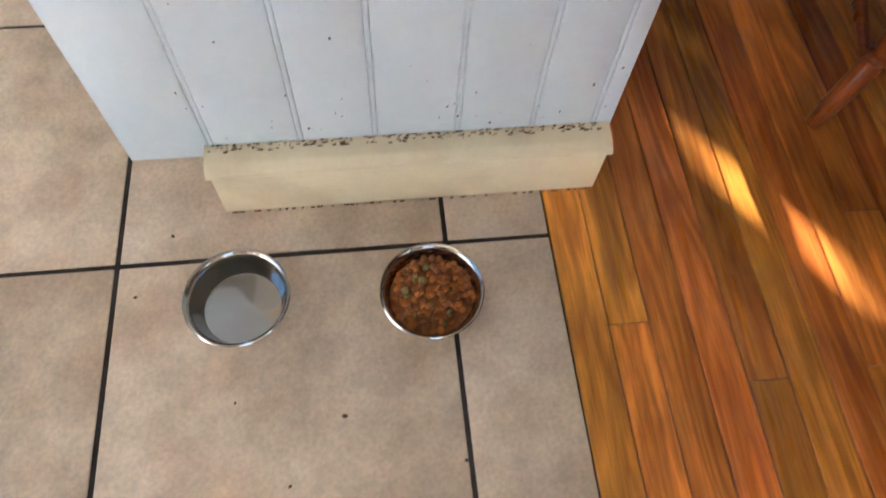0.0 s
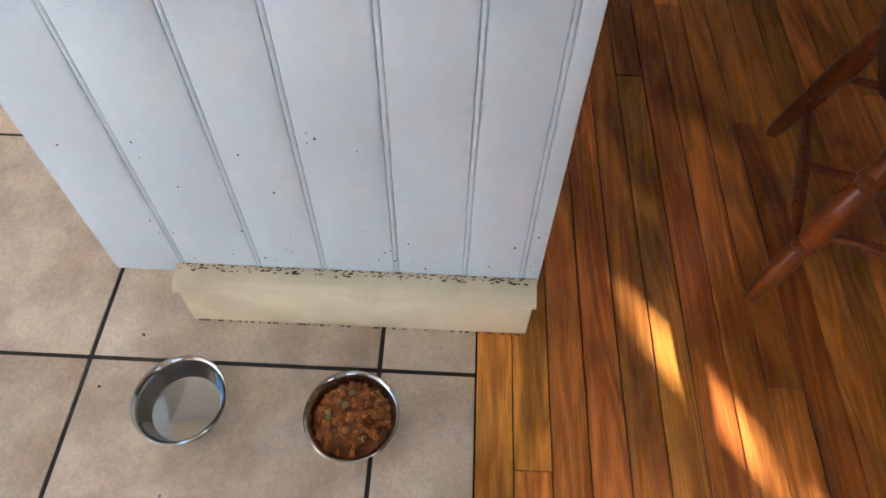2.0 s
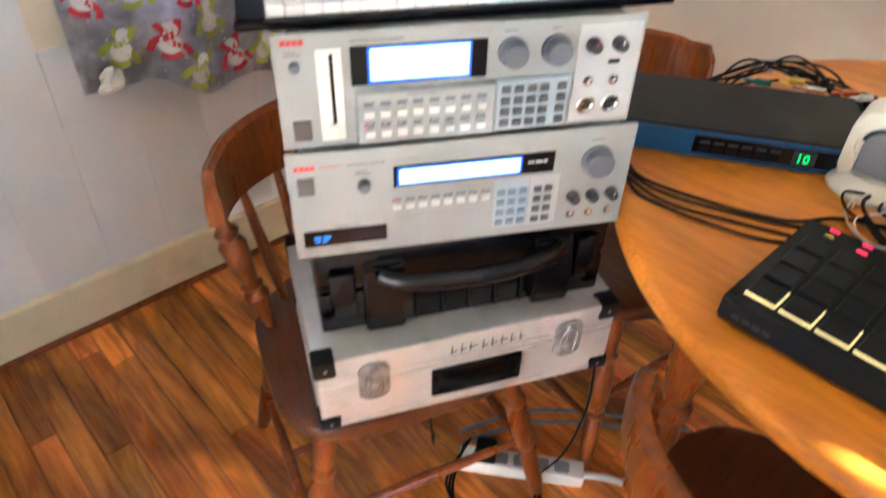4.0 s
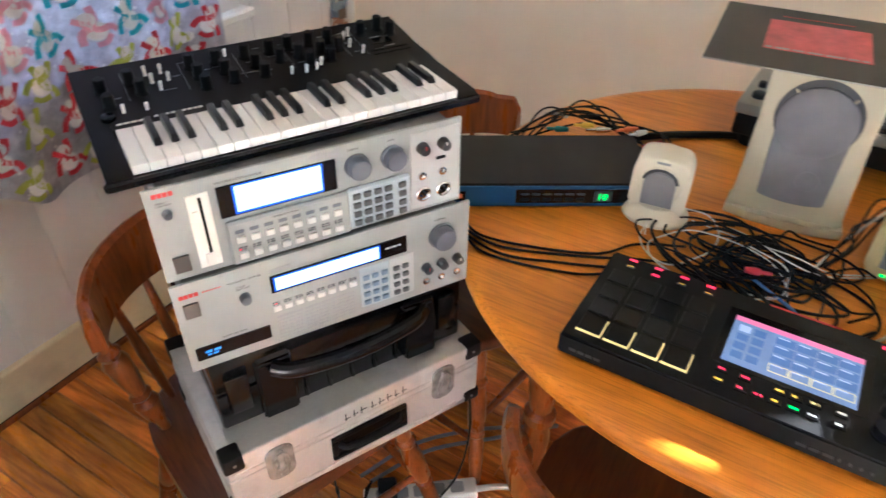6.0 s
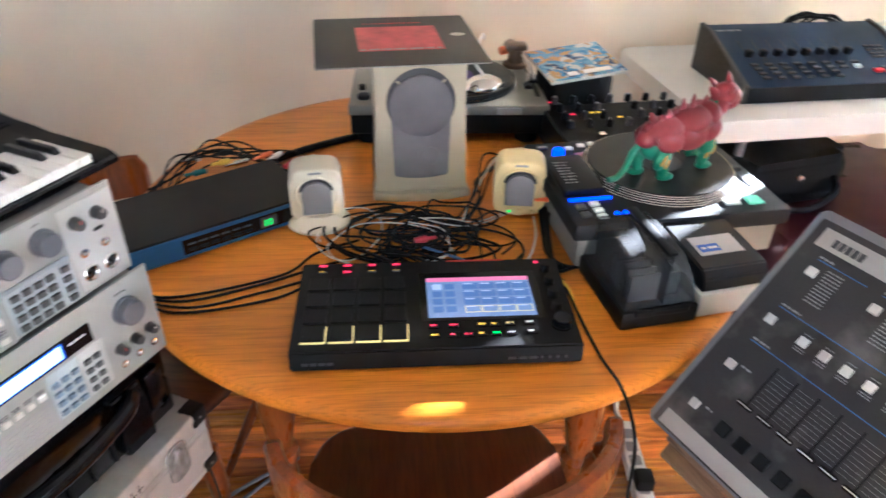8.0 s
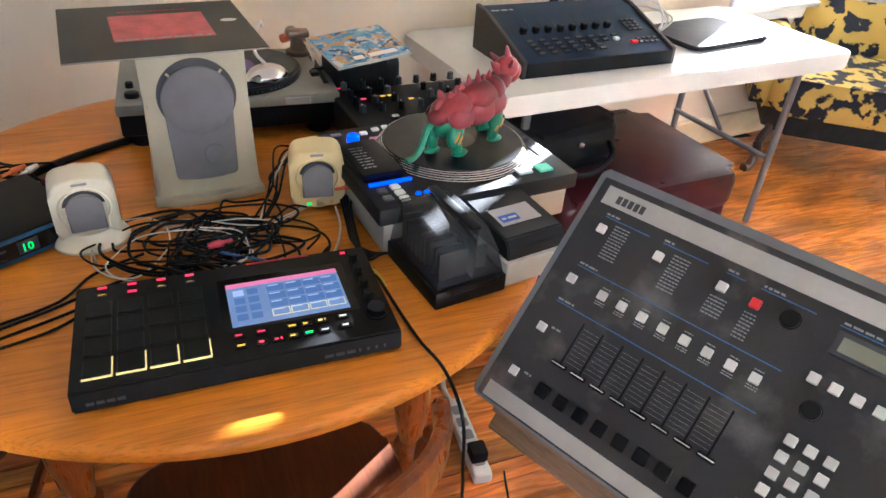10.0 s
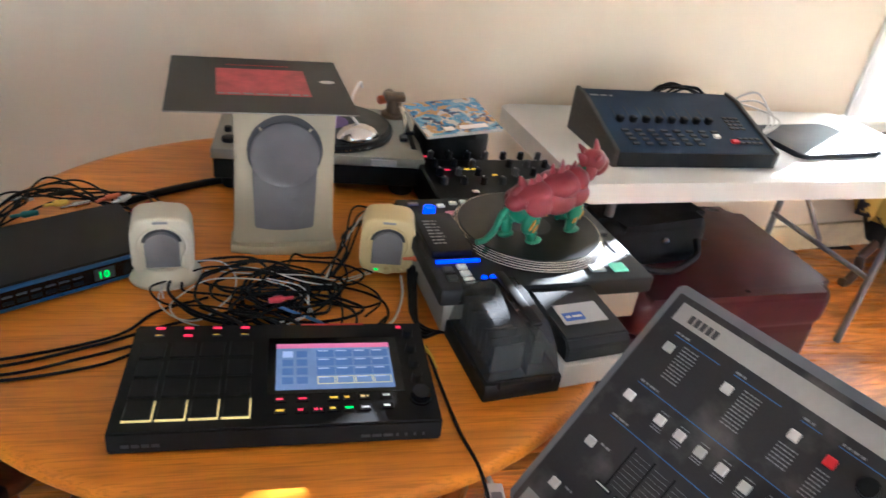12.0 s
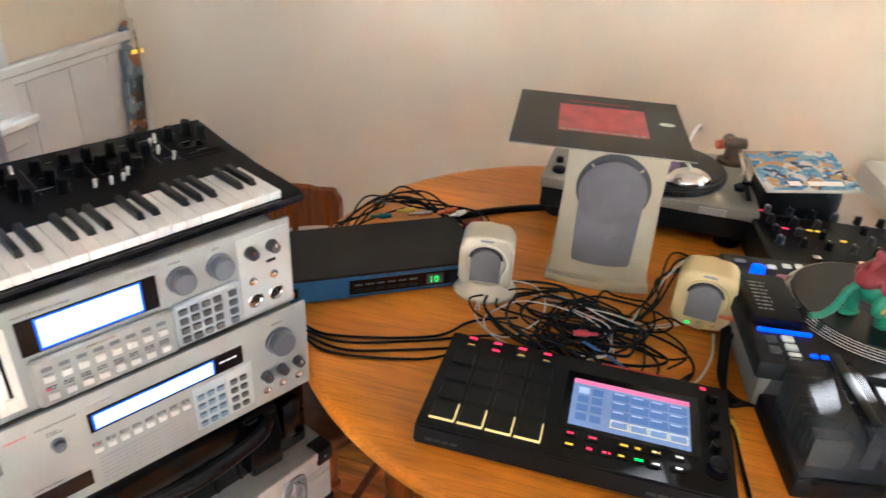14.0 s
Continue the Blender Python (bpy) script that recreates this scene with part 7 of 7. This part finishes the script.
bm = B()
prism(bm, rrect(0.004, 0.046, 0.42, 0.80, 0.02), 0.0142, 0.0150, 0, 1, pose(0, 0, 0, 90, 0, 0))
part("pale_figure_panel", bm, M_OFFWHITE, bd, "pale printed panel")
# printed marks, brightened by the emissive yellow material
for x in (-0.040, 0.008):
    bm = B()
    box(bm, x, x + 0.032, -0.0150, -0.0142, 0.872, 0.886)
    part("yellow_mark", bm, M_YELLED, bd)
for z in (0.50, 0.60, 0.66, 0.72):
    bm = B()
    box(bm, -0.048, -0.006, -0.0150, -0.0142, z, z + 0.032)
    part("print_block", bm, M_BROWNMETAL, bd)

# ---- power strips and cables ----
ps = thing("power_strip", pose(1.128, 0.492, 0.0, 0, 0, -51), "white power strip on the floor beneath the chair", "power strip", "power strips")
bm = B()
box(bm, -0.135, 0.135, -0.024, 0.024, 0.001, 0.036, 0.006, 3)
part("housing", bm, M_STRIP, ps)
for k in range(5):
    bm = B()
    prism(bm, rrect(-0.105 + k * 0.044, -0.073 + k * 0.044, -0.015, 0.015, 0.006), 0.0358, 0.0366)
    part("socket", bm, M_INKG, ps)
bm = B()
box(bm, -0.10, -0.055, -0.022, 0.022, 0.037, 0.075, 0.006, 2)
part("adaptor", bm, M_BLACK, ps, "black plug-in adaptor")
bm = B()
tube(bm, [(0.135, 0, 0.018), (0.19, 0.005, 0.010), (0.26, -0.005, 0.008), (0.34, 0.02, 0.008), (0.46, 0.10, 0.008)], 0.0075, 8, 8)
part("lead", bm, M_CABLEW, ps)
ps2 = copy_thing(ps, pose(1.42, -0.575, 0.0, 0, 0, -4))
tagged(ps2, "white power strip with black plugs under the table")


def cable(pts, r, mat, label, ends=None):
    bm = B()
    tube(bm, pts, r, 8, 8)
    c = solid("cable", bm, mat, label, "cable", group="cables")
    if ends:
        for p, q, m in ends:
            bm = B()
            turned(bm, p, q, [(0, r * 1.6), (0.55, r * 1.7), (0.6, r * 1.1), (1, r * 0.9)], 10)
            part("plug", bm, m, c)
    return c


rc = random.Random(23)
# tangle between the speakers and the pad sampler
for k in range(24):
    cx, cy = rc.gauss(1.410, 0.040), rc.gauss(-0.010, 0.075)
    rx, ry = rc.uniform(0.040, 0.105), rc.uniform(0.05, 0.135)
    a0 = rc.uniform(0, 6.28)
    turns = rc.uniform(0.7, 1.5)
    n = int(9 * turns) + 3
    pts = []
    for i in range(n):
        a = a0 + 2 * math.pi * turns * i / (n - 1)
        f = 1 + rc.uniform(-0.09, 0.09)
        pts.append((min(max(cx + rx * f * math.cos(a), 1.292), 1.545), cy + ry * f * math.sin(a), TZ + 0.004 + abs(rc.gauss(0.002, 0.005)) + 0.0004 * k))
    white = k % 12 == 11
    cable(pts, rc.choice((0.0020, 0.0024, 0.0029)) if not white else 0.0014, M_CABLEW if white else M_CABLE, "thin white cable tangled on the table" if white else "black audio cable coiled in a tangle on the table")
# long runs to the samplers
for k, (x0, y0, bow) in enumerate(((1.33, 0.02, 0.00), (1.36, 0.05, 0.03), (1.31, 0.08, -0.02), (1.40, 0.10, 0.05))):
    cable([(x0, y0, TZ + 0.012), (x0 - 0.03, 0.15 + 0.01 * k, TZ + 0.004), (1.25 + bow, 0.27 - 0.01 * k, TZ + 0.0035), (1.215 + bow * 0.6, 0.38 + 0.012 * k, TZ + 0.0035), (1.25 + 0.01 * k, 0.50, TZ + 0.003), (1.29, 0.585, TZ - 0.01), (1.35, 0.66, TZ - 0.06)], 0.0026, M_CABLE, "black cable running across the table")
# bundle at the back left, by the effects unit
for k in range(9):
    j = lambda s: rc.uniform(-s, s)
    cable([(1.62 + j(0.045), 0.22 + j(0.045), TZ + 0.02 + abs(j(0.01))), (1.74 + j(0.045), 0.30 + j(0.045), TZ + 0.012 + abs(j(0.03))), (1.78 + j(0.06), 0.42 + j(0.045), TZ + 0.02 + abs(j(0.03))), (1.70 + j(0.045), 0.50 + j(0.03), TZ + 0.02 + abs(j(0.03))), (1.58 + j(0.045), 0.54 + j(0.03), TZ + 0.008)], 0.0023, M_CABLE, "black audio cable bundled behind the effects unit")
for p, q, m in (((1.60, 0.27, TZ + 0.022), (1.635, 0.235, TZ + 0.024), M_PLUGR), ((1.62, 0.24, TZ + 0.018), (1.66, 0.205, TZ + 0.018), M_STRIP), ((1.69, 0.33, TZ + 0.030), (1.655, 0.375, TZ + 0.030), M_PLUGO), ((1.71, 0.36, TZ + 0.034), (1.675, 0.405, TZ + 0.036), M_PLUGS), ((1.73, 0.47, TZ + 0.03), (1.71, 0.52, TZ + 0.03), M_PLUGS), ((1.335, -0.005, TZ + 0.05), (1.345, -0.045, TZ + 0.05), M_PLUGR),
                ((1.66, 0.27, TZ + 0.040), (1.70, 0.245, TZ + 0.042), M_PLUGR), ((1.74, 0.31, TZ + 0.038), (1.70, 0.345, TZ + 0.040), M_PLUGO), ((1.75, 0.40, TZ + 0.036), (1.735, 0.445, TZ + 0.036), M_CABLE),
                ((1.66, 0.44, TZ + 0.034), (1.64, 0.485, TZ + 0.034), M_PLUGT), ((1.72, 0.285, TZ + 0.046), (1.685, 0.31, TZ + 0.046), M_STRIP), ((1.69, 0.395, TZ + 0.044), (1.665, 0.43, TZ + 0.046), M_PLUGY)):
    bm = B()
    turned(bm, p, q, [(0, 0.0050), (0.5, 0.0072), (0.6, 0.0052), (0.62, 0.0034), (1, 0.0034)], 12)
    solid("audio_plug", bm, m, "small coloured audio plug lying among the cables", "plug", group="audio plugs")
cable([(1.70, 0.36, TZ + 0.012), (1.80, 0.26, TZ + 0.010), (1.87, 0.16, TZ + 0.008), (1.90, 0.10, TZ + 0.008), (1.95, 0.02, TZ + 0.008)], 0.0085, M_CABLE, "thick black cable lying along the table")
# cables around the subwoofer, speakers and player
for k in range(6):
    j = lambda s: rc.uniform(-s, s)
    cable([(1.46 + j(0.02), -0.11 + j(0.02), TZ + 0.008), (1.55 + j(0.02), -0.145 + j(0.015), TZ + 0.012 + abs(j(0.02))), (1.66 + j(0.04), -0.18 + j(0.03), TZ + 0.02 + abs(j(0.05))), (1.74 + j(0.03), -0.26 + j(0.04), TZ + 0.015 + abs(j(0.02))), (1.78, -0.36 + j(0.02), TZ + 0.012)], 0.0022, M_CABLEW if k == 1 else M_CABLE, "white speaker cable on the table" if k == 1 else "black cable looping behind the speakers")
for k in range(2):
    j = lambda s: rc.uniform(-s, s)
    cable([(1.50 + j(0.02), 0.10 + j(0.02), TZ + 0.01), (1.50 + j(0.02), 0.02, TZ + 0.006), (1.44 + j(0.03), -0.06 + j(0.02), TZ + 0.03), (1.46 + j(0.03), -0.14, TZ + 0.008), (1.53, -0.24 + j(0.02), TZ + 0.008)], 0.0013, M_CABLEW, "thin white speaker cable on the table")
cable([(1.475, -0.268, TZ + 0.052), (1.475, -0.300, TZ + 0.053), (1.470, -0.325, TZ + 0.050)], 0.0034, M_CABLE, "short cable with red plug at the speaker", [((1.472, -0.300, TZ + 0.053), (1.472, -0.252, TZ + 0.052), M_PLUGO)])
cable([(1.46, -0.25, TZ + 0.02), (1.40, -0.245, TZ + 0.012), (1.33, -0.22, TZ + 0.010), (1.29, -0.19, TZ + 0.024)], 0.0022, M_CABLEW, "thin white cable plugged into the pad sampler", [((1.300, -0.193, TZ + 0.022), (1.278, -0.185, TZ + 0.024), M_STRIP)])
for y, m in ((-0.03, M_CABLE), (-0.06, M_CABLE), (-0.10, M_BLUELINE), (0.03, M_CABLE)):
    cable([(1.272, y, TZ + 0.026), (1.30, y + 0.006, TZ + 0.026), (1.33, y + 0.03, TZ + 0.018), (1.36, y + 0.08, TZ + 0.02)], 0.003, m, "cable plugged into the back of the pad sampler", [((1.298, y, TZ + 0.026), (1.274, y, TZ + 0.026), M_CABLE)])
for k in range(4):
    cable([(1.52 - 0.02 * k, -0.27 - 0.004 * k, TZ + 0.03), (1.42, -0.262 - 0.003 * k, TZ + 0.012 + 0.006 * k), (1.34 - 0.02 * k, -0.258, TZ + 0.008 + 0.004 * k), (1.30, -0.30, TZ + 0.006), (1.34, -0.40, TZ + 0.004)], 0.0034, M_CABLE, "black cable squeezed beside the player")
# lead over the table's front edge
cable([(1.24, -0.262, TZ + 0.022), (1.16, -0.275, TZ + 0.006), (1.06, -0.285, TZ + 0.006), (0.985, -0.300, TZ + 0.004), (0.935, -0.312, TZ - 0.05), (0.94, -0.325, 0.55), (0.98, -0.36, 0.36), (1.03, -0.45, 0.12), (1.10, -0.56, 0.01), (1.30, -0.63, 0.008)], 0.0028, M_CABLE, "black power lead hanging over the table edge")
cable([(1.245, -0.255, TZ + 0.024), (1.22, -0.268, TZ + 0.018), (1.20, -0.274, TZ + 0.008)], 0.0034, M_PLUGY, "short yellow cable at the pad sampler")
# cables under the chair
for k in range(3):
    cable([(1.06 + 0.01 * k, 0.60, 0.05), (0.98, 0.55 + 0.01 * k, 0.008), (0.95 + 0.01 * k, 0.46, 0.006), (1.00, 0.40 + 0.008 * k, 0.006), (1.09, 0.40 + 0.01 * k, 0.006), (1.13, 0.47, 0.010), (1.08, 0.56, 0.03)], 0.0030, M_CABLE, "black power lead coiled on the floor")
cable([(1.17, 0.40, 0.43), (1.155, 0.385, 0.30), (1.14, 0.40, 0.16), (1.12, 0.44, 0.05)], 0.0026, M_CABLE, "thin black lead hanging from the cases")
cable([(0.95, 0.62, 0.38), (0.955, 0.60, 0.25), (0.975, 0.61, 0.14)], 0.0024, M_CABLE, "thin black lead with plug hanging under the chair", [((0.975, 0.61, 0.15), (0.98, 0.612, 0.105), M_BLACK)])
for k in range(2):
    cable([(1.10, 0.62 + 0.03 * k, 0.006), (1.25, 0.55 + 0.04 * k, 0.006), (1.38, 0.42 + 0.05 * k, 0.006), (1.50, 0.30, 0.006)], 0.005, M_CABLEG, "grey lead lying on the floor")
# cables behind the drum machine
for k in range(6):
    j = lambda s: rc.uniform(-s, s)
    cable([(2.46 + j(0.03), -1.20 + j(0.05), 0.745), (2.49 + j(0.03), -1.28 + j(0.03), 0.86 + j(0.02)), (2.47 + j(0.03), -1.38 + j(0.03), 0.885 + j(0.015)), (2.47 + j(0.03), -1.48 + j(0.03), 0.83), (2.44 + j(0.03), -1.58, 0.745)], 0.0045, M_CABLE, "black cable bundle behind the drum machine")
for k in range(3):
    cable([(2.44, -1.52 - 0.02 * k, 0.85), (2.40, -1.60 - 0.02 * k, 0.90 - 0.03 * k), (2.33, -1.63 - 0.02 * k, 0.82), (2.34, -1.58, 0.742)], 0.0035, M_CABLEW, "pale cable looping beside the drum machine")

# ---- floor pieces ----
tiles = bpy.data.objects["floor"]
bm = B()
box(bm, -2.5, 0.178, -4.24, 1.55, -0.008, -0.0022)
part("grout_bed", bm, M_GROUT, tiles, smooth=0)
P, G = 0.466, 0.0068
bm = B()
box(bm, G / 2, P - G / 2, G / 2, P - G / 2, -0.006, 0.0, 0.0022, 2)
tile_me = mesh_of("tile", bm, M_TILE)
narrow = {}
x = -0.44 - 5 * P
while x < 0.17:
    w = min(P, 0.180 - x)
    y = 0.41 - 10 * P
    while y < 1.55:
        if w > P - 0.001:
            me = tile_me
        else:
            if "n" not in narrow:
                bm = B()
                box(bm, G / 2, w - 0.001, G / 2, P - G / 2, -0.006, 0.0, 0.0022, 2)
                narrow["n"] = mesh_of("tile", bm, M_TILE)
            me = narrow["n"]
        share("tile", me, tiles, pose(x, y, random.uniform(-0.0004, 0.0004), 0, 0, 0))
        y += P
    x += P

# oak strips: the nearest as pieces, the rest joined
PW = 0.0578
meshes = {}
far = B()
count = 0
rng = random.Random(5)
x = 0.181
while x < 3.2:
    y = -4.22 - rng.random() * 0.6
    while y < 1.53:
        ln = rng.choice((0.6, 0.9, 1.2, 1.5, 1.8, 2.1))
        y0, y1 = max(y, -4.24), min(y + ln, 1.545)
        y1 = min(y1, 1.575 - (x + PW - 2.27) / 0.1548 - 0.01) if x + PW > 2.27 else y1
        if y1 - y0 > 0.03:
            near = x < 1.75 and y1 > -0.9 and count < 290
            if near:
                bm = B()
                box(bm, -PW / 2 + 0.0009, PW / 2 - 0.0009, -(y1 - y0) / 2 + 0.0005, (y1 - y0) / 2 - 0.0005, -0.006, 0.0, 0.0011)
                share("plank", mesh_of("plank", bm, M_FLOOR), tiles, pose(x + PW / 2, (y0 + y1) / 2, rng.uniform(-0.0003, 0.0003)))
                count += 1
            else:
                box(far, x + 0.0009, x + PW - 0.0009, y0 + 0.0005, y1 - 0.0005, -0.006, rng.uniform(-0.0004, 0.0004))
        y += ln
    x += PW
tagged(part("far_planks", far, M_FLOOR, tiles, smooth=0), kind="stuff")
